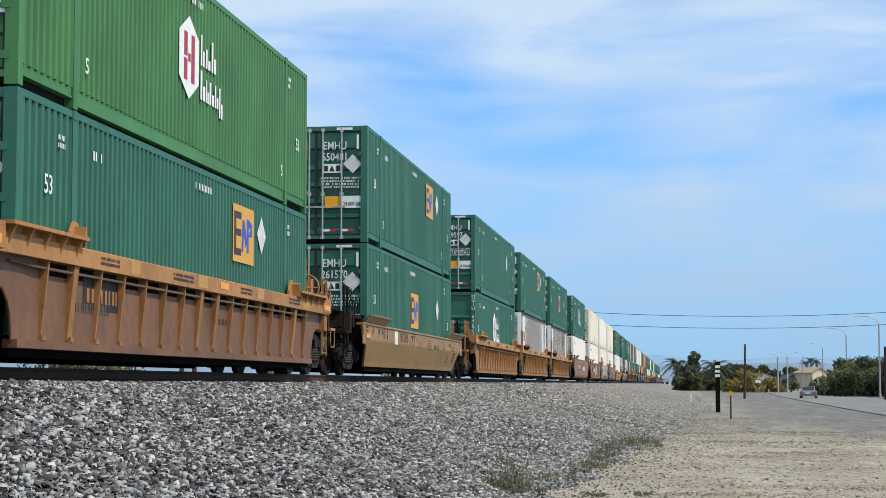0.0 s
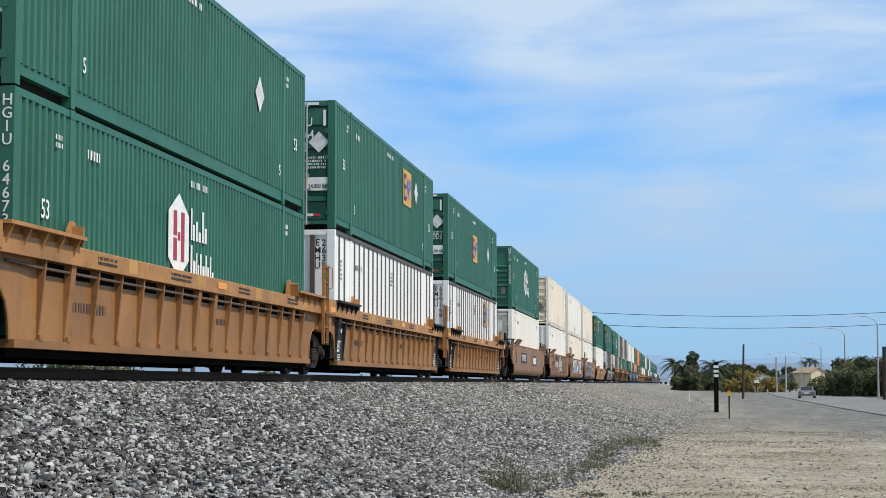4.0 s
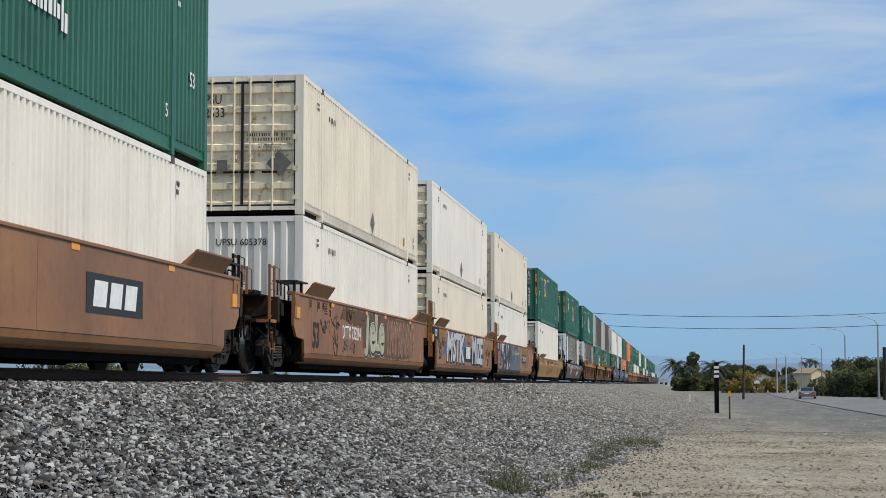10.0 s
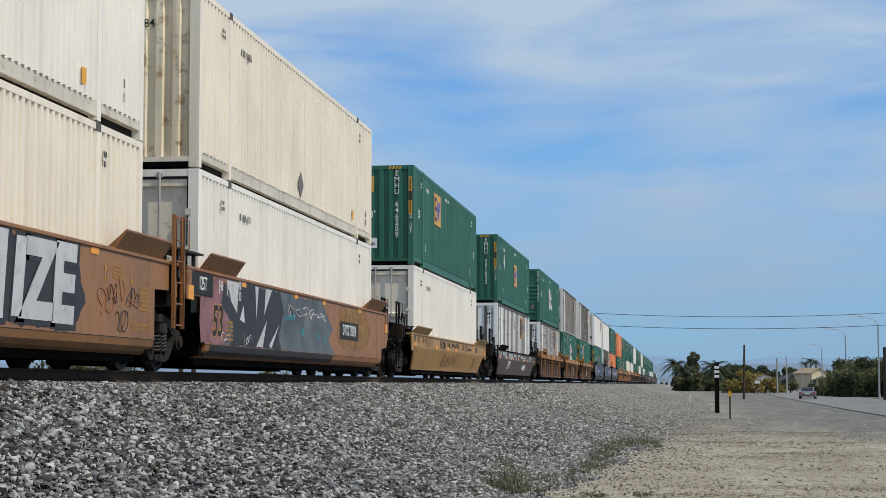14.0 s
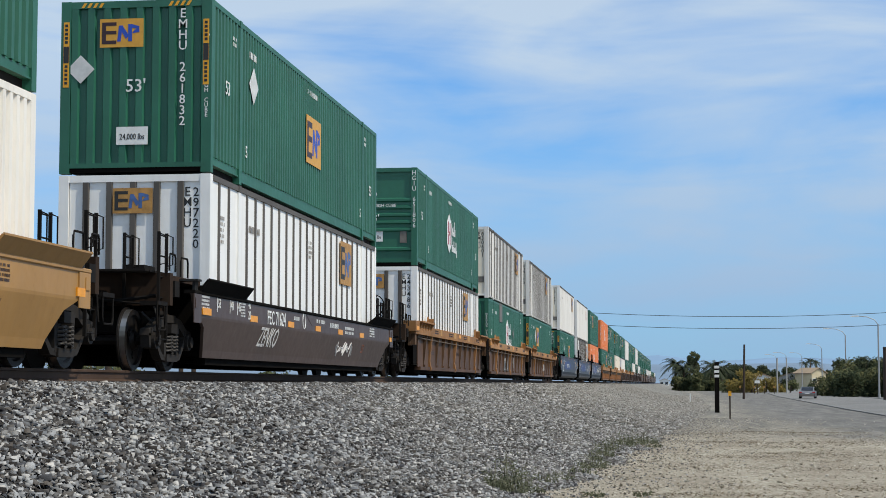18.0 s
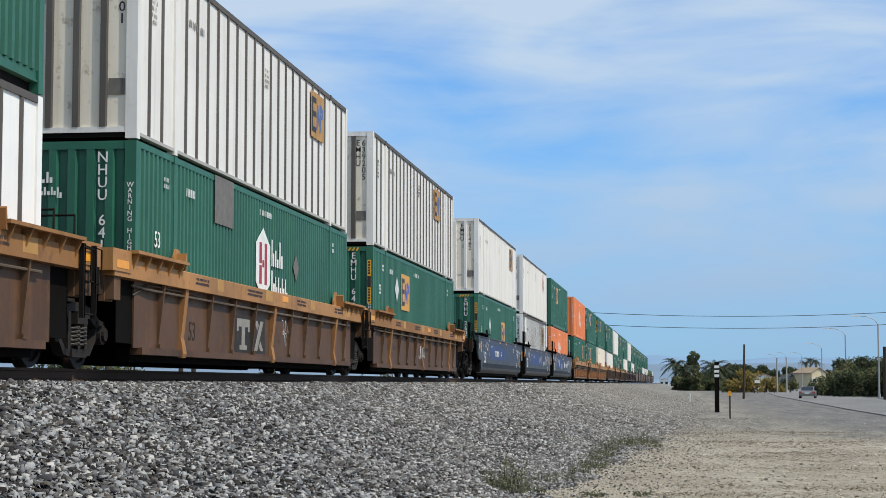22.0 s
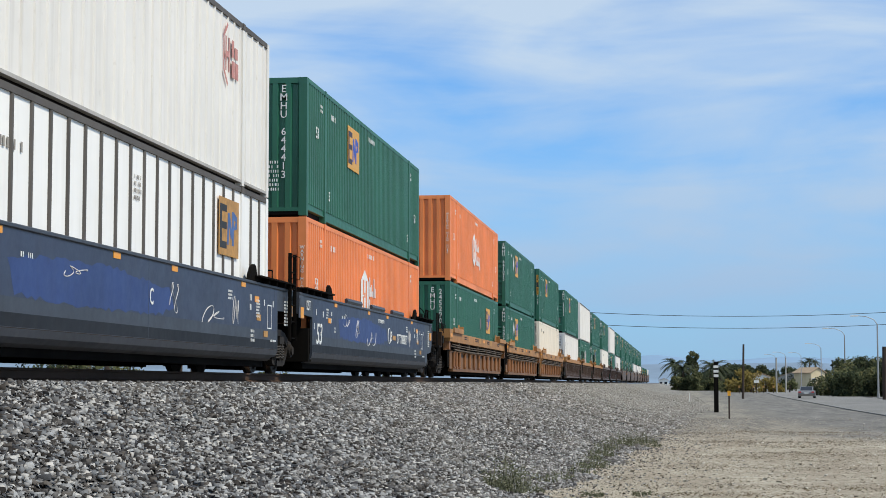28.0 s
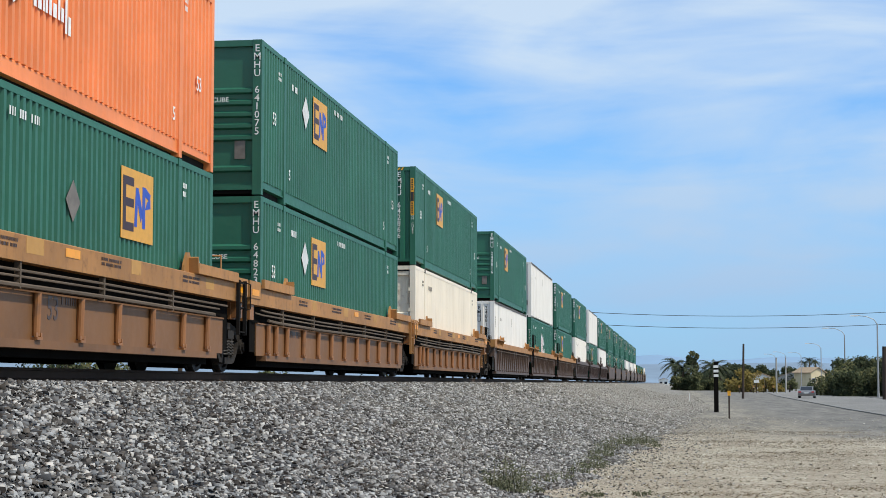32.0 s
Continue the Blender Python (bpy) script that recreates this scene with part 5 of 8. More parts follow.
def smooth_car(u, body, front, rear, gap, railm, roll, label, band=None, endm=None, brake=False, flap=None, fold=False):
    car = tagged(new("well_car"), label, "rail car", "well cars of the train")
    ef, er = ((1.55 if q == 'coupler' else min(1.55, gap / 2 - 0.22)) for q in (front, rear))
    zt = 1.20 if fold else 1.555      # top edge of the side plate
    levels = [(0.22, 1.25, 0.35), (0.26, 1.36, 0.42), (0.33, 1.435, 0.5), (0.42, 1.46, 0.56), (0.69, 1.46, 0.6), (0.73, 1.46, 1.3), (0.95, 1.46, 1.55), (1.16, 1.46, 1.55), (1.19, 1.46, 1.55), (zt, 1.46, 1.55)]
    if fold:
        levels = [(0.22, 1.28, 0.35), (0.34, 1.306, 0.42), (0.70, 1.4126, 0.75), (0.84, 1.454, 1.15), (0.88, 1.46, 1.35), (zt, 1.46, 1.55)]

    def panel(bm):
        rows = []
        for z, x, e in levels:
            ya, yb = (min(e, q, 0.12 if j == 'artic' and z < 1.17 and not fold else 9.0) for q, j in ((ef, front), (er, rear)))
            ya, yb = -ya, LONG + yb
            ys = [ya + (yb - ya) * k / 12 for k in range(13)]
            rows.append(([bm.verts.new((x, y, z)) for y in ys], [bm.verts.new((x - 0.05, y, z)) for y in ys]))
        for (a, ai), (b, bi) in zip(rows, rows[1:]):
            for k in range(12):
                bm.faces.new((a[k], a[k + 1], b[k + 1], b[k]))
                bm.faces.new((ai[k], bi[k], bi[k + 1], ai[k + 1]))
            bm.faces.new((a[0], b[0], bi[0], ai[0]))
            bm.faces.new((a[-1], ai[-1], bi[-1], b[-1]))
        for a, ai in (rows[0], rows[-1]):
            for k in range(12):
                bm.faces.new((a[k], ai[k], ai[k + 1], a[k + 1]))
    fs = -1.2 if fold else -0.4
    items = []

    def put(name, key, build, material, lab="", shift=None):
        items.append((name, key, build, material, lab, shift))
    tag = "%d %.2f %.2f" % (fold, ef, er)
    put("side_panel", "smooth side " + tag + front + rear, panel, body)
    put("top_chord", "smooth chord " + tag, lambda bm: prism(bm, [(1.31, zt), (1.475, zt), (1.487, zt + 0.012), (1.487, zt + 0.045), (1.475, zt + 0.057), (1.31, zt + 0.057)], 1, -ef, LONG + er), body if band else flap or body)
    if not fold:
        put("seam", "seam", lambda bm: quadbox(bm, 1.44, 1.463, -0.1, LONG + 0.1, 0.424, 0.434), SEAMDARK)
        for y in (0.15, LONG * 0.5, LONG - 0.15):
            put("weld_seam", "weld", lambda bm: quadbox(bm, 1.45, 1.4625, -0.008, 0.008, 0.44, zt), body, "", Matrix.Translation((0, y, 0)))
    if band:
        put("painted_band", "band", lambda bm: prism(bm, ragged([(2.7, 1.22), (2.9, 0.82), (5.0, 0.76), (8.6, 0.8), (9.4, 0.95), (9.1, 1.2), (6.5, 1.34), (4.0, 1.30)], 401, 0.035, 0.14), 0, 1.46, 1.4618), band, "bright blue painted band")
        put("upper_band", "upper band", lambda bm: prism(bm, [(-0.1, 1.545), (0.0, 0.78), (LONG, 0.78), (LONG + 0.1, 1.545)], 0, 1.46, 1.4612), CAR_NAVY, "navy upper strip")
        put("lower_band", "lower band", lambda bm: quadbox(bm, 1.46, 1.4615, -0.1, LONG + 0.1, 0.44, 0.60), SLATEDARK, "darker lower strip")
        for y in (4.6, 7.9, 11.05) if rear == 'coupler' else ():
            put("top_guide", "topguide", lambda bm: prism(bm, [(1.42, 1.612), (1.475, 1.612), (1.50, 1.67), (1.475, 1.73), (1.42, 1.715)], 1, -0.95, 0.95), body, "low rounded guide plate", Matrix.Translation((0, y, 0)))
    for s in (0, 1):
        at2 = Matrix() if s == 0 else Matrix.Translation((0, LONG, 0)) @ Matrix.Diagonal((1, -1, 1, 1))
        if band:
            put("guide_shelf", "bshelf", lambda bm: (quadbox(bm, 1.31, 1.58, -1.2, 1.7, 1.69, 1.72), quadbox(bm, 1.31, 1.42, -1.2, 1.7, 1.612, 1.69), [quadbox(bm, 1.44, 1.56, y, y + 0.04, 1.612, 1.69) for y in (-1.1, -0.4, 0.3, 1.0)]), BLACK_AND_SHADE, "black steel guide shelf", at2)
            put("guide_fin", "bfin", lambda bm: prism(bm, [(1.45, 1.612), (2.1, 1.612), (2.05, 1.72), (1.9, 1.86), (1.72, 1.92), (1.6, 1.88)], 0, 1.40, 1.46), BLACK_AND_SHADE, "rounded black guide fin", at2)
        else:
            fx, fz = (1.62, zt + 0.24) if fold else (1.64, zt + 0.295)
            put("guide_flap", "flap%d" % fold, lambda bm: [prism(bm, [(1.45, zt + 0.05), (1.48, zt + 0.05), (fx, fz - 0.01), (fx - 0.03, fz)], 1, fs, 1.75), prism(bm, [(fx - 0.015, fz - 0.015), (fx + 0.005, fz - 0.015), (fx + 0.005, fz + 0.01), (fx - 0.015, fz + 0.01)], 1, fs, 1.75)], flap or body, "sloping steel guide plate", at2)
            put("flap_gusset", "gusset%d" % fold, lambda bm: prism(bm, [(1.45, zt + 0.057), (fx - 0.03, fz - 0.01), (1.35, zt + 0.057)], 1, 1.71, 1.75), flap or body, "", at2)
            put("flap_stay", "fstay%d" % fold, lambda bm: [prism(bm, [(1.40, zt + 0.057), (1.44, zt + 0.057), (fx - 0.03, fz - 0.02), (fx - 0.07, fz - 0.01)], 1, y, y + 0.05) for y in ((-1.1, -0.3, 0.5, 1.2) if fold else (-0.3, 0.5, 1.2))], flap or SEAMDARK, "", at2)
            put("deck_edge", "dedge%d" % fold, lambda bm: (quadbox(bm, 1.0, 1.5, -1.45, fs, fz - 0.04, fz - 0.01), [quadbox(bm, 1.40, 1.45, q, q + 0.06, zt + 0.057, fz - 0.04) for q in (-1.4, -0.75 if not fold else -1.3)]), BLACKPANEL, "", at2)
        e = ef if s == 0 else er
        put("end_plate", "eplate%.2f %d" % (e, fold), lambda bm, e=e: (quadbox(bm, 1.461, 1.478, -e, -e + 0.42, zt - 0.45, zt), quadbox(bm, 1.478, 1.49, -e + 0.05, -e + 0.2, zt - 0.22, zt - 0.06)), endm or body, "", at2)
    for y in ((-0.8, 2.41, 5.44, 8.05, 10.52, 13.19, LONG + 1.2) if body is CAR_DARK else (-0.8, 3.76, 6.48, 8.59, LONG + 1.2) if fold else (-1.2, 2.38, 6.61, 9.37, 13.61, LONG + 1.2)):
        out = not 0 < y < LONG
        y = max(-ef + 0.25, min(LONG + er - 0.25, y))
        if body is CAR_GOLD and not out:
            continue
        zr = (0.89 if fold else 1.1) if out else 0.89 if fold else 1.47
        half = 0.26 if fold and y < LONG else 0.15
        put("reflector", "reflplate%d%d%.2f" % (out, fold, half), lambda bm, o=out, z=zr, w=half: quadbox(bm, 1.461, 1.481 if o else 1.468, -w, w, z, z + (0.22 if o and not fold else 0.11)), REFLECT, "orange reflector plate", Matrix.Translation((0, y, 0)))
    two_sided(car, "smooth " + tag + front + rear + str(bool(band)), items, body)
    # closing plates, near black so that they paint the shade inside the wheel wells
    for y in ((-0.62 if front == 'coupler' else -0.25, LONG + (0.32 if rear == 'coupler' else -0.05)) if not fold else (-0.2, LONG - 0.1)):
        part("well_end", mesh("wellend%d" % fold, lambda bm: quadbox(bm, -1.40 + 0.15 * fold, 1.40 - 0.15 * fold, 0, 0.3, 0.25, 0.93), BLACK_AND_SHADE), car, at=Matrix.Translation((0, y, 0)))
    floor_parts(car, body)
    for sgn, joint in ((-1, front), (1, rear)):
        car_end(car, sgn, joint, gap, body, railm, brake)
    trucks(car, front, rear, gap, roll)
    MOVERS.append((car, u, 0.0))
    return car


def tag_strokes(car, y0, y1, z0, z1, n, fill, line, seed, wide=0.34):
    """Big spray-painted strokes: slanted bars with a dark edge."""
    rnd = random.Random(seed)
    fills, edges = [], []
    step = (y1 - y0) / n
    high = z1 - z0

    def strip(pts, w):
        """A fat stroke of even width along a bent line."""
        lt, rt = [], []
        for k, (y, z) in enumerate(pts):
            ya, za = pts[max(0, k - 1)]
            yb, zb = pts[min(len(pts) - 1, k + 1)]
            d = math.hypot(yb - ya, zb - za) or 1.0
            ny, nz = -(zb - za) / d * w, (yb - ya) / d * w
            lt.append((y + ny, z + nz))
            rt.append((y - ny, z - nz))
        return lt + rt[::-1]
    for i in range(n):
        a = y0 + i * step
        shapes = [rnd.choice(("bar", "arc", "bend", "arc", "bend")), "bar" if rnd.random() < 0.7 else "arc"]
        if rnd.random() < 0.4:
            shapes.append("tick")
        for k, kind in enumerate(shapes):
            c = a + step * (0.25 + 0.42 * k) + rnd.uniform(-0.04, 0.04)
            lean = rnd.uniform(-0.22, 0.22) * step
            w = step * wide * 0.42 * rnd.uniform(0.8, 1.15)
            f = [j / 10 for j in range(11)]
            if kind == "bar":
                path = [(c + lean * (q - 0.5) + 0.05 * step * math.sin(q * 5), z0 + high * (0.06 + 0.88 * q)) for q in f]
            elif kind == "arc":
                path = [(c - 0.28 * step * math.sin(0.5 + 2.6 * q) + 0.1 * step, z0 + high * (0.5 - 0.38 * math.cos(0.3 + 2.6 * q))) for q in f]
            elif kind == "bend":
                path = [(c + 0.2 * step * math.sin(6.0 * q + 0.4), z0 + high * (0.1 + 0.8 * q)) for q in f]
            else:
                path = [(c + step * 0.4 * (q - 0.8), z0 + high * (0.45 + 0.2 * q * q)) for q in f]
            fills.append(strip(path, w))
            edges.append(strip(path, w + 0.045))
    zc = 1.4645
    for j, e in enumerate(edges):
        edges[j] = [(y, min(1.545, max(0.43, z))) for y, z in e]
        fills[j] = [(y, min(1.53, max(0.445, z))) for y, z in fills[j]]
    g = part("graffiti", mesh("tag edge %d" % seed, lambda bm: [prism(bm, p, 2, 0.0002 * i, 0.0002 * i + 0.001) for i, p in enumerate(edges)], line), car, "large spray-painted graffiti", on(SIDE, 0, 0, zc))
    part("graffiti_fill", mesh("tag fill %d" % seed, lambda bm: [prism(bm, p, 2, 0.0002 * i, 0.0002 * i + 0.001) for i, p in enumerate(fills)], fill), g, at=Matrix.Translation((0, 0, 0.0065)))


def ragged(pts, seed, amp=0.05, step=0.16):
    """The outline of a sprayed field, broken up along its edges."""
    rnd = random.Random(seed)
    out = []
    for (ya, za), (yb, zb) in zip(pts, pts[1:] + pts[:1]):
        n = max(1, int(math.hypot(yb - ya, zb - za) / step))
        for k in range(n):
            f = k / n
            y, z = ya + (yb - ya) * f + rnd.uniform(-amp, amp), za + (zb - za) * f + rnd.uniform(-amp, amp)
            out.append((y, min(1.545, max(0.44, z))))
    return out


def leaning(y, z):
    """On the inward-leaning lower side of a folded car."""
    return Matrix.Translation((1.3115 + (z - 0.34) * 0.296, y, z)) @ pose(0, 0, 0, 0, 16.5, 0) @ SIDE


def scribble(car, y0, z0, w, h, material, seed, lean=False, thick=0.0075):
    """A looping hand of thin spray paint."""
    rnd = random.Random(seed)
    f = [rnd.uniform(7, 24) for _ in range(4)]
    p = [rnd.uniform(0, 6.28) for _ in range(4)]
    pts = []
    for k in range(44):
        q = k / 43
        z = 0.5 + 0.3 * math.sin(f[0] * q + p[0]) + 0.2 * math.sin(f[1] * q + p[1])
        pts.append((0.296 * h * (z - 0.5) if lean else 0, y0 + w * (q + 0.22 * math.sin(f[2] * q + p[2]) + 0.1 * math.sin(f[3] * q + p[3])), z0 + h * z))
    part("scrawl", mesh("scrawl%d" % seed, lambda bm: tube(bm, pts, thick, 4), material), car, "thin spray-painted scrawl", Matrix.Translation((1.463 if not lean else 1.3105 + (z0 + h / 2 - 0.34) * 0.296, 0, 0)))


def gauge_marks(car, material, z, out=1.4635):
    """Loading marks near one end of a side: a tick and a length for each."""
    for text, y in (("53", -0.03), ("48", 0.8), ("45", 1.3)):
        lettering(text, 0.22, material, car, SIDE, y + 0.06, z, out, 0.8)
        part("tick_mark", flat("tick", [rect(-0.015, 0.015, -0.13, 0.1)], material, 0.002), car, at=on(SIDE, y - 0.09, z, out))
    lettering("40\n20", 0.22, material, car, SIDE, 2.08, z - 0.02, out, 0.8)
    part("note", flat("gauge%s" % material.name, bars(0.34, 0.26, 5, 371), material, 0.002), car, at=on(SIDE, 1.62, z - 0.02, out))


def slashes(car, y0, y1, material, seed):
    """Slanted spray-painted strokes on the leaning lower side."""
    rnd = random.Random(seed)
    polys, y = [], y0
    while y < y1:
        w, lo, hi, sl = rnd.uniform(0.06, 0.13), rnd.uniform(-0.24, -0.12), rnd.uniform(0.12, 0.23), rnd.uniform(0.08, 0.22)
        polys.append([(y, lo), (y + w, lo), (y + w + sl, hi), (y + sl, hi)])
        if rnd.random() < 0.6:
            q = rnd.uniform(lo + 0.05, hi - 0.1)
            polys.append([(y + w, q), (y + w + 0.3, q + 0.03), (y + w + 0.32, q + 0.09), (y + w + 0.02, q + 0.07)])
        y += rnd.uniform(0.26, 0.42)
    for k, p in enumerate(polys):
        part("spray_stroke", mesh("slash%d %d" % (seed, k), lambda bm: prism(bm, p, 2, 0.0004 * (k % 3), 0.0015 + 0.0004 * (k % 3)), material), car, "faded dark spray-painted stroke", leaning(0, 0.56))


# ---- the train, from its head to its tail ----
LOW, TOP = 0.36, 3.285


def load(u, upper, lower, seed):
    """Two stacked containers; each: side, paint, end, (code, number), brand, logos, door paint."""
    for level, spec, where in ((LOW, lower, "in a well car"), (TOP, upper, "stacked on another")):
        side, paintmat, end, ident, brand, logos, doorm = (*spec, None)[:7]
        container(u, level, side, paintmat, end, ident, brand, logos, doorm, seed * 2 + (level > 1), where)


G, W, CR, SH, PS, OR = GREEN, WHITE, CREAM, SHEET, PALESHEET, ORANGE
RIBBED = "orange-brown ribbed well car with rust stains, carrying stacked containers"
RIBBED2 = "dusty brown ribbed well car with an ochre top edge"
SMOOTH = "%s smooth-sided well car carrying stacked containers"
faded = ((2.6, 0.8, 1.3, 0.2, CAR_DARK), (9.2, 0.85, 0.8, 0.16, CAR_DARK))

load(19.6, ('corr', GREEN_OLD, 'door', ("HGIU", "641873"), 'hex', (('hex', 7.2, 1.63),)), ('corr', G, 'door', ("EMHU", "260853"), 'square', (('square', 10.8, 2.05), ('dia', 12.15, 2.15))), 1)
first = ribbed_car(19.6, CAR_SIENNA, CHORD, 'coupler', 'coupler', 3.4, CHORD, True, False, False, RIBBED, True, faded)
part("number_board", flat("oldboard", [rect(-0.78, 0.78, -0.2, 0.2)], LEDGEDARK, 0.003), first, "dark board with worn pale bars", on(SIDE, 3.0, 0.95, 1.3535))
part("note", flat("oldbars", bars(1.3, 0.3, 1, 231), POSTTAN), first, "row of worn pale bars", on(SIDE, 3.0, 0.99, 1.358))
load(42.95, ('corr', G, 'door', ("EMHU", "650481"), 'square', (('square', 10.95, 2.1), ('dia', 12.6, 2.15))), ('corr', G, 'door', ("EMHU", "261570"), 'square', (('square', 7.85, 1.53), ('dia', 12.7, 1.75))), 2)
b = smooth_car(42.95, CAR_GOLD, 'coupler', 'coupler', 3.4, GRIME, True, SMOOTH % "tan", fold=True)
lettering("FEC 71415", 0.36, CAR_BROWN, b, SIDE, 4.95, 1.03, 1.465, 0.85)
gauge_marks(b, CAR_BROWN, 1.1)
for k, (y, z, w, q, n, m) in enumerate(((6.4, 1.3, 0.6, 0.1, 1, CAR_BROWN), (8.5, 1.28, 0.45, 0.16, 2, CAR_BROWN), (9.9, 1.15, 0.8, 0.3, 4, POSTTAN), (11.4, 1.12, 1.1, 0.2, 1, CAR_BROWN), (12.9, 1.22, 0.16, 0.3, 2, POSTTAN), (13.3, 1.2, 0.16, 0.3, 2, POSTTAN), (14.7, 1.25, 0.7, 0.16, 1, POSTTAN), (15.4, 1.12, 0.7, 0.16, 2, POSTTAN), (-0.95, 1.27, 0.5, 0.26, 3, CAR_BROWN))):
    part("note", flat("bn%d" % k, bars(w, q, n, 200 + k), m), b, "rows of worn brown bars", on(SIDE, y, z - 0.18, 1.4615))
for k, (y, z, w, q, m) in enumerate(((3.55, 1.2, 0.5, 0.36, CREAM), (6.0, 1.12, 0.35, 0.14, POSTTAN), (8.3, 1.28, 0.5, 0.2, POSTTAN), (8.1, 1.09, 1.1, 0.12, POSTTAN), (10.0, 1.2, 0.3, 0.2, CHORDPALE))):
    part("paint_patch", flat("bp%d" % k, [rect(-w / 2, w / 2, -q / 2, q / 2)], m, 0.001), b, "overpainted patch", on(SIDE, y, z - 0.19, 1.4603))
part("hatch_plate", mesh("hatchplate", lambda bm: prism(bm, [(6.85, 1.19), (7.4, 0.99), (9.0, 0.99), (9.5, 1.19)], 0, 1.4605, 1.4665), CAR_GOLD), b, "riveted cover plate")
part("stencil_ring", mesh("stencilbrown", lambda bm: tube(bm, [(0, 0.17 * math.cos(q * 0.3142), 0.17 * math.sin(q * 0.3142)) for q in range(21)], 0.01, 5), CAR_BROWN), b, "brown stencilled ring", Matrix.Translation((1.463, 6.6, 1.03)))
part("lettering", text_mesh("53", 0.42, CAR_BROWN, 1.0, 0.2), b, at=leaning(14.4, 0.58))
part("note", flat("bq", bars(0.5, 0.36, 5, 222), CAR_BROWN), b, "rows of worn brown bars", leaning(15.9, 0.66))
load(66.4, ('corr', G, 'door', ("EMHU", "249597"), 'none', (('dia', 12.1, 1.83),)), ('corr', G, 'horiz', ("HGIU", "646731"), 'hex', (('hex', 6.85, 1.7),)), 3)
ribbed_car(66.4, CAR_OCHRE, CHORD, 'coupler', 'artic', 3.26, CHORD, True, False, False, RIBBED, False, faded)
load(85.8, ('corr', G, 'door', ("EMHU", "658364"), 'square', (('square', 10.7, 2.05), ('dia', 12.4, 2.1))), ('post', SH, 'post', ("EMHU", "263267"), 'none', ()), 4)
ribbed_car(85.8, CAR_OCHRE, CHORD, 'artic', 'artic', 3.6, CHORD, True, True, False, RIBBED, False, faded)
load(105.6, ('corr', G, 'door', ("EMHU", "640689"), 'square', (('square', 7.95, 1.6), ('dia', 12.6, 1.7))), ('post', SH, 'post', ("EMHU", "639168"), 'square', (('dull', 11.7, 2.2),)), 5)
third = ribbed_car(105.6, CAR_OCHRE, CHORD, 'artic', 'coupler', 3.6, CHORD, True, True, False, RIBBED, True, faded)
part("number_board", flat("oldboard2", [rect(-0.55, 0.55, -0.16, 0.16)], LEDGEDARK, 0.003), third, "dark board with white bars", on(SIDE, 11.4, 0.95, 1.3535))
part("note", flat("oldbars2", bars(0.9, 0.26, 1, 233), MARK), third, "row of white bars", on(SIDE, 11.4, 0.98, 1.358))
load(128.65, ('corr', G, 'horiz', ("HGIU", "644564"), 'hex', (('hex', 7.32, 1.6),)), ('corr', W, 'door', ("UPSU", "604752"), 'none', (), DOORWHITE), 6)
f = smooth_car(128.65, CAR_RUST, 'coupler', 'coupler', 3.4, GRIME, True, SMOOTH % "rust-brown")
part("number_board", flat("nboard", [rect(-1.6, 1.6, -0.24, 0.24)], BLACKMARK, 0.003), f, "black board behind the car's number", on(SIDE, 4.5, 1.03, 1.464))
lettering("DTTX 645335", 0.42, MARK, f, SIDE, 4.5, 1.03, 1.468, 0.85)
lettering("53", 0.68, BLACKMARK, f, SIDE, 0.4, 0.97, 1.465, 0.9)
lp = part("firm_board", flat("fboard", [rect(-1.2, 1.2, -0.26, 0.26)], BLACKMARK, 0.003), f, "black board with pale bars", on(SIDE, 11.0, 0.97, 1.464))
part("pale_sign", flat("fbars", [[(-0.95, -0.17), (-0.42, -0.17), (-0.34, 0.17), (-0.87, 0.17)], [(-0.28, -0.17), (0.22, -0.17), (0.30, 0.17), (-0.20, 0.17)], [(0.36, -0.17), (0.86, -0.17), (0.94, 0.17), (0.44, 0.17)]], MARK, 0.002), lp, at=Matrix.Translation((0, 0, 0.004)))
load(152.3, ('corr', CR, 'door', ("UPSU", "602533"), 'none', (('diag', 8.35, 0.57),), DOORDIRTY), ('corr', W, 'corr', ("UPSU", "605378"), 'none', ()), 7)
h = smooth_car(152.3, CAR_UMBER, 'coupler', 'artic', 3.1, CAR_UMBER, True, SMOOTH % "graffiti-covered rust-brown")
lettering("DTTX 733214", 0.42, MARK, h, SIDE, 4.65, 0.95, 1.465, 0.92)
lettering("53", 0.72, LEDGEDARK, h, SIDE, 0.55, 0.78, 1.465, 0.95, "lettering", 0.12, 0.03)
gauge_marks(h, SEAMDARK, 1.43)
for ch, y, size, wide in (("J", 6.7, 0.98, 1.35), ("e", 7.4, 1.35, 1.2), ("L", 8.1, 1.2, 1.25), ("e", 8.75, 1.4, 1.2)):
    lettering(ch, size, SCRIBBLE, h, SIDE, y + 0.03, 1.0, 1.4635, wide, "graffiti_halo", 0.1, 0.085)
    lettering(ch, size, SPRAY_LINE, h, SIDE, y + 0.04, 1.0, 1.4675, wide, "graffiti", 0.1, 0.07)
    lettering(ch, size, SPRAY_YEL, h, SIDE, y, 1.02, 1.4715, wide, "graffiti_fill", 0.1, 0.035)
tag_strokes(h, 9.7, 14.3, 0.46, 1.5, 7, SPRAY_RED, SPRAY_YEL, 22, 0.3)
part("dark_spray", flat("hspray", [ragged([(3.6, 1.53), (3.2, 1.25), (4.4, 1.18), (6.0, 1.15), (6.1, 0.66), (7.0, 0.47), (9.2, 0.46), (13.4, 0.47), (14.3, 0.8), (13.8, 1.53), (9.0, 1.53)], 421)], SPRAY_SMUDGE, 0.0015), h, "dark smear of old spray paint", on(SIDE, 0, 0, 1.4605))
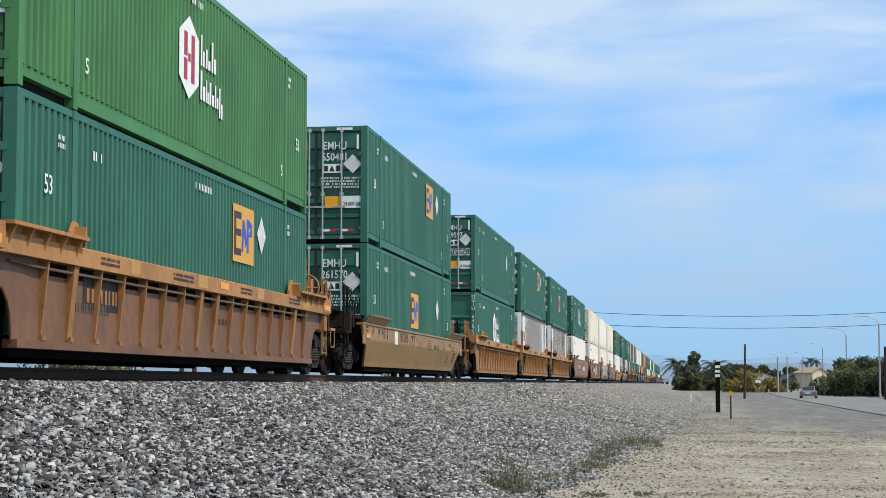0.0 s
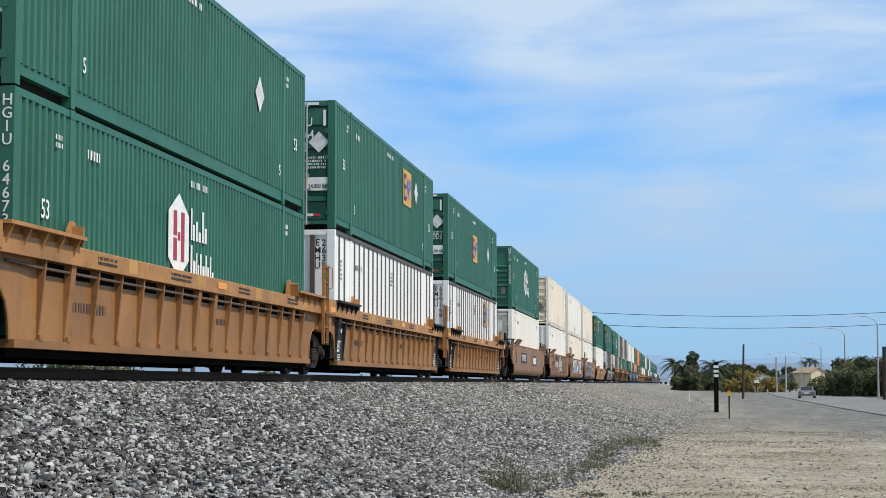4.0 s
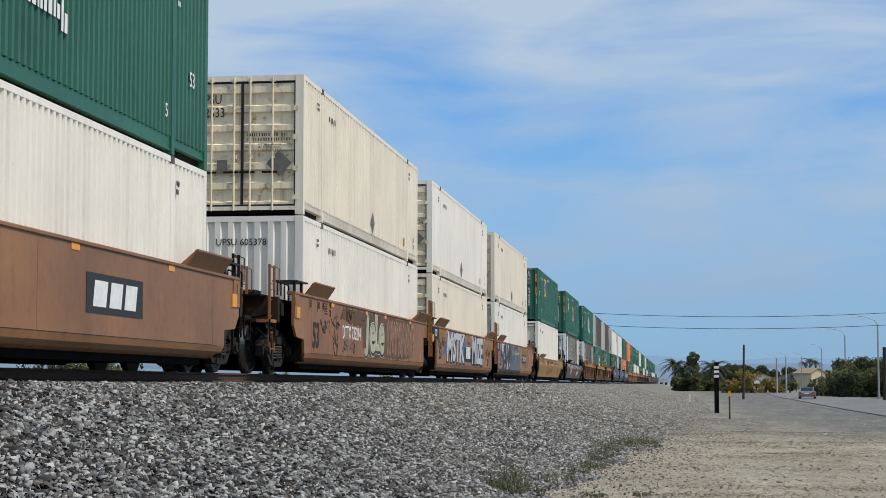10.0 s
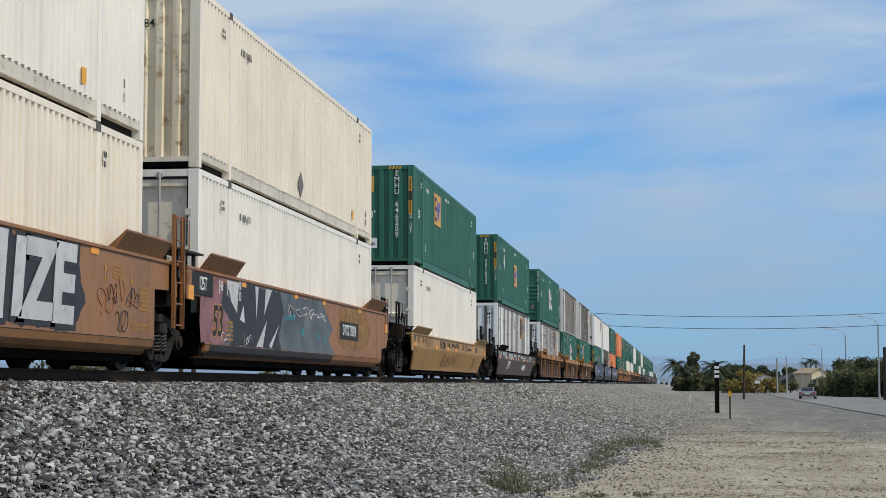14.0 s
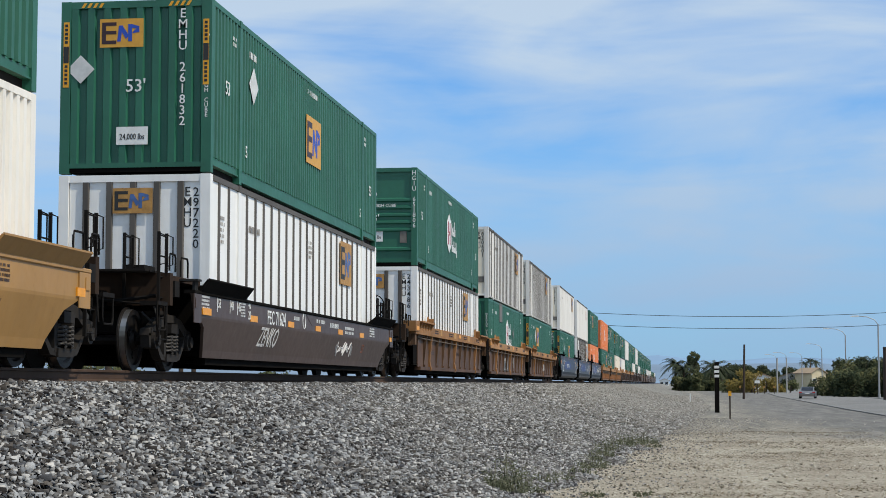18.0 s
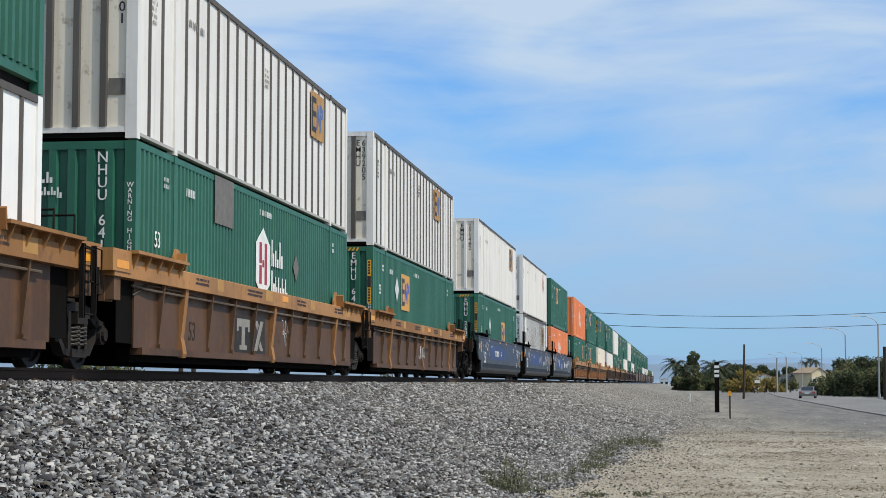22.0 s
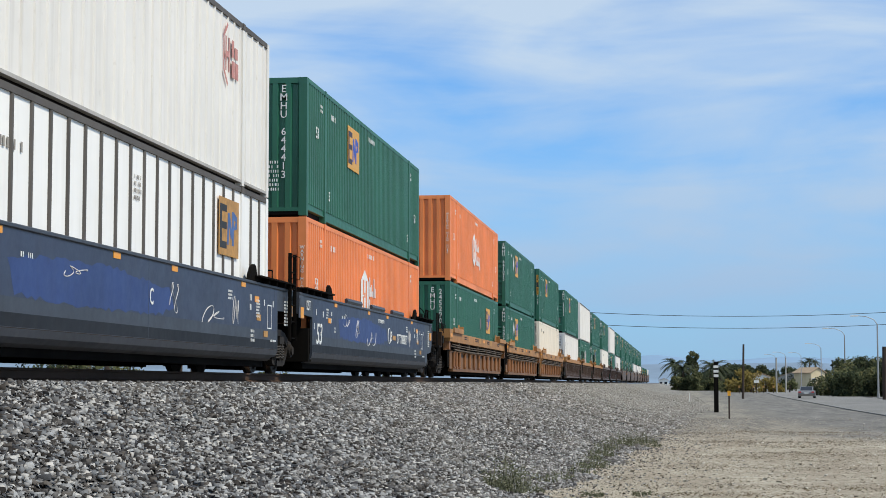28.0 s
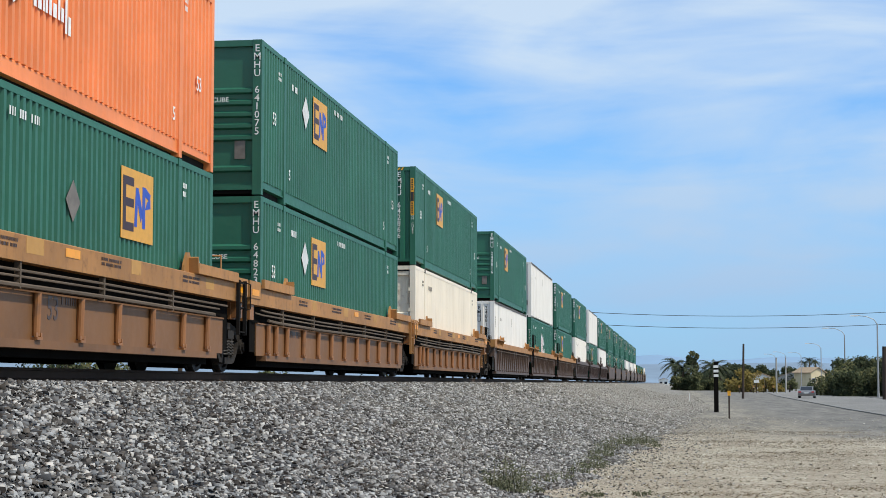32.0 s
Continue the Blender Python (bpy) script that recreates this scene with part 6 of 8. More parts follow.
for k, (y, z) in enumerate(((1.15, 0.85), (1.4, 0.9), (2.4, 1.05), (2.6, 0.95), (2.35, 0.65), (2.4, 0.42), (3.9, 1.25), (4.2, 1.2), (3.6, 0.5), (4.5, 0.5), (5.9, 1.15))):
    scribble(h, y, z, 0.55, 0.3, CAR_DARK, 70 + k, False, 0.011)
load(171.55, ('corr', W, 'door', ("UPSU", "601927"), 'none', (('diag', 7.6, 0.57),), DOORDIRTY), ('corr', CR, 'door', ("UPSU", "605339"), 'none', (), DOORDIRTY), 8)
g = smooth_car(171.55, CAR_ORANGE, 'artic', 'artic', 3.0, CAR_UMBER, True, SMOOTH % "graffiti-covered orange-brown", endm=BLACK_AND_SHADE)
lettering("53", 0.62, BLACKMARK, g, SIDE, 0.75, 0.78, 1.465)
for k in range(4):
    scribble(g, 0.15 + k * 0.5, 1.0 - 0.1 * (k % 2), 0.4, 0.3, SPRAY_LINE, 120 + k)
for k in range(3):
    scribble(g, 13.8 + k * 0.6, 0.7 + 0.15 * (k % 2), 0.5, 0.4, SPRAY_RED, 130 + k)
part("note", flat("gb", bars(0.5, 0.34, 4, 22), POSTTAN), g, "rows of small ochre bars", on(SIDE, 1.6, 1.15, 1.465))
part("note", flat("gb2", bars(0.9, 0.3, 2, 23), POSTTAN), g, "rows of small ochre bars", on(SIDE, 8.6, 1.2, 1.4625))
part("blue_spray", mesh("bluespray", lambda bm: [prism(bm, [(y, z), (y + w, z - 0.05), (y + w * 1.1, z + q), (y + 0.1, z + q * 0.9)], 2, 0, 0.002) for y, z, w, q in ((1.5, 0.7, 0.6, 0.3), (2.2, 0.98, 0.9, 0.38), (4.6, 1.2, 1.2, 0.17), (6.6, 0.62, 0.45, 0.5), (6.8, 1.18, 0.4, 0.25), (7.3, 1.1, 0.35, 0.16))], SPRAY_BLUE), g, "blue spray-paint blotches", on(SIDE, 0, 0, 1.4615))
for ch, y, size, wide in (("M", 2.95, 1.28, 1.45), ("S", 4.15, 1.22, 1.35), ("T", 5.05, 1.28, 1.3), ("K", 6.2, 1.3, 1.6)):
    lettering(ch, size, SPRAY_LINE, g, SIDE, y + 0.05, 0.96, 1.4645, wide, "graffiti", 0.2, 0.085)
    lettering(ch, size, SPRAY, g, SIDE, y, 0.98, 1.469, wide, "graffiti_fill", 0.2, 0.042)
for ch, y, size, wide in (("M", 9.95, 1.3, 1.15), ("I", 10.9, 1.2, 1.4), ("Z", 11.55, 1.25, 1.2), ("E", 12.4, 1.3, 1.2)):
    lettering(ch, size, SPRAY_LINE, g, SIDE, y + 0.04, 0.97, 1.4645, wide, "graffiti", 0.12, 0.09)
    lettering(ch, size, SPRAY, g, SIDE, y, 0.98, 1.469, wide, "graffiti_fill", 0.12, 0.045)
for k, (y, z, w, q, n) in enumerate(((0.55, 1.3, 0.14, 0.2, 2), (1.2, 1.3, 0.16, 0.24, 2), (2.1, 1.2, 0.2, 0.36, 3), (1.9, 0.62, 0.5, 0.3, 5), (14.1, 1.28, 0.18, 0.26, 2), (14.6, 1.3, 0.5, 0.2, 4), (15.2, 1.28, 0.14, 0.22, 2), (15.8, 1.0, 0.5, 0.36, 6), (15.6, 0.6, 0.8, 0.12, 2))):
    part("note", flat("gn%d" % k, bars(w, q, n, 240 + k), CHORDPALE), g, "rows of ochre bars", on(SIDE, y, z, 1.4625))
for k in range(3):
    scribble(g, 14.1 + k * 0.45, 0.85 - 0.35 * (k % 2), 0.4, 0.3, SPRAY_LINE, 150 + k)
part("dark_spray", flat("gdark", [ragged([(9.2, 0.8), (9.3, 0.47), (12.7, 0.46), (13.3, 0.8), (12.9, 1.53), (9.7, 1.53)], 455)], SPRAY_LINE, 0.001), g, "dark spray paint round the letters", on(SIDE, 0, 0, 1.4605))
part("number_board", flat("gboard", [rect(-1.3, 1.3, -0.26, 0.26)], LEDGEDARK, 0.001), g, "dark painted field", on(SIDE, 8.2, 0.84, 1.4608))
gauge_marks(g, CHORDPALE, 1.43)
part("pale_sign", flat("ibars", [[(-0.6, -0.2), (-0.25, -0.2), (-0.2, 0.22), (-0.55, 0.22)], [(-0.15, -0.2), (0.2, -0.2), (0.25, 0.22), (-0.1, 0.22)], [(0.3, -0.2), (0.6, -0.2), (0.65, 0.22), (0.35, 0.22)]], MARK), g, "pale bars of an old sign", on(SIDE, 8.2, 0.9, 1.466))
load(190.7, ('corr', CR, 'corr', ("UPSU", "603384"), 'none', (('diag', 7.7, 0.57),), DOORDIRTY), ('corr', W, 'door', ("UPSU", "606712"), 'none', (), DOORWHITE), 9)
j = smooth_car(190.7, CAR_UMBER, 'artic', 'coupler', 3.0, GRIME, True, SMOOTH % "graffiti-covered grey-brown")
part("grey_spray", flat("jspray", [ragged([(0.6, 0.42), (4.0, 0.41), (8.8, 0.43), (10.6, 0.42), (9.9, 0.7), (10.3, 0.98), (9.2, 1.53), (5.2, 1.53), (1.4, 1.53), (0.9, 1.1)], 421)], SPRAY_GREY, 0.0015), j, "wide field of blue-grey spray paint", on(SIDE, 0, 0, 1.4605))
part("pink_spray", flat("jpink", [ragged([(-0.5, 0.7), (-0.4, 0.46), (1.1, 0.45), (1.3, 0.9), (0.9, 1.53), (-0.3, 1.53)], 417)], SPRAY_PINK, 0.0015), j, "washed-out pink spray paint", on(SIDE, 0, 0, 1.462))
part("black_spray", flat("jblack", [ragged([(1.5, 0.46), (3.2, 0.45), (5.3, 0.45), (5.1, 0.8), (5.5, 1.1), (5.2, 1.53), (2.6, 1.53), (1.35, 1.2), (1.0, 1.53), (0.85, 1.1), (1.6, 0.85)], 404)], SPRAY_LINE, 0.0015), j, "large black spray-painted shapes", on(SIDE, 0, 0, 1.4635))
for k, sh in enumerate(([(1.2, 1.53), (2.0, 1.52), (1.9, 1.0), (1.5, 1.18)], [(3.2, 1.53), (3.45, 1.53), (3.3, 0.95)], [(3.3, 0.46), (3.8, 0.46), (4.1, 0.95)], [(4.3, 0.5), (4.5, 0.46), (5.1, 0.9)], [(4.0, 1.53), (4.5, 1.53), (3.9, 1.05)], [(2.1, 0.9), (2.35, 1.15), (2.45, 0.85)])):
    part("white_slash", flat("jw%d" % k, [sh], SPRAY, 0.001), j, "white spray-painted highlight", on(SIDE, 0, 0, 1.4655))
for k, sh in enumerate(([(5.6, 1.1), (6.6, 1.16), (6.5, 1.05), (5.6, 1.02)], [(7.0, 0.85), (7.4, 0.95), (7.3, 0.7)], [(8.6, 0.75), (8.8, 0.9), (8.9, 0.65)], [(9.3, 0.7), (9.5, 0.92), (9.6, 0.62)])):
    part("teal_slash", flat("jt%d" % k, [sh], SPRAY_TEAL, 0.001), j, "teal spray-painted mark", on(SIDE, 0, 0, 1.4625))
for k in range(5):
    scribble(j, (5.8, 7.2, 8.4, 0.8, 2.4)[k], (1.1, 1.12, 1.1, 0.45, 0.45)[k], (1.2, 1.0, 1.2, 0.6, 0.5)[k], 0.22, SCRIBBLE, 170 + k)
lettering("53", 0.7, CHORDPALE, j, SIDE, 0.6, 0.8, 1.466, 0.95, "lettering", 0.15, 0.05)
lettering("53", 0.7, LEDGEDARK, j, SIDE, 0.6, 0.8, 1.47, 0.95, "lettering", 0.15, 0.02)
part("note", flat("jplate", bars(0.4, 0.36, 5, 251), CHORDPALE), j, "rows of ochre bars", on(SIDE, 1.45, 0.7, 1.4655))
part("number_board", flat("jboard", [rect(-1.15, 1.15, -0.2, 0.2)], LEDGEDARK, 0.003), j, "black board behind the car's number", on(SIDE, 12.3, 1.0, 1.4625))
lettering("DTTX 733214", 0.34, MARK, j, SIDE, 12.3, 1.0, 1.467, 0.8)
part("pale_spray", flat("jpale", [ragged([(10.8, 0.9), (11.3, 0.6), (14.6, 0.65), (15.2, 1.0), (14.4, 1.52), (11.2, 1.52)], 333, 0.07)], SPRAY_OLD, 0.001), j, "worn yellowish spray paint", on(SIDE, 0, 0, 1.4605))
part("low_spray", mesh("jlow", lambda bm: prism(bm, [(1.363, 0.258), (1.439, 0.329), (1.4635, 0.42), (1.4595, 0.42), (1.43, 0.329), (1.35, 0.262)], 1, 0.2, 10.4), SPRAY_LINE), j, "dark spray paint along the rounded bottom edge")
for q in (g, j):
    boxpart("black_panel", 1.461, 1.479, -0.98, 0.28, 1.2, 1.55, BLACKPANEL, q, "black end panel")
    lettering("125T", 0.30, MARK, q, SIDE, -0.35, 1.37, 1.482, 0.75)
gauge_marks(j, SCRIBBLE, 1.40, 1.467)
load(214.0, ('corr', G, 'corr', ("EMHU", "646209"), 'square', (('square', 5.1, 2.05),)), ('corr', W, 'door', ("UPSU", "604118"), 'none', (), DOORWHITE), 10)
k = smooth_car(214.0, CAR_TAN, 'coupler', 'coupler', 3.4, GRIME, True, SMOOTH % "golden-tan", fold=True)
lettering("FEC 71208", 0.34, BLACKMARK, k, SIDE, 5.2, 1.02, 1.465, 0.85)
for q, (y, w, m) in enumerate(((7.0, 1.0, CHORDPALE), (8.9, 0.9, CAR_GOLD), (10.4, 0.8, CHORDPALE), (11.6, 1.1, CAR_BARK), (13.7, 0.7, CHORDPALE), (2.6, 0.8, CAR_GOLD))):
    part("paint_patch", flat("kp%d" % q, [[(-w / 2, -0.1), (w * 0.4, -0.13), (w / 2, 0.06), (w * 0.1, 0.13), (-w * 0.45, 0.1)]], m, 0.0015), k, "worn overpainted patch", on(SIDE, y, 1.06, 1.4605))
for q in range(5):
    scribble(k, 6.3 + q * 0.6, 0.98 - 0.04 * (q % 2), 0.6, 0.2, SPRAY_LINE, 140 + q, False, 0.012)
gauge_marks(k, CAR_BARK, 1.08)
part("spray_patch", mesh("kpatch", lambda bm: prism(bm, [(5.55, -0.22), (6.05, -0.2), (6.2, -0.02), (5.95, 0.05), (6.25, 0.2), (5.8, 0.22), (5.7, 0.02)], 2, 0, 0.0015), CAR_BARK), k, "dark patch of faded spray paint", leaning(0, 0.56))
slashes(k, 6.4, 9.0, CAR_BARK, 31)
slashes(k, 13.9, 14.6, CAR_BARK, 37)
for q, (y, z, w, hh, n) in enumerate(((-0.95, 1.08, 0.6, 0.22, 4), (10.6, 1.08, 0.6, 0.2, 3), (12.6, 1.05, 1.0, 0.12, 1), (14.6, 1.05, 0.8, 0.22, 4))):
    part("note", flat("kn%d" % q, bars(w, hh, n, 350 + q), CAR_DARK), k, "rows of worn dark bars", on(SIDE, y, z, 1.4625))
load(238.15, ('corr', G, 'corr', ("EMHU", "261832"), 'square', (('square', 8.25, 1.6), ('dia', 2.9, 1.9))), ('post', SH, 'post', ("EMHU", "297220"), 'square', (('dull', 12.0, 2.2),)), 11)
l = smooth_car(238.15, CAR_DARK, 'coupler', 'coupler', 3.4, GRIME, True, SMOOTH % "dark brown", brake=True, fold=True, flap=BLACK_AND_SHADE)
lettering("FEC 71624", 0.36, MARK, l, SIDE, 4.2, 1.0, 1.465, 0.95)
gauge_marks(l, MARK, 1.1)
part("stencil_ring", mesh("stencilwhite", lambda bm: tube(bm, [(0, 0.14 * math.cos(q * 0.3142), 0.16 * math.sin(q * 0.3142)) for q in range(21)], 0.012, 5), MARK), l, "white stencilled ring", Matrix.Translation((1.463, 6.65, 1.06)))
part("hatch_plate", mesh("hatchdark", lambda bm: prism(bm, [(6.85, 1.19), (7.4, 0.99), (9.0, 0.99), (9.5, 1.19)], 0, 1.4605, 1.4665), CAR_DARK), l, "riveted cover plate")
part("scrawl", text_mesh("ZENKO", 0.52, SCRIBBLE, 0.85, 0.25), l, "thin white spray-painted word", at=leaning(3.75, 0.63))
part("lettering", text_mesh("53", 0.3, SPRAY_RED), l, at=leaning(13.6, 0.62))
for q in range(5):
    scribble(l, 10.4 + q * 0.4, 0.42, 0.32, 0.32, SCRIBBLE, 60 + q, True, 0.013)
part("note", flat("lb", bars(0.7, 0.24, 4, 12), MARK), l, "rows of small white bars", on(SIDE, -0.95, 1.1, 1.465))
part("note", flat("lc0", bars(0.5, 0.12, 1, 70), MARK), l, "row of small white bars", on(SIDE, 5.95, 1.1, 1.465))
part("note", flat("lc1", bars(0.9, 0.12, 1, 71), MARK), l, "rows of small white bars", on(SIDE, 8.3, 1.12, 1.468))
part("note", flat("lc2", bars(1.1, 0.2, 2, 72), MARK), l, "rows of small white bars", on(SIDE, 11.6, 1.02, 1.465))
part("note", flat("lc3", bars(0.7, 0.24, 4, 73), MARK), l, "rows of small white bars", on(SIDE, 14.6, 1.06, 1.465))
part("note", flat("lb2", bars(1.0, 0.16, 1, 13), MARK), l, "row of white bars", on(SIDE, 9.8, 1.09, 1.468))
load(261.4, ('corr', G, 'horiz', ("HGIU", "651806"), 'hex', (('hex', 7.35, 1.55),)), ('post', SH, 'post', ("EMHU", "243486"), 'square', (('dull', 12.05, 2.2),)), 12)
ribbed_car(261.4, CAR_COCOA, POSTTAN, 'coupler', 'artic', 3.75, GRIME, True, False, True, RIBBED2, False, faded)
load(281.3, ('post', PS, 'post', ("EMHU", "830601"), 'none', (('dull', 12.7, 2.2),), DOORWHITE), ('corr', G, 'corr', ("NHUU", "641830"), 'hex', (('hex', 7.75, 1.65), ('patch', 4.9, 2.5), ('diag', 10.6, 1.75))), 13)
mid = ribbed_car(281.3, CAR_COCOA, CHORD, 'artic', 'artic', 3.55, GRIME, True, False, True, RIBBED2)
load(301.0, ('post', PS, 'post', ("EMHU", "639205"), 'none', (('dull', 12.0, 2.2),), DOORWHITE), ('corr', G, 'corr', ("EMHU", "649811"), 'square', (('square', 5.3, 1.98), ('dia', 3.8, 2.0))), 14)
rib3 = ribbed_car(301.0, CAR_COCOA, POSTTAN, 'artic', 'coupler', 3.55, GRIME, True, False, True, RIBBED2, False, faded)
part("number_board", flat("txboard", [rect(-1.12, 1.12, -0.32, 0.32)], LEDGEDARK, 0.001), mid, "dark field behind worn letters", on(SIDE, 6.62, 0.66, 1.3505))
for k, (dy, shape) in enumerate(((-0.42, [rect(-0.46, 0.46, 0.13, 0.27), rect(-0.46, -0.34, 0.05, 0.13), rect(0.34, 0.46, 0.05, 0.13), rect(-0.12, 0.12, -0.19, 0.13), rect(-0.26, 0.26, -0.27, -0.19)]),
                                 (0.74, [[(-0.36, -0.27), (-0.12, -0.27), (0.36, 0.27), (0.12, 0.27)], [(-0.01, 0.185), (-0.12, 0.27), (-0.36, 0.27), (-0.125, 0.095)], [(0.125, -0.095), (0.01, -0.185), (0.12, -0.27), (0.36, -0.27)]]))):
    part("pale_sign", flat("tx%d" % k, shape, NOTEGREY, 0.002), mid, "worn pale painted letter", on(SIDE, 6.52 + dy, 0.66, 1.353))
lettering("53", 0.42, SEAMDARK, mid, SIDE, 2.8, 0.6, 1.353)
scribble(mid, 8.75, 0.5, 0.4, 0.5, SCRIBBLE, 165)
scribble(rib3, 7.0, 0.5, 0.5, 0.4, SCRIBBLE, 161)
scribble(rib3, 7.5, 0.5, 0.5, 0.4, SCRIBBLE, 163)
load(324.8, ('pale', PS, 'pale', ("EMHU", "295482"), 'square', (('dull', 13.5, 2.2),), DOORWHITE), ('corr', G, 'corr', ("EMHU", "260517"), 'square', (('square', 9.5, 1.6), ('dia', 4.1, 1.8))), 15)
BLUE_LABEL = "dark slate and blue smooth-sided well car with white numbers"
t = smooth_car(324.8, CAR_SLATE, 'coupler', 'artic', 3.5, BLACK_AND_SHADE, True, BLUE_LABEL, CAR_BLUE, flap=BLACK_AND_SHADE)
lettering("53", 0.6, MARK, t, SIDE, 0.77, 0.79, 1.465, 1.0, "lettering", 0.25)
lettering("DTTX 888377", 0.34, MARK, t, SIDE, 5.35, 1.0, 1.468, 0.85)
lettering("A", 0.32, MARK, t, SIDE, 7.1, 1.0, 1.468)
load(344.45, ('pale', PS, 'pale', ("EMHU", "630159"), 'none', (('red', 13.0, 2.15),)), ('post', SH, 'post', ("EMHU", "291492"), 'square', (('dull', 13.2, 2.1),)), 16)
uu = smooth_car(344.45, CAR_SLATE, 'artic', 'artic', 3.45, BLACK_AND_SHADE, True, BLUE_LABEL, CAR_BLUE, flap=BLACK_AND_SHADE)
lettering("53", 0.62, MARK, uu, SIDE, 0.6, 0.81, 1.465, 1.0, "lettering", 0.25)
lettering("C", 0.34, MARK, uu, SIDE, 8.2, 1.03, 1.468, 0.8)
lettering("125T", 0.28, MARK, uu, SIDE, -0.62, 1.37, 1.482, 0.7)
load(364.05, ('corr', G, 'corr', ("EMHU", "644413"), 'rows', (('square', 5.3, 2.05),)), ('corr', OR, 'corr', ("HGIU", "637673"), 'hex', (('hexw', 6.9, 1.6),)), 17)
vv = smooth_car(364.05, CAR_SLATE, 'artic', 'coupler', 3.45, BLACK_AND_SHADE, True, BLUE_LABEL, CAR_BLUE, flap=BLACK_AND_SHADE, brake=True)
lettering("53", 0.62, MARK, vv, SIDE, 0.55, 0.81, 1.465, 1.0, "lettering", 0.25)
lettering("B", 0.36, MARK, vv, SIDE, 10.03, 1.02, 1.468, 0.85)
part("reflector", flat("vplate", [rect(-0.25, 0.25, -0.06, 0.06)], LOGO_FADED), vv, "faded ochre plate", on(SIDE, 10.47, 1.0, 1.465))
part("stencil_ring", mesh("stencilring", lambda bm: tube(bm, [(0, 0.2 * math.cos(q * 0.3142), 0.2 * math.sin(q * 0.3142)) for q in range(21)], 0.012, 5), MARK), vv, "white stencilled ring", Matrix.Translation((1.466, 9.66, 1.03)))
lettering("DTTX 888377", 0.36, MARK, vv, SIDE, 11.85, 0.98, 1.468, 0.85)
lettering("DTTX 888377 B", 0.13, MARK, vv, SIDE, 8.4, 1.36, 1.468)
lettering("125T", 0.28, MARK, vv, SIDE, -0.62, 1.37, 1.482, 0.7)
for car, sd in ((t, 80), (uu, 90), (vv, 100)):
    for k, (y, z, w, q, n) in enumerate(((-0.55, 1.22, 0.3, 0.4, 7), (0.1, 1.02, 0.1, 0.2, 1), (0.3, 1.32, 0.1, 0.2, 1), (1.0, 1.3, 0.1, 0.2, 1), (1.45, 1.3, 0.26, 0.24, 4), (1.9, 1.26, 0.12, 0.3, 2), (3.3, 1.3, 0.4, 0.1, 1), (2.3, 0.98, 0.14, 0.14, 2), (12.7, 1.3, 0.3, 0.18, 3), (14.15, 1.26, 0.14, 0.34, 2), (14.7, 1.15, 0.3, 0.34, 6), (15.2, 1.3, 0.1, 0.18, 1), (15.9, 1.3, 0.1, 0.18, 1), (17.0, 1.15, 0.36, 0.5, 8), (14.3, 0.66, 0.3, 0.24, 3), (15.9, 0.6, 0.5, 0.06, 1))):
        if (y > -0.5 or car is t) and y < LONG + (1.2 if car is vv else 0.9):
            part("note", flat("tb%d" % k, bars(w, q, n, 260 + k), MARK), car, "rows of small white bars", on(SIDE, y, z, 1.4635))
    for k, (y, z, m) in enumerate(((1.7, 1.15, REFLECT), (14.6, 1.3, REFLECT), (14.75, 0.98, LOGO_FADED), (15.3, 0.7, LOGO_FADED))):
        part("reflector", flat("tplate", [rect(-0.16, 0.16, -0.055, 0.055)], m), car, "small orange plate", on(SIDE, y, z, 1.4632))
    part("sign_frame", mesh("signframe", lambda bm: [quadbox(bm, 0, 0.003, *q) for q in ((-0.17, 0.17, 0.2, 0.22), (-0.17, 0.17, -0.22, -0.2), (-0.17, -0.155, -0.2, 0.2), (0.155, 0.17, -0.2, 0.2))], MARK), car, "white painted frame", Matrix.Translation((1.463, 15.6, 1.02)))
    if car is not t:
        for q in range(4):
            scribble(car, ((4.6, 9.2, 11.2, 12.9) if car is uu else (3.4, 4.9, 6.6, 13.0))[q], (1.05, 0.85, 0.7, 0.8)[q], (0.7, 0.4, 0.9, 0.4)[q], (0.3, 0.45, 0.4, 0.5)[q], SCRIBBLE, sd + q)
load(387.45, ('corr', OR, 'corr', ("HGIU", "635468"), 'hex', (('hexw', 7.15, 1.55),)), ('corr', G, 'corr', ("EMHU", "245290"), 'square2', (('square', 12.0, 1.95), ('diag', 9.3, 1.75))), 18)
xx = ribbed_car(387.45, CAR_BARK, CHORD, 'coupler', 'artic', 3.4, GRIME, True, False, 'low', RIBBED2, False, faded)
lettering("53", 0.42, CAR_DARK, xx, SIDE, 8.5, 0.7, 1.353)
load(407.0, ('corr', G, 'horiz', ("EMHU", "641075"), 'square', (('square', 5.4, 2.08), ('dia', 3.9, 2.1))), ('corr', G, 'horiz', ("EMHU", "648230"), 'square', (('square', 5.3, 2.0), ('dia', 3.9, 2.0))), 19)
ribbed_car(407.0, CAR_BARK, CHORD, 'artic', 'artic', 3.35, CHORD, True, False, 'low', RIBBED2, False, faded)
load(426.5, ('corr', G, 'corr', ("EMHU", "642866"), 'square', (('square', 5.3, 2.08),)), ('corr', CR, 'door', ("UPSU", "601445"), 'none', (), DOORWHITE), 20)
ribbed_car(426.5, CAR_BARK, CHORD, 'artic', 'coupler', 3.35, CHORD, True, False, 'low', RIBBED2)

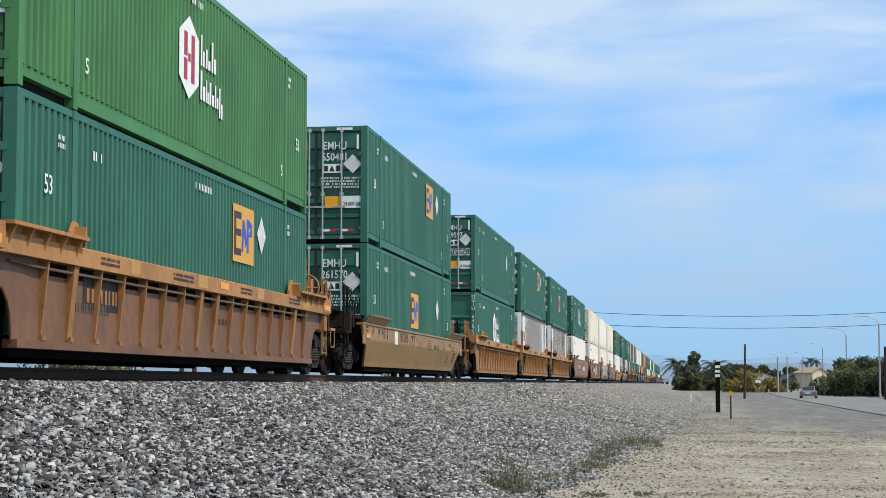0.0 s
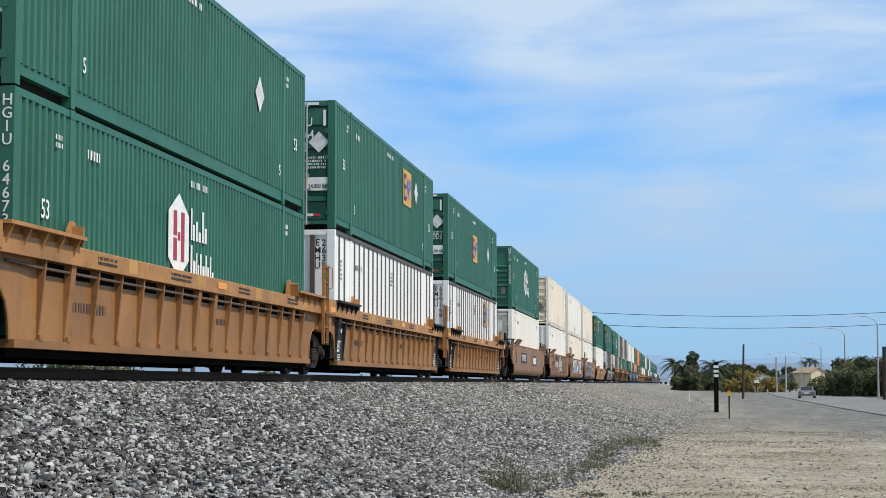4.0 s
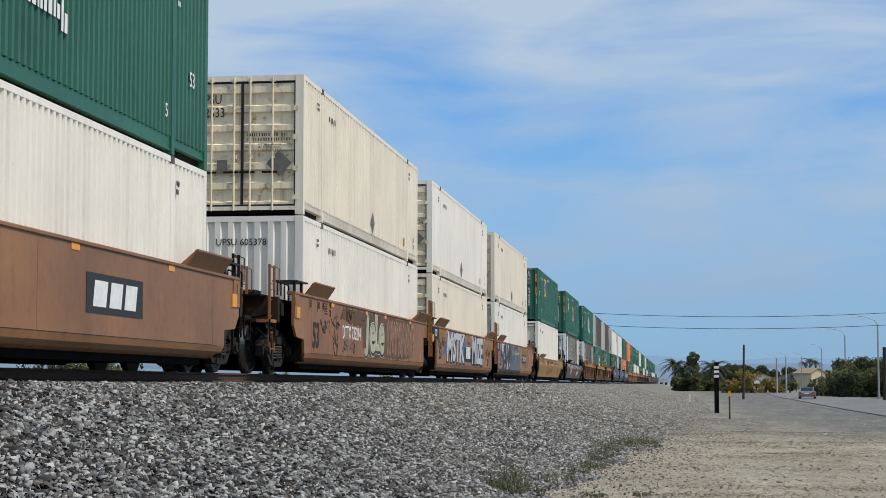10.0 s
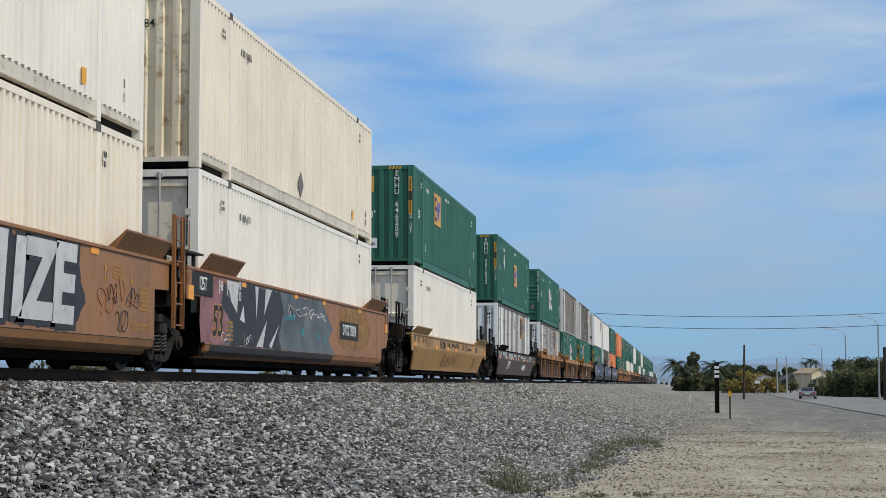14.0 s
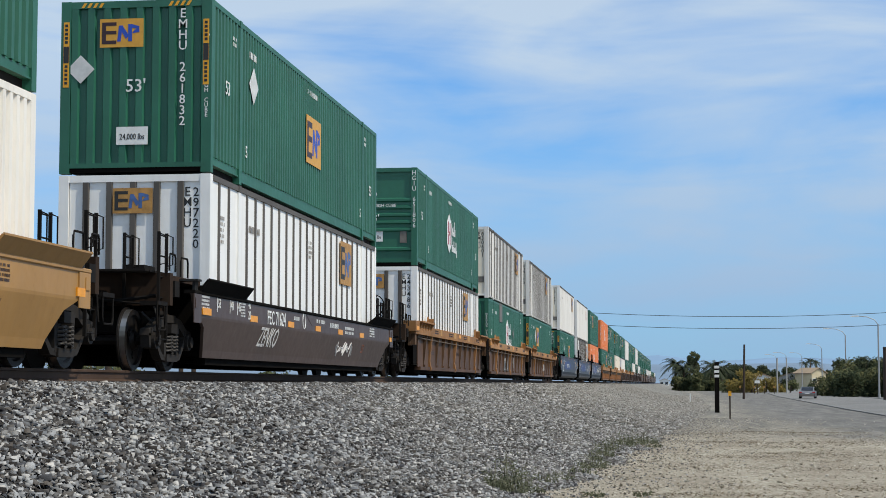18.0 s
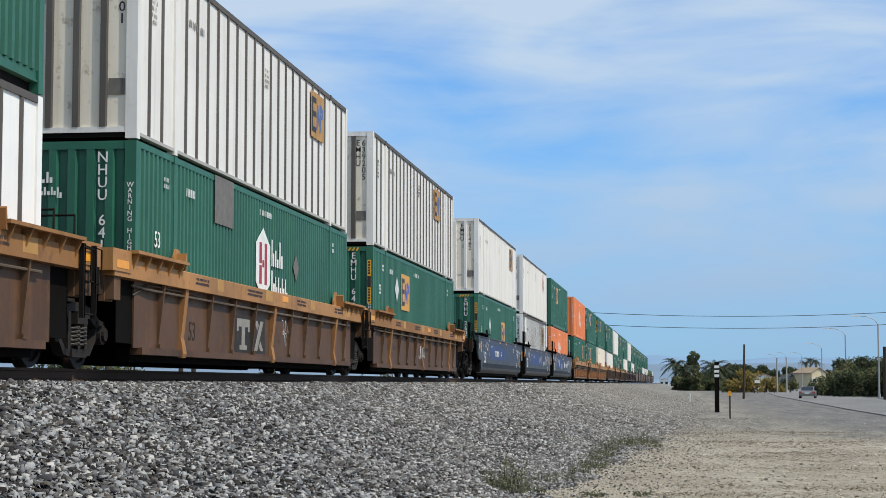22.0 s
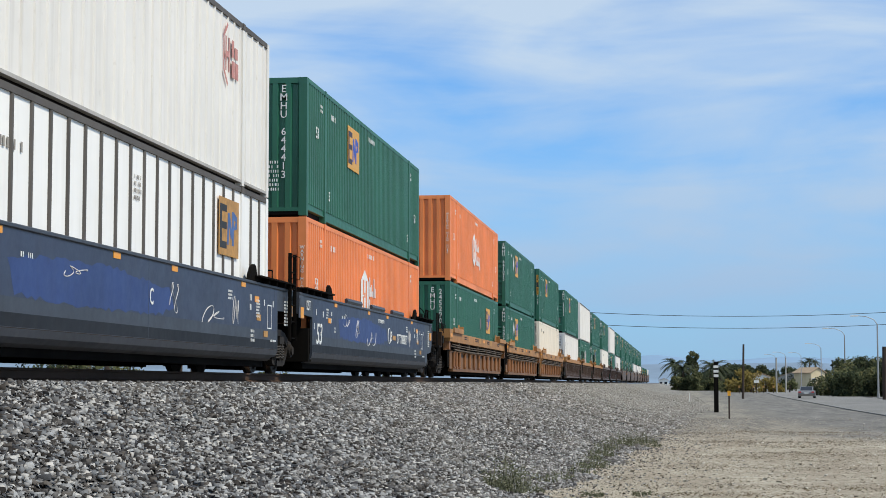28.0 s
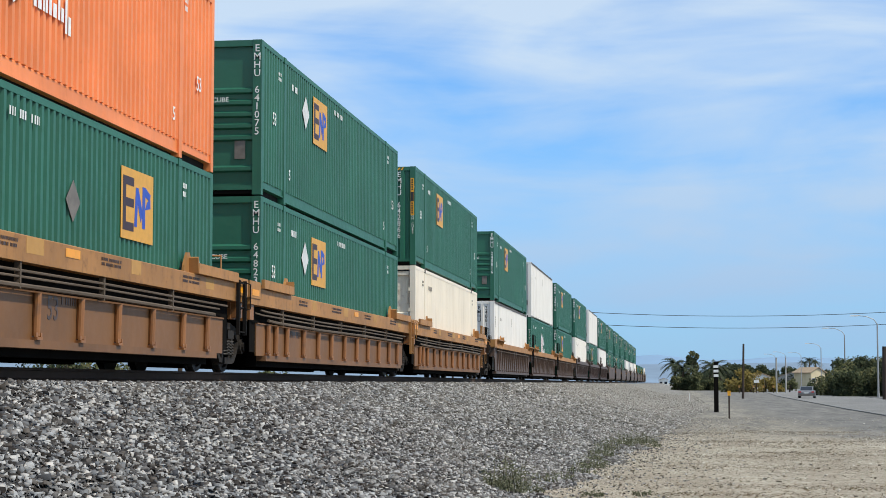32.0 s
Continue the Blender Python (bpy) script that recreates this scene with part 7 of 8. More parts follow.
# cars that stay far down the line
E1 = ("EMHU", "248816")
rest = [(449.0, 'g', 'w', 'r', 'ca'), (468.0, 'w', 'h', 'r', 'aa'), (487.7, 'g', 'g', 'r', 'ac'), (508.5, 'g', 'p', 'd', 'ca'), (529.0, 'w', 'g', 'd', 'aa'), (549.5, 'g', 'w', 'd', 'ac'),
        (571.0, 'g', 'g', 's', 'ca'), (593.0, 'g', 'g', 's', 'aa'), (615.0, 'g', 'g', 's', 'ac'), (638.0, 'g', 'w', 's', 'ca'), (663.0, 'g', 'w', 's', 'aa'), (686.0, 'g', 'p', 's', 'ac')]
kinds = {'g': ('corr', G, 'horiz', E1, 'square', (('square', 5.3, 2.05),)), 'h': ('corr', G, 'corr', E1, 'hex', (('hex', 7.2, 1.6),)), 'w': ('pale', PS, 'pale', E1, 'none', ()), 'p': ('corr', W, 'corr', E1, 'none', ())}
for i, (u, up, lo, kind, joints) in enumerate(rest):
    load(u, kinds[up], kinds[lo], 21 + i)
    front, rear = ('coupler' if joints[0] == 'c' else 'artic'), ('coupler' if joints[1] == 'c' else 'artic')
    gap = (rest[i + 1][0] - u - LONG) if i + 1 < len(rest) else 3.6
    if kind == 's':
        smooth_car(u, CAR_BROWN, front, rear, gap, GRIME, False, SMOOTH % "dusty brown")
    else:
        ribbed_car(u, CAR_BROWN if kind == 'r' else CAR_DARK, CHORD if kind == 'r' else CAR_BROWN, front, rear, gap, GRIME, False, False, False, RIBBED2)
# the tail: single containers only
for i, u in enumerate((711.0, 733.0, 755.0, 777.0)):
    container(u, LOW, 'corr', G if i < 3 else W, 'corr', E1, 'square', (('square', 5.3, 1.8),), None, 60 + i, "in a well car")
    smooth_car(u, CAR_BROWN, 'coupler' if i == 0 else 'artic', 'coupler' if i == 3 else 'artic', 5.8, GRIME, False, SMOOTH % "dusty brown")


# ---- ground, track bed and rails ----
def toe(y):
    base = -2.2 + 0.042 * (y - 25) if y < 60 else -0.73 + min(2.2, (y - 60) * 0.035)
    return max(base, -3.4) + 0.18 * math.sin(y * 0.9) + 0.12 * math.sin(y * 2.3 + 1)


def mound(x, y):
    """A low lobe of fresh gravel tipped down the bank."""
    return 0.17 * math.exp(-((x + 3.1) / 0.85) ** 2 - ((y - 42.5) / 4.5) ** 2)


CREST_X, CREST_Z = -6.55, RAIL - 0.235


def curve(y):
    return 1.12 + min(1.0, max(0.0, (y - 40) / 70))


def ground_sheet(bm):
    xs = [-3000, -300, -60, -25, -12, -4, 0, 3, 6, 9, 12, 20, 40, 120, 600, 3000]
    ys = [-800, -400, -60, -10, 5, 12, 18, 24, 30, 36, 44, 52, 62, 75, 90, 110, 140, 180, 240, 320, 500, 900, 2000, 4200]
    v = [[bm.verts.new((x, y, 0.03 * noise.noise((x * 0.3, y * 0.2, 0)) if abs(x) < 9 and y < 80 else 0.0)) for x in xs] for y in ys]
    for a, b in zip(v, v[1:]):
        for i in range(len(xs) - 1):
            bm.faces.new((a[i], a[i + 1], b[i + 1], b[i]))


tagged(new("ground", mesh("ground", ground_sheet, DIRT, True)), "flat dry beige dirt with scattered pebbles", "ground", kind="structure")


def bed(bm):
    ys = [-480 + 60 * i for i in range(6)] + [-120 + 6 * i for i in range(20)] + [i * 0.5 for i in range(0, 160)] + [80 + i * 1.5 for i in range(0, 47)] + [150 + 30 * i for i in range(60)]
    rows = []
    for y in ys:
        t = toe(y)
        prof = [(-15.5, -0.05), (TRACK * 2 - CREST_X, CREST_Z), (TRACK - 1.4, CREST_Z + 0.02), (TRACK + 1.4, CREST_Z + 0.02), (CREST_X, CREST_Z)]
        for f in (0.15, 0.3, 0.45, 0.6, 0.75, 0.85, 0.92, 0.97):
            x = CREST_X + (t - CREST_X) * f
            prof.append((x, CREST_Z * (1 - f) ** curve(y) - 0.012 + mound(x, y)))
        prof.append((t, 0.02))
        prof.append((t + 0.5, -0.06))
        rows.append([bm.verts.new((x, y, z)) for x, z in prof])
    for a, b in zip(rows, rows[1:]):
        for i in range(len(a) - 1):
            bm.faces.new((a[i], a[i + 1], b[i + 1], b[i]))


tagged(new("ballast_bank", mesh("ballast bank", bed, BED, True)), "long sloping bank of grey crushed-stone ballast", "embankment", kind="structure")


def slope_z(x, y):
    t = toe(y)
    f = (x - CREST_X) / (t - CREST_X)
    return CREST_Z + 0.01 if f < 0 else CREST_Z * max(0.0, 1 - f) ** curve(y) + mound(x, y)


def scatter(name, pts, sizes, material, label, category, flatness=0.75):
    """Angular stones, each a bent block of its own, in one mesh."""
    rs = np.random.RandomState(7)
    n = len(pts)
    cube = np.array([(-1, -1, -1), (1, -1, -1), (1, 1, -1), (-1, 1, -1), (-1, -1, 1), (1, -1, 1), (1, 1, 1), (-1, 1, 1)], float) * 0.5
    v = cube[None] * rs.uniform(0.35, 1.6, (n, 1, 3)) * np.array((1.15, 0.9, 0.8)) + rs.uniform(-0.3, 0.3, (n, 8, 3))
    a, b = rs.uniform(0, 6.28, n), rs.uniform(-0.9, 0.9, n)
    ca, sa, cb, sb = np.cos(a), np.sin(a), np.cos(b), np.sin(b)
    v[:, :, 2] *= flatness
    y, z = v[:, :, 1] * cb[:, None] - v[:, :, 2] * sb[:, None], v[:, :, 1] * sb[:, None] + v[:, :, 2] * cb[:, None]
    x = v[:, :, 0]
    v = np.stack([x * ca[:, None] - y * sa[:, None], x * sa[:, None] + y * ca[:, None], z], 2) * np.asarray(sizes)[:, None, None] + np.asarray(pts)[:, None, :]
    quads = np.array([(4, 5, 6, 7), (0, 1, 5, 4), (1, 2, 6, 5), (2, 3, 7, 6), (3, 0, 4, 7)])
    f = (quads[None] + 8 * np.arange(n)[:, None, None]).reshape(-1, 4)
    me = bpy.data.meshes.new(name)
    me.vertices.add(n * 8)
    me.vertices.foreach_set("co", v.reshape(-1))
    me.loops.add(len(f) * 4)
    me.loops.foreach_set("vertex_index", f.reshape(-1).astype(np.int32))
    me.polygons.add(len(f))
    me.polygons.foreach_set("loop_start", np.arange(0, len(f) * 4, 4, dtype=np.int32))
    me.update(calc_edges=True)
    me.materials.append(material)
    return tagged(new(name, me), label, category, kind="stuff")


rs = np.random.RandomState(3)
pts, sizes = [], []
for y0, y1, count, lo, hi in ((12.5, 22, 52000, 0.017, 0.046), (22, 36, 84000, 0.017, 0.046), (36, 60, 62000, 0.025, 0.058), (60, 120, 27000, 0.042, 0.08), (120, 240, 7000, 0.05, 0.09)):
    yy = rs.uniform(y0, y1, count)
    ff = np.where(rs.uniform(0, 1, count) < 0.84, rs.uniform(-0.28, 0.97, count), rs.uniform(0.82, 1.08, count))
    for y, f in zip(yy, ff):
        t = toe(y)
        x = CREST_X + (t - CREST_X) * f
        pts.append((x, y, max(slope_z(x, y), 0.0) + rs.uniform(-0.012, 0.024) + 0.02 * noise.noise((x * 1.3, y * 0.5, 5.0))))
    sizes.extend(rs.uniform(lo, hi, count) * rs.choice((0.8, 1.0, 1.0, 1.25), count))
for k in range(5000):
    y = 24 + 60 * rs.uniform()
    x = toe(y) + rs.exponential(0.35 + 0.010 * y)
    pts.append((x, y, 0.01))
    sizes.append(rs.uniform(0.010, 0.030))
scatter("ballast_stones", pts, sizes, STONES, "loose angular grey and white ballast stones", "gravel")
pts, sizes = [], []
drift = [(rs.uniform(-1.0, 9.0), rs.uniform(25, 62), rs.uniform(0.5, 1.8), rs.uniform(0.25, 1.0)) for k in range(46)]
for k in range(34000):
    if k % 3:
        y = 23 + 62 * rs.uniform() ** 1.5
        x = toe(y) + rs.exponential(1.8 if rs.uniform() < 0.35 else 6.0)
    else:
        cx, cy, rx, ry = drift[rs.randint(len(drift))]
        x, y = cx + rx * rs.normal(), cy + ry * rs.normal()
        if x < toe(y) - 0.3:
            continue
    pts.append((x, y, 0.012))
    sizes.append(rs.uniform(0.005, 0.017) * (2.6 if rs.uniform() < 0.05 else 1.0))
for k in range(420):
    cx, cy, rx, ry = ((2.6, 48.0, 1.6, 1.2), (5.5, 40.0, 2.2, 2.5), (3.0, 33.0, 2.5, 1.8), (7.0, 52.0, 2.0, 3.0), (0.6, 30.0, 1.4, 2.0))[k % 5]
    x, y = cx + rx * rs.normal(), cy + ry * rs.normal()
    if x > toe(y):
        pts.append((x, y, 0.02))
        sizes.append(rs.uniform(0.02, 0.055))
scatter("dirt_pebbles", pts, sizes, PEBBLES, "small stones and clods lying on the dry dirt", "gravel", 0.4)

track = tagged(new("railway_track"), "worn steel rails on dark wooden sleepers", "railway", kind="structure")
for s in (-1, 1):
    def rail_bar(bm):
        prism(bm, [(-0.07, -0.17), (0.07, -0.17), (0.07, -0.155), (0.012, -0.13), (0.012, -0.04), (0.036, -0.035), (0.036, -0.006), (0.03, 0.0), (-0.03, 0.0), (-0.036, -0.006), (-0.036, -0.035), (-0.012, -0.04), (-0.012, -0.13), (-0.07, -0.155)], 1, -470, 1500)
    part("rail", mesh("rail", rail_bar, RAILSTEEL), track, at=Matrix.Translation((TRACK + s * 0.755, 0, RAIL)))
for i in range(120):
    part("sleeper", mesh("sleeper", lambda bm: quadbox(bm, -1.3, 1.3, -0.115, 0.115, -0.18, 0), WOOD), track, at=Matrix.Translation((TRACK, -10 + i * 0.56, RAIL - 0.165)))


# ---- weeds ----
def weed(name, x, y, r, h, count, seed, label, z=0.0):
    rnd = random.Random(seed)

    def build(bm):
        for _ in range(count):
            a, d = rnd.uniform(0, 6.28), r * math.sqrt(rnd.uniform(0, 1))
            bx, by = d * math.cos(a), d * math.sin(a)
            hh = h * rnd.uniform(0.35, 1.0) * (1.15 - 0.6 * d / r)
            lean = rnd.uniform(0.1, 0.6) * hh
            b = rnd.uniform(0, 6.28)
            dx, dy = math.cos(b) * lean, math.sin(b) * lean
            w = rnd.uniform(0.004, 0.010)
            px, py = -math.sin(b) * w, math.cos(b) * w
            if rnd.random() < 0.22:
              v = [bm.verts.new(p) for p in ((bx - px, by - py, 0), (bx + px, by + py, 0), (bx + dx * 0.4 + px * 0.8, by + dy * 0.4 + py * 0.8, hh * 0.6), (bx + dx * 0.4 - px * 0.8, by + dy * 0.4 - py * 0.8, hh * 0.6), (bx + dx, by + dy, hh))]
              bm.faces.new(v[:4])
              bm.faces.new((v[3], v[2], v[4]))
            for _k in range(5):
                q = rnd.uniform(0.012, 0.032)
                c = Vector((bx + dx * rnd.uniform(0.3, 1), by + dy * rnd.uniform(0.3, 1), hh * rnd.uniform(0.05, 1)))
                e = Vector((rnd.uniform(-1, 1), rnd.uniform(-1, 1), rnd.uniform(-0.5, 1))).normalized() * q
                g = e.orthogonal().normalized() * q * 0.4
                vv = [bm.verts.new(c + o) for o in (-e, g, e, -g)]
                bm.faces.new(vv)
    me = mesh("weed%d" % seed, build, WEED)
    ob = tagged(new(name), label, "weed", "weeds along the foot of the bank")
    ob.location = (x, y, z)
    part("foliage", me, ob)
    return ob


for i, (x, y, r, h) in enumerate(((-2.42, 25.2, 0.33, 0.66), (-2.65, 26.0, 0.26, 0.3), (-2.1, 25.9, 0.16, 0.2), (-2.15, 28.2, 0.28, 0.2), (-1.95, 29.4, 0.25, 0.22), (-1.72, 31.8, 0.26, 0.22), (-1.6, 33.6, 0.32, 0.3), (-1.75, 36.0, 0.28, 0.26), (-1.66, 38.5, 0.32, 0.3),
                                  (-1.7, 41.5, 0.34, 0.34), (-1.42, 44.6, 0.36, 0.4), (-1.2, 46.4, 0.36, 0.44), (-0.85, 47.6, 0.3, 0.34), (-0.62, 45.0, 0.2, 0.2), (-1.2, 25.4, 0.18, 0.12), (-0.5, 25.6, 0.17, 0.12))):
    weed("weed_clump", x, y, r, h, int((270 if h > 0.5 else 140 if h > 0.28 else 75) * (r / 0.4)), i, "scrubby grey-green weed clump at the foot of the ballast bank", max(0.0, slope_z(x, y)))


def straw(bm):
    rnd = random.Random(17)
    for k in range(9000):
        if k % 4:
            cx, cy, rx, ry = drift[rnd.randrange(len(drift))]
            x, y = cx + rx * rnd.gauss(0, 1), cy + ry * rnd.gauss(0, 1)
        else:
            x, y = rnd.uniform(-2, 9.5), rnd.uniform(24, 66)
        if x < toe(y) - 0.2:
            continue
        a, ln, h = rnd.uniform(0, 6.28), rnd.uniform(0.02, 0.06), rnd.uniform(0.002, 0.012)
        dx, dy = math.cos(a) * ln, math.sin(a) * ln
        w = rnd.uniform(0.006, 0.02)
        bm.faces.new([bm.verts.new(p) for p in ((x - dy * 0.1 - w, y, 0.0), (x + w, y + dx * 0.1, 0.0), (x + dx, y + dy, h + 0.01))])


tagged(new("dry_grass", mesh("dry grass", straw, STRAW)), "sparse dead brown grass and litter on the dirt", "dry grass", kind="stuff")


# ---- road, kerb, posts and street lamps ----
def xy(px, dist):
    """A place on the ground from a bearing in degrees right of the track and a distance along it."""
    return dist * math.tan(radians(px)), dist


def road_sheet(bm):
    pts = [(10.3, 20), (10.35, 93), (10.5, 112), (12.4, 224), (16.0, 330), (26.0, 480), (60, 700)]
    rows = [[bm.verts.new((x, y, 0.012)), bm.verts.new((x + 9.3 + max(0, (y - 250) * 0.02), y, 0.012))] for x, y in pts]
    for a, b in zip(rows, rows[1:]):
        bm.faces.new((a[0], a[1], b[1], b[0]))


tagged(new("road", mesh("road", road_sheet, ASPHALT)), "pale worn asphalt road beside the railway", "road", kind="structure")


def kerb_line(bm, off):
    pts = [(10.3, 20), (10.35, 93), (10.5, 112), (12.4, 224), (16.0, 330)]
    for (xa, ya), (xb, yb) in zip(pts, pts[1:]):
        v = [bm.verts.new(p) for p in ((xa + off - 0.12, ya, -0.02), (xa + off + 0.12, ya, -0.02), (xb + off + 0.12, yb, -0.02), (xb + off - 0.12, yb, -0.02),
                                       (xa + off - 0.12, ya, 0.06), (xa + off + 0.1, ya, 0.06), (xb + off + 0.1, yb, 0.06), (xb + off - 0.12, yb, 0.06))]
        for f in ((4, 5, 6, 7), (0, 1, 5, 4), (1, 2, 6, 5), (2, 3, 7, 6), (3, 0, 4, 7)):
            bm.faces.new([v[i] for i in f])


for off in (-0.12, 9.45):
    tagged(new("kerb", mesh("kerb%.1f" % off, lambda bm: kerb_line(bm, off), KERB)), "low grey concrete kerb along the road", "kerb", kind="structure")

mp = tagged(new("marker_post"), "black wooden marker post with white bands near its top", "post")
mp.location = (2.11, 100.4, 0)
part("post_shaft", mesh("marker", lambda bm: prism(bm, [(-0.125, -0.125), (0.125, -0.125), (0.125, 0.125), (-0.125, 0.125)], 2, -0.1, 2.82), BLACK_AND_SHADE), mp)
for z in (1.96, 2.21, 2.46):
    part("white_band", mesh("band%.2f" % z, lambda bm: quadbox(bm, -0.132, 0.132, -0.132, 0.132, z, z + 0.15), MARK), mp, "white painted band")
st = tagged(new("stake"), "thin dark stake with a yellow top plate", "post")
st.location = (2.28, 81.3, 0)
part("stake_shaft", mesh("stake", lambda bm: quadbox(bm, -0.035, 0.035, -0.035, 0.035, -0.1, 1.2), WOOD), st)
part("top_plate", mesh("stakeplate", lambda bm: quadbox(bm, -0.07, 0.07, -0.045, -0.036, 1.05, 1.27), YELLOW), st, "yellow plate")
bw = tagged(new("marker_stick"), "short white survey stick standing in the gravel", "post", "sticks in the dirt")
bw.location = (1.0, 158.0, 0)
part("stick", mesh("stick", lambda bm: quadbox(bm, -0.05, 0.05, -0.05, 0.05, -0.1, 0.75), MARK), bw)
for b in (1.93, 2.38, 2.69, 3.0):
    ym = tagged(new("yellow_marker"), "small yellow marker plate on a short post", "marker", "yellow markers at the end of the lot")
    ym.location = (*xy(b, 296), 0)
    part("marker_post", mesh("ympost", lambda bm: rod(bm, (0, 0, -0.1), (0, 0, 1.0), 0.05, 8), WOOD), ym)
    part("marker_plate", mesh("ymplate", lambda bm: quadbox(bm, -0.14, 0.14, -0.05, -0.02, 0.9, 1.28), LOGO_FADED), ym, "dull yellow plate")
ws = tagged(new("white_sign"), "plain white board on a post by the shrubs", "sign")
ws.location = (*xy(2.47, 298), 0)
part("sign_post", mesh("wspost", lambda bm: rod(bm, (0, 0, -0.1), (0, 0, 1.9), 0.06, 8), WOOD), ws)
part("sign_board", mesh("wsboard", lambda bm: quadbox(bm, -0.42, 0.42, -0.07, -0.04, 1.7, 2.15), MARK), ws, "white board")
up = tagged(new("utility_pole"), "plain weathered wooden utility pole, leaning slightly", "pole")
up.matrix_basis = pose(6.78, 190, 0, 0, 1.2, 0)
part("pole_shaft", mesh("upole", lambda bm: rod(bm, (0, 0, -0.2), (0, 0, 5.75), 0.14, 10, 0.1), WOOD), up)


def street_lamp(x, y, h, arm):
    s = tagged(new("street_lamp"), "tall grey street lamp with a curved arm over the road", "street lamp", "street lamps along the road")
    s.location = (x, y, 0)
    part("pole", mesh("lpole%.1f" % h, lambda bm: rod(bm, (0, 0, -0.1), (0, 0, h - 0.9), 0.12, 10, 0.075), LAMP_GREY), s)
    part("arm", mesh("larm%.1f" % h, lambda bm: tube(bm, [(0, 0, h - 0.95), (-arm * 0.12, 0, h - 0.45), (-arm * 0.4, 0, h - 0.1), (-arm * 0.75, 0, h)], 0.045, 6), LAMP_GREY), s)
    part("lamp_head", mesh("lhead%.1f" % h, lambda bm: prism(bm, [(-arm * 1.02, h - 0.08), (-arm * 0.72, h - 0.1), (-arm * 0.70, h + 0.06), (-arm * 0.98, h + 0.03)], 1, -0.13, 0.13), MARK), s, "pale lamp head")
    part("pole_base", mesh("lbase", lambda bm: rod(bm, (0, 0, 0), (0, 0, 0.5), 0.16, 10), LAMP_GREY), s)


for b, d in ((6.23, 198), (5.22, 242), (4.49, 334), (3.87, 428), (3.38, 424), (3.08, 455)):
    street_lamp(*xy(b, d), 9.0, 2.9)
dk = tagged(new("gate_post"), "thick dark wooden post at the roadside", "post")
dk.location = (*xy(6.43, 180), 0)
part("post_shaft", mesh("dkpost", lambda bm: rod(bm, (0, 0, -0.2), (0.02, 0, 5.25), 0.26, 10, 0.23), WOOD), dk)

for b in (3.39, 3.10):
    wp = tagged(new("white_pole"), "plain white roadside pole", "pole", "white poles by the road")
    wp.location = (*xy(b, 300), 0)
    part("pole_shaft", mesh("whitepole", lambda bm: rod(bm, (0, 0, -0.1), (0, 0, 5.75), 0.13, 10, 0.11), PALEPOST), wp)
    part("pole_cap", mesh("whitecap", lambda bm: rod(bm, (0, 0, 5.75), (0, 0, 5.85), 0.15, 10), LAMP_GREY), wp)

# overhead wires from pole to pole
for z, name in ((12.8, "upper"), (10.8, "lower")):
    def span(bm):
        pts = [(-38 + 5 * k, 300, z + 2.7 * ((k - 10) / 10) ** 2) for k in range(21)]
        tube(bm, pts, 0.045, 5)
    tagged(new("overhead_wire", mesh("wire " + name, span, WIRE)), "slack black overhead wire crossing the railway", "wire", "overhead wires")
for x in (-38, 62):
    p = tagged(new("utility_pole"), "tall wooden pole that carries the overhead wires", "pole")
    p.location = (x, 300, 0)
    part("pole_shaft", mesh("tallpole", lambda bm: rod(bm, (0, 0, -0.3), (0, 0, 16.2), 0.18, 10, 0.12), WOOD), p)
    part("crossarm", mesh("crossarm", lambda bm: [quadbox(bm, -0.08, 0.08, -1.2, 1.2, q, q + 0.14) for q in (15.35, 13.35)], WOOD), p)

# parked car, seen from behind
pc = tagged(new("parked_car"), "dark grey saloon car standing on the road", "car")
pc.matrix_basis = pose(14.05, 199, 0.012, 0, 0, -6)
part("body", mesh("carbody", lambda bm: (prism(bm, [(-2.25, 0.22), (2.2, 0.22), (2.3, 0.5), (2.2, 0.68), (1.2, 0.82), (-2.1, 0.84), (-2.3, 0.62)], 0, -0.88, 0.88), prism(bm, [(-1.75, 0.82), (1.15, 0.80), (0.45, 1.24), (-1.05, 1.26)], 0, -0.72, 0.72)), CARPAINT), pc)
part("rear_window", mesh("carrear", lambda bm: prism(bm, [(-1.74, 0.87), (-1.11, 1.21), (-1.13, 1.23), (-1.77, 0.88)], 0, -0.62, 0.62), GLASS), pc, "dark rear window")
for sx in (-1, 1):
    part("side_window", mesh("carside%d" % sx, lambda bm: prism(bm, [(-1.45, 0.87), (0.9, 0.86), (0.4, 1.18), (-1.0, 1.2)], 0, *sorted((sx * 0.718, sx * 0.728))), GLASS), pc, "dark side window")
    part("tail_light", mesh("tail%d" % sx, lambda bm: quadbox(bm, *sorted((sx * 0.55, sx * 0.85)), -2.32, -2.2, 0.6, 0.73), REDTAPE), pc, "red tail light")
    for y in (-1.4, 1.4):
        w = part("wheel", mesh("carwheel", lambda bm: lathe(bm, [(-0.1, 0.25), (-0.1, 0.32), (0.1, 0.32), (0.1, 0.25)], 0, 18), RUBBER), pc, "", Matrix.Translation((sx * 0.8, y, 0.32)))
        part("rim", mesh("carrim", lambda bm: lathe(bm, [(-0.105, 0.2), (0.105, 0.2)], 0, 14), LAMP_GREY), w)
part("bumper", mesh("carbump", lambda bm: quadbox(bm, -0.85, 0.85, -2.38, -2.2, 0.26, 0.46), GREYPLATE), pc)
part("plate_bar", mesh("carplate", lambda bm: quadbox(bm, -0.26, 0.26, -2.33, -2.29, 0.5, 0.61), MARK), pc, "plain white bar")


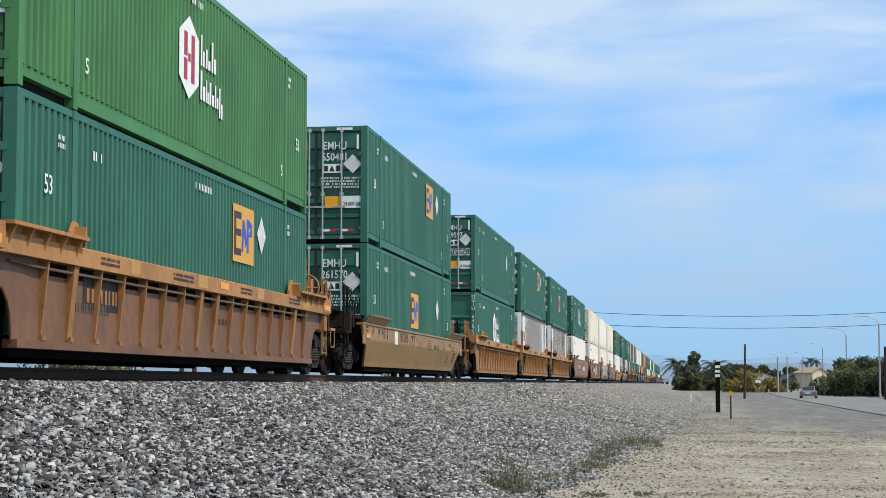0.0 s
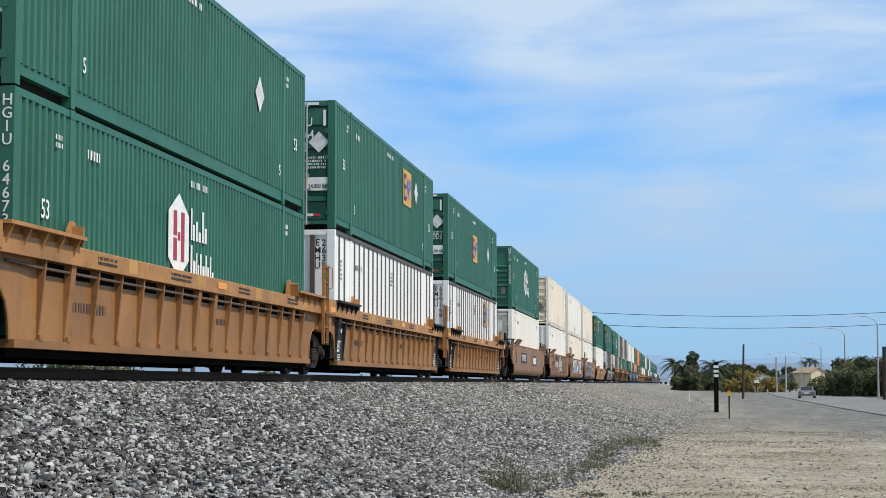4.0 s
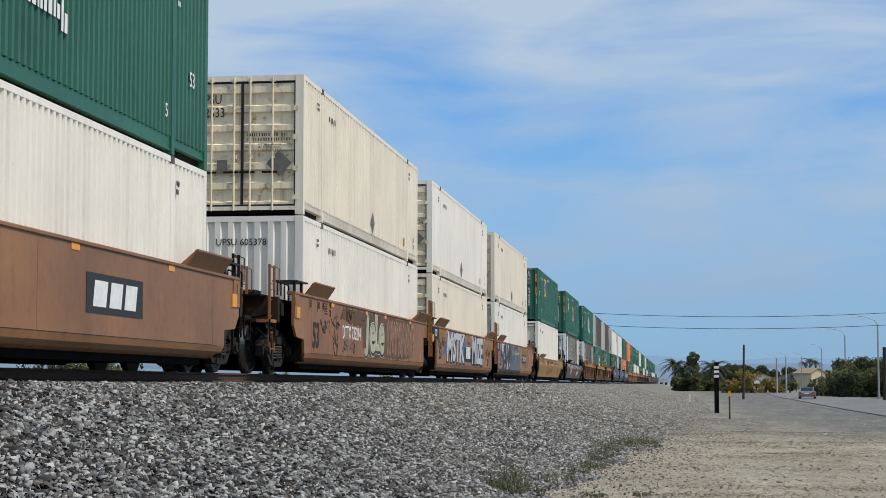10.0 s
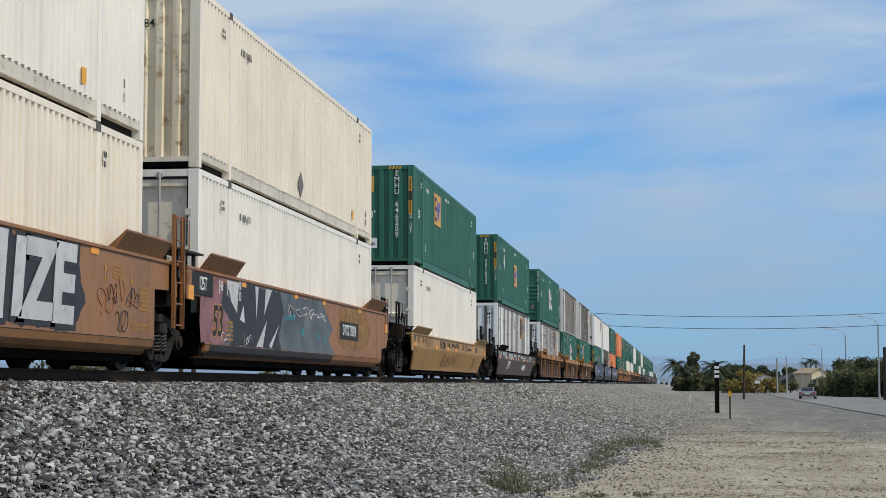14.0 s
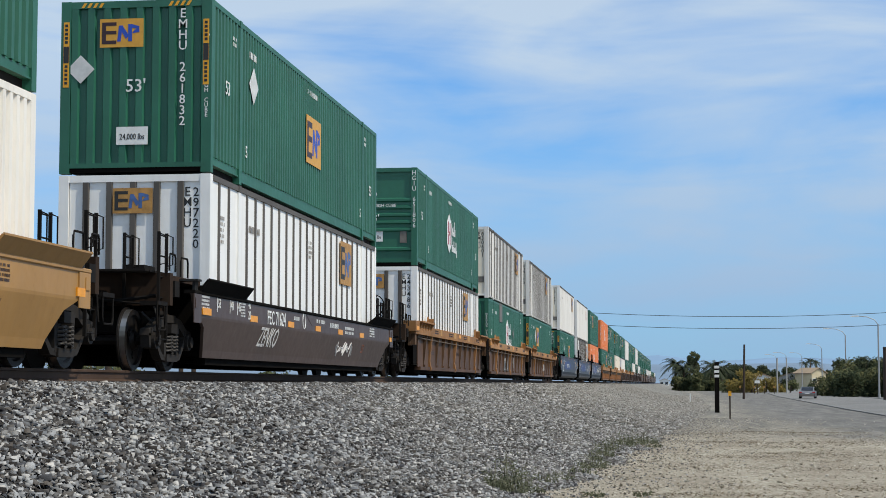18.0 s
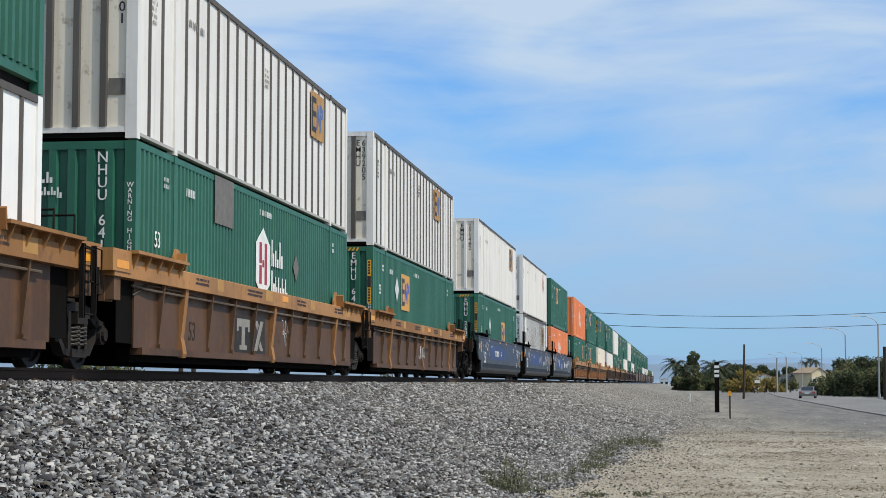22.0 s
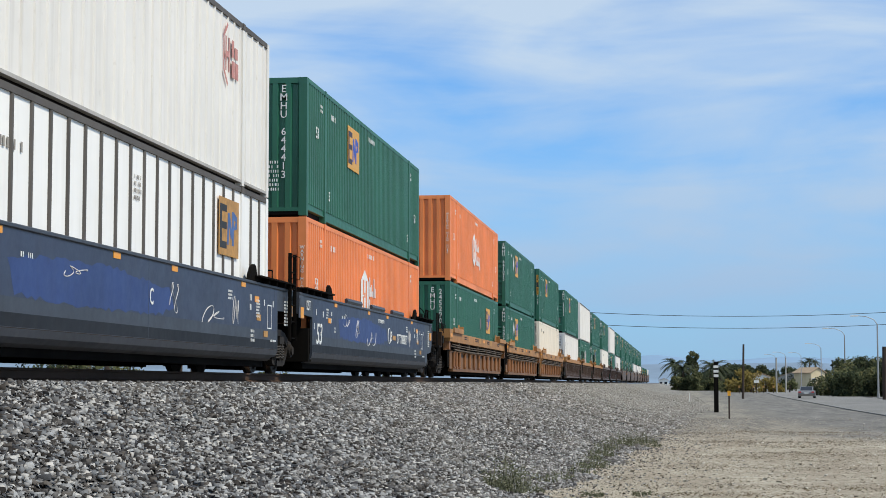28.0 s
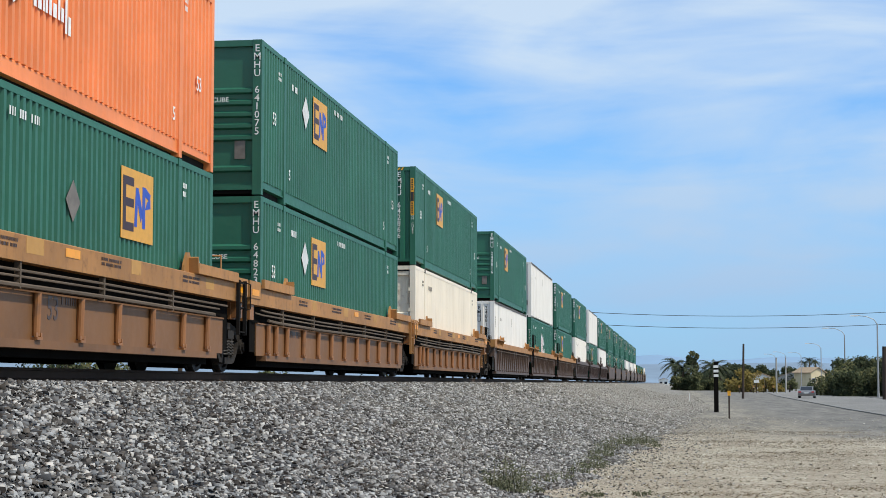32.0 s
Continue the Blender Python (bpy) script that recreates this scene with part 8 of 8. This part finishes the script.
# ---- trees, palms and shrubs ----
def crown(bm, rnd, blobs, leaf, count):
    for cx, cy, cz, r in blobs:
        for _ in range(int(count * r * r)):
            d = Vector((rnd.gauss(0, 1), rnd.gauss(0, 1), rnd.gauss(0, 0.8))).normalized()
            p = Vector((cx, cy, cz)) + d * r * rnd.uniform(0.55, 1.08)
            a = Vector((rnd.uniform(-1, 1), rnd.uniform(-1, 1), rnd.uniform(-1, 1))).normalized() * leaf * rnd.uniform(0.5, 1.2)
            b = a.orthogonal().normalized() * leaf * rnd.uniform(0.35, 0.7)
            bm.faces.new([bm.verts.new(p + o) for o in (-a, b, a, -b)])


def tree(x, y, h, r, seed, material, label, name="tree", blobs=9, leaf=0.22, low=0.25):
    rnd = random.Random(seed)
    t = tagged(new(name), label, "shrub" if name == "shrub" else "tree")
    t.location = (x, y, 0)
    bl = []
    for k in range(blobs):
        a, q = rnd.uniform(0, 6.28), math.sqrt(rnd.uniform(0, 1)) * r * 0.7
        z = h * rnd.uniform(low + 0.1, 0.82)
        bl.append((q * math.cos(a), q * math.sin(a), z, r * rnd.uniform(0.28, 0.48) * (1.2 - 0.5 * z / h)))

    def wood(bm):
        rod(bm, (0, 0, -0.2), (0.05, 0, h * 0.45), r * 0.07 + 0.06, 8, r * 0.04 + 0.04)
        for cx, cy, cz, q in bl:
            rod(bm, (0.04, 0, h * 0.2 + rnd.uniform(0, h * 0.2)), (cx, cy, cz), r * 0.025 + 0.03, 5, 0.02)
    part("trunk", mesh("trunk%d" % seed, wood, BARK), t)
    part("crown", mesh("crown%d" % seed, lambda bm: crown(bm, rnd, bl, leaf, 200), material), t)


def palm(x, y, h, seed, spread=2.4, fronds=30):
    rnd = random.Random(seed)
    p = tagged(new("palm_tree"), "palm tree with a shaggy drooping crown of fronds", "palm tree")
    p.location = (x, y, 0)
    part("trunk", mesh("palmtrunk%d" % seed, lambda bm: rod(bm, (0, 0, -0.2), (0.1, 0, h - 0.4), 0.28, 10, 0.2), BARK), p)

    def leaves(bm):
        for k in range(fronds):
            a = k * 2.4 + rnd.uniform(-0.2, 0.2)
            up = rnd.uniform(-0.35, 1.1)
            ln = spread * rnd.uniform(0.8, 1.15)
            pts = [Vector((math.cos(a) * ln * s, math.sin(a) * ln * s, h - 0.4 + up * ln * s - 0.75 * ln * s * s)) for s in (0.05, 0.25, 0.45, 0.65, 0.85, 1.0)]
            side = Vector((-math.sin(a), math.cos(a), 0))
            for i, (q, s) in enumerate(zip(pts, pts[1:])):
                for f in (0.0, 0.33, 0.66):
                    c = q.lerp(s, f)
                    w = ln * 0.2 * (1.05 - i / 6)
                    for sg in (-1, 1):
                        e = c + side * sg * w + Vector((0, 0, -w * 0.5)) + (s - q) * 0.5
                        bm.faces.new([bm.verts.new(o) for o in (c, c + (s - q) * 0.28, e)])
    part("crown", mesh("palmcrown%d" % seed, leaves, PALM), p)


for i, (b, d, h, r) in enumerate(((5.05, 238, 5.2, 3.2), (5.45, 244, 5.7, 3.2), (5.9, 240, 5.6, 3.4), (6.3, 246, 5.5, 3.4), (6.75, 238, 5.3, 3.4), (7.3, 240, 5.8, 3.8), (5.6, 255, 5.4, 3.6), (6.6, 258, 5.4, 3.8), (5.15, 232, 3.2, 2.2), (6.1, 226, 3.8, 2.8), (6.9, 222, 4.0, 3.0), (5.5, 224, 3.0, 2.4), (6.5, 224, 3.2, 2.6))):
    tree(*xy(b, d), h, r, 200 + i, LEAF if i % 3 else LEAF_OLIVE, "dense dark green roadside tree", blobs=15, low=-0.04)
for i in range(5):
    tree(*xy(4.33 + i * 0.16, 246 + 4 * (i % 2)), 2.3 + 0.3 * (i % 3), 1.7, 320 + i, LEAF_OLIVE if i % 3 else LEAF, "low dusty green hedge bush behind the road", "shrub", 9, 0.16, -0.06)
for i, (b, d, h, r) in enumerate(((0.48, 420, 11.2, 1.7), (0.34, 424, 9.0, 1.9), (0.62, 416, 6.6, 1.8), (0.16, 430, 5.0, 2.0), (0.95, 440, 4.6, 2.2), (0.72, 426, 5.0, 1.8), (1.3, 444, 4.4, 2.2), (0.0, 408, 3.4, 1.8), (0.24, 405, 3.8, 1.8), (0.60, 402, 5.2, 1.5), (1.2, 404, 3.4, 1.7), (0.9, 406, 3.0, 1.6))):
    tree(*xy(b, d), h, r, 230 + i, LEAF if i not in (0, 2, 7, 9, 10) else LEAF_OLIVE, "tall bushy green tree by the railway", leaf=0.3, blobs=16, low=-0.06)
for i, (b, d, h) in enumerate(((-0.1, 420, 6.6), (0.16, 415, 5.4), (1.12, 410, 6.0), (1.35, 414, 5.2), (1.0, 422, 4.8))):
    palm(*xy(b, d), h, 240 + i, 3.5, 44)
for i, (b, d, h) in enumerate(((4.12, 570, 9.4), (4.3, 575, 9.0), (3.98, 580, 8.6))):
    palm(*xy(b, d), h, 250 + i, 2.4, 26)
for i, (b, d, h, r) in enumerate(((1.75, 330, 3.4, 2.0), (2.0, 326, 4.4, 2.4), (2.3, 328, 4.2, 2.3), (2.75, 335, 2.8, 1.8), (3.1, 335, 3.0, 1.8), (1.55, 332, 2.6, 1.5), (3.5, 330, 2.6, 1.6), (2.9, 338, 2.2, 1.6))):
    tree(*xy(b, d), h, r, 260 + i, LEAF_GOLD if i not in (5, 6) else LEAF_OLIVE, "rounded golden-yellow shrub at the end of the dirt lot", "shrub", 10, 0.22, -0.05)
for i, (b, d, h, r) in enumerate(((1.9, 520, 7.5, 5.0), (2.35, 530, 7.0, 5.0), (2.7, 540, 6.5, 5.0), (3.4, 560, 7.0, 5.0), (1.55, 560, 6.0, 5.0), (3.3, 640, 6.0, 4.0), (4.75, 640, 7.0, 4.0))):
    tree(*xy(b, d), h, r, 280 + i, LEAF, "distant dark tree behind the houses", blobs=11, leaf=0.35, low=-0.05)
# growth on the far side of the line, glimpsed under the cars
for i, (x, y, h, r) in enumerate(((-31, 84, 3.2, 2.2), (-36, 92, 3.0, 2.4), (-33.5, 100, 2.8, 2.0), (-27, 118, 2.9, 2.0), (-48, 96, 3.2, 2.4), (-24, 140, 2.8, 1.6))):
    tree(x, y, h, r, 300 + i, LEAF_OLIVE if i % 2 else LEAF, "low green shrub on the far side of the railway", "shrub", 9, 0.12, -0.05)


for i in range(15):
    a = -20.6 + i * 0.165
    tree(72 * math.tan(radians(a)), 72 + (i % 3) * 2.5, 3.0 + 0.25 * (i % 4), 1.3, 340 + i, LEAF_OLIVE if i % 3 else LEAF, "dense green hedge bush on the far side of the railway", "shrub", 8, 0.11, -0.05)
for a in (-18.26, -15.95, -15.55):
    fp = tagged(new("fence_post"), "dark wooden fence post on the far side of the railway", "post", "posts on the far side")
    fp.location = (64 * math.tan(radians(a)), 64, 0)
    part("post_shaft", mesh("farpost", lambda bm: rod(bm, (0, 0, -0.1), (0, 0, 3.2), 0.1, 8, 0.085), WOOD), fp)
    part("post_cap", mesh("farcap", lambda bm: rod(bm, (0, 0, 3.2), (0, 0, 3.26), 0.11, 8), WOOD), fp)


# ---- houses and hills ----
def house(x, y, w, d, h, roof, turn, wallm, label):
    o = tagged(new("house"), label, "house")
    o.matrix_basis = pose(x, y, 0, 0, 0, turn)
    part("wall", mesh("hwall%.1f%.1f" % (w, h), lambda bm: prism(bm, [(-w / 2, 0), (w / 2, 0), (w / 2, h), (0, h + roof * 0.96), (-w / 2, h)], 1, -d / 2, d / 2), wallm), o)
    for s in (-1, 1):
        part("roof", mesh("hroof%.1f%.1f%d" % (w, h, s), lambda bm: prism(bm, [(s * (w / 2 + 0.5), h - roof * 0.08), (0, h + roof), (0, h + roof + 0.16), (s * (w / 2 + 0.5), h + 0.1)], 1, -d / 2 - 0.4, d / 2 + 0.4), ROOF), o, "tan sloping roof")
    for x0 in (-w * 0.3, w * 0.22):
        win = part("window", mesh("hwin", lambda bm: quadbox(bm, -0.6, 0.6, -0.03, 0.05, 0, 1.1), GLASS), o, "dark window", Matrix.Translation((x0, -d / 2 - 0.02, h * 0.42)))
        part("frame", mesh("hframe", lambda bm: [quadbox(bm, *q) for q in ((-0.7, -0.6, -0.06, 0.05, -0.1, 1.2), (0.6, 0.7, -0.06, 0.05, -0.1, 1.2), (-0.6, 0.6, -0.06, 0.05, 1.1, 1.2), (-0.6, 0.6, -0.06, 0.05, -0.1, 0.0))], MARK), win)
    return o


house(*xy(4.12, 520), 4.7, 9, 4.6, 1.5, 28, STUCCO, "cream stucco house with a low tan roof")
house(*xy(3.72, 560), 9.0, 9, 3.6, 1.5, -20, CONCRETE, "pale grey outbuilding with a low roof")
house(*xy(2.55, 420), 6.0, 7, 2.6, 1.2, 10, MARK, "small white building behind the shrubs")
house(*xy(-0.45, 800), 4.0, 5, 3.0, 0.8, 0, MARK, "small white building far down the line")


def ridge(name, y, z0, amp, seed, material, label, x0, x1):
    def build(bm):
        n = 120
        lo, hi = [], []
        for k in range(n + 1):
            x = x0 + (x1 - x0) * k / n
            q = z0 + amp * (noise.noise((x * 0.0016, seed, 0)) + 0.5 * noise.noise((x * 0.005, seed, 1)) + 0.2 * noise.noise((x * 0.016, seed, 2)))
            lo.append(bm.verts.new((x, y - 500, -5)))
            hi.append((bm.verts.new((x, y, max(2, q))), bm.verts.new((x, y + 600, -5))))
        for k in range(n):
            bm.faces.new((lo[k], lo[k + 1], hi[k + 1][0], hi[k][0]))
            bm.faces.new((hi[k][0], hi[k + 1][0], hi[k + 1][1], hi[k][1]))
    tagged(new(name, mesh(name, build, material, True)), label, "hills", kind="structure")


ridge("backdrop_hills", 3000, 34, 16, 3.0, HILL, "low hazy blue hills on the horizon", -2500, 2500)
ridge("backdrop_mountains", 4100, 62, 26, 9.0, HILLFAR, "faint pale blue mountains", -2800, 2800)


# ---- what moves ----
def motions():
    for thing, u, level in MOVERS:
        walk(thing, [(2 * i, pose(TRACK, u - s, RAIL + level)) for i, s in enumerate(RUN)])
    times = [f / FPS for f in range(0, 961)]
    way = np.interp(times, [2 * i for i in range(len(RUN))], RUN)
    for wheel, q in WHEELS:
        walk(wheel, [(t, pose(0, q, WHEEL_R, math.degrees(s / WHEEL_R) % 360)) for t, s in zip(times, way)])


motions()
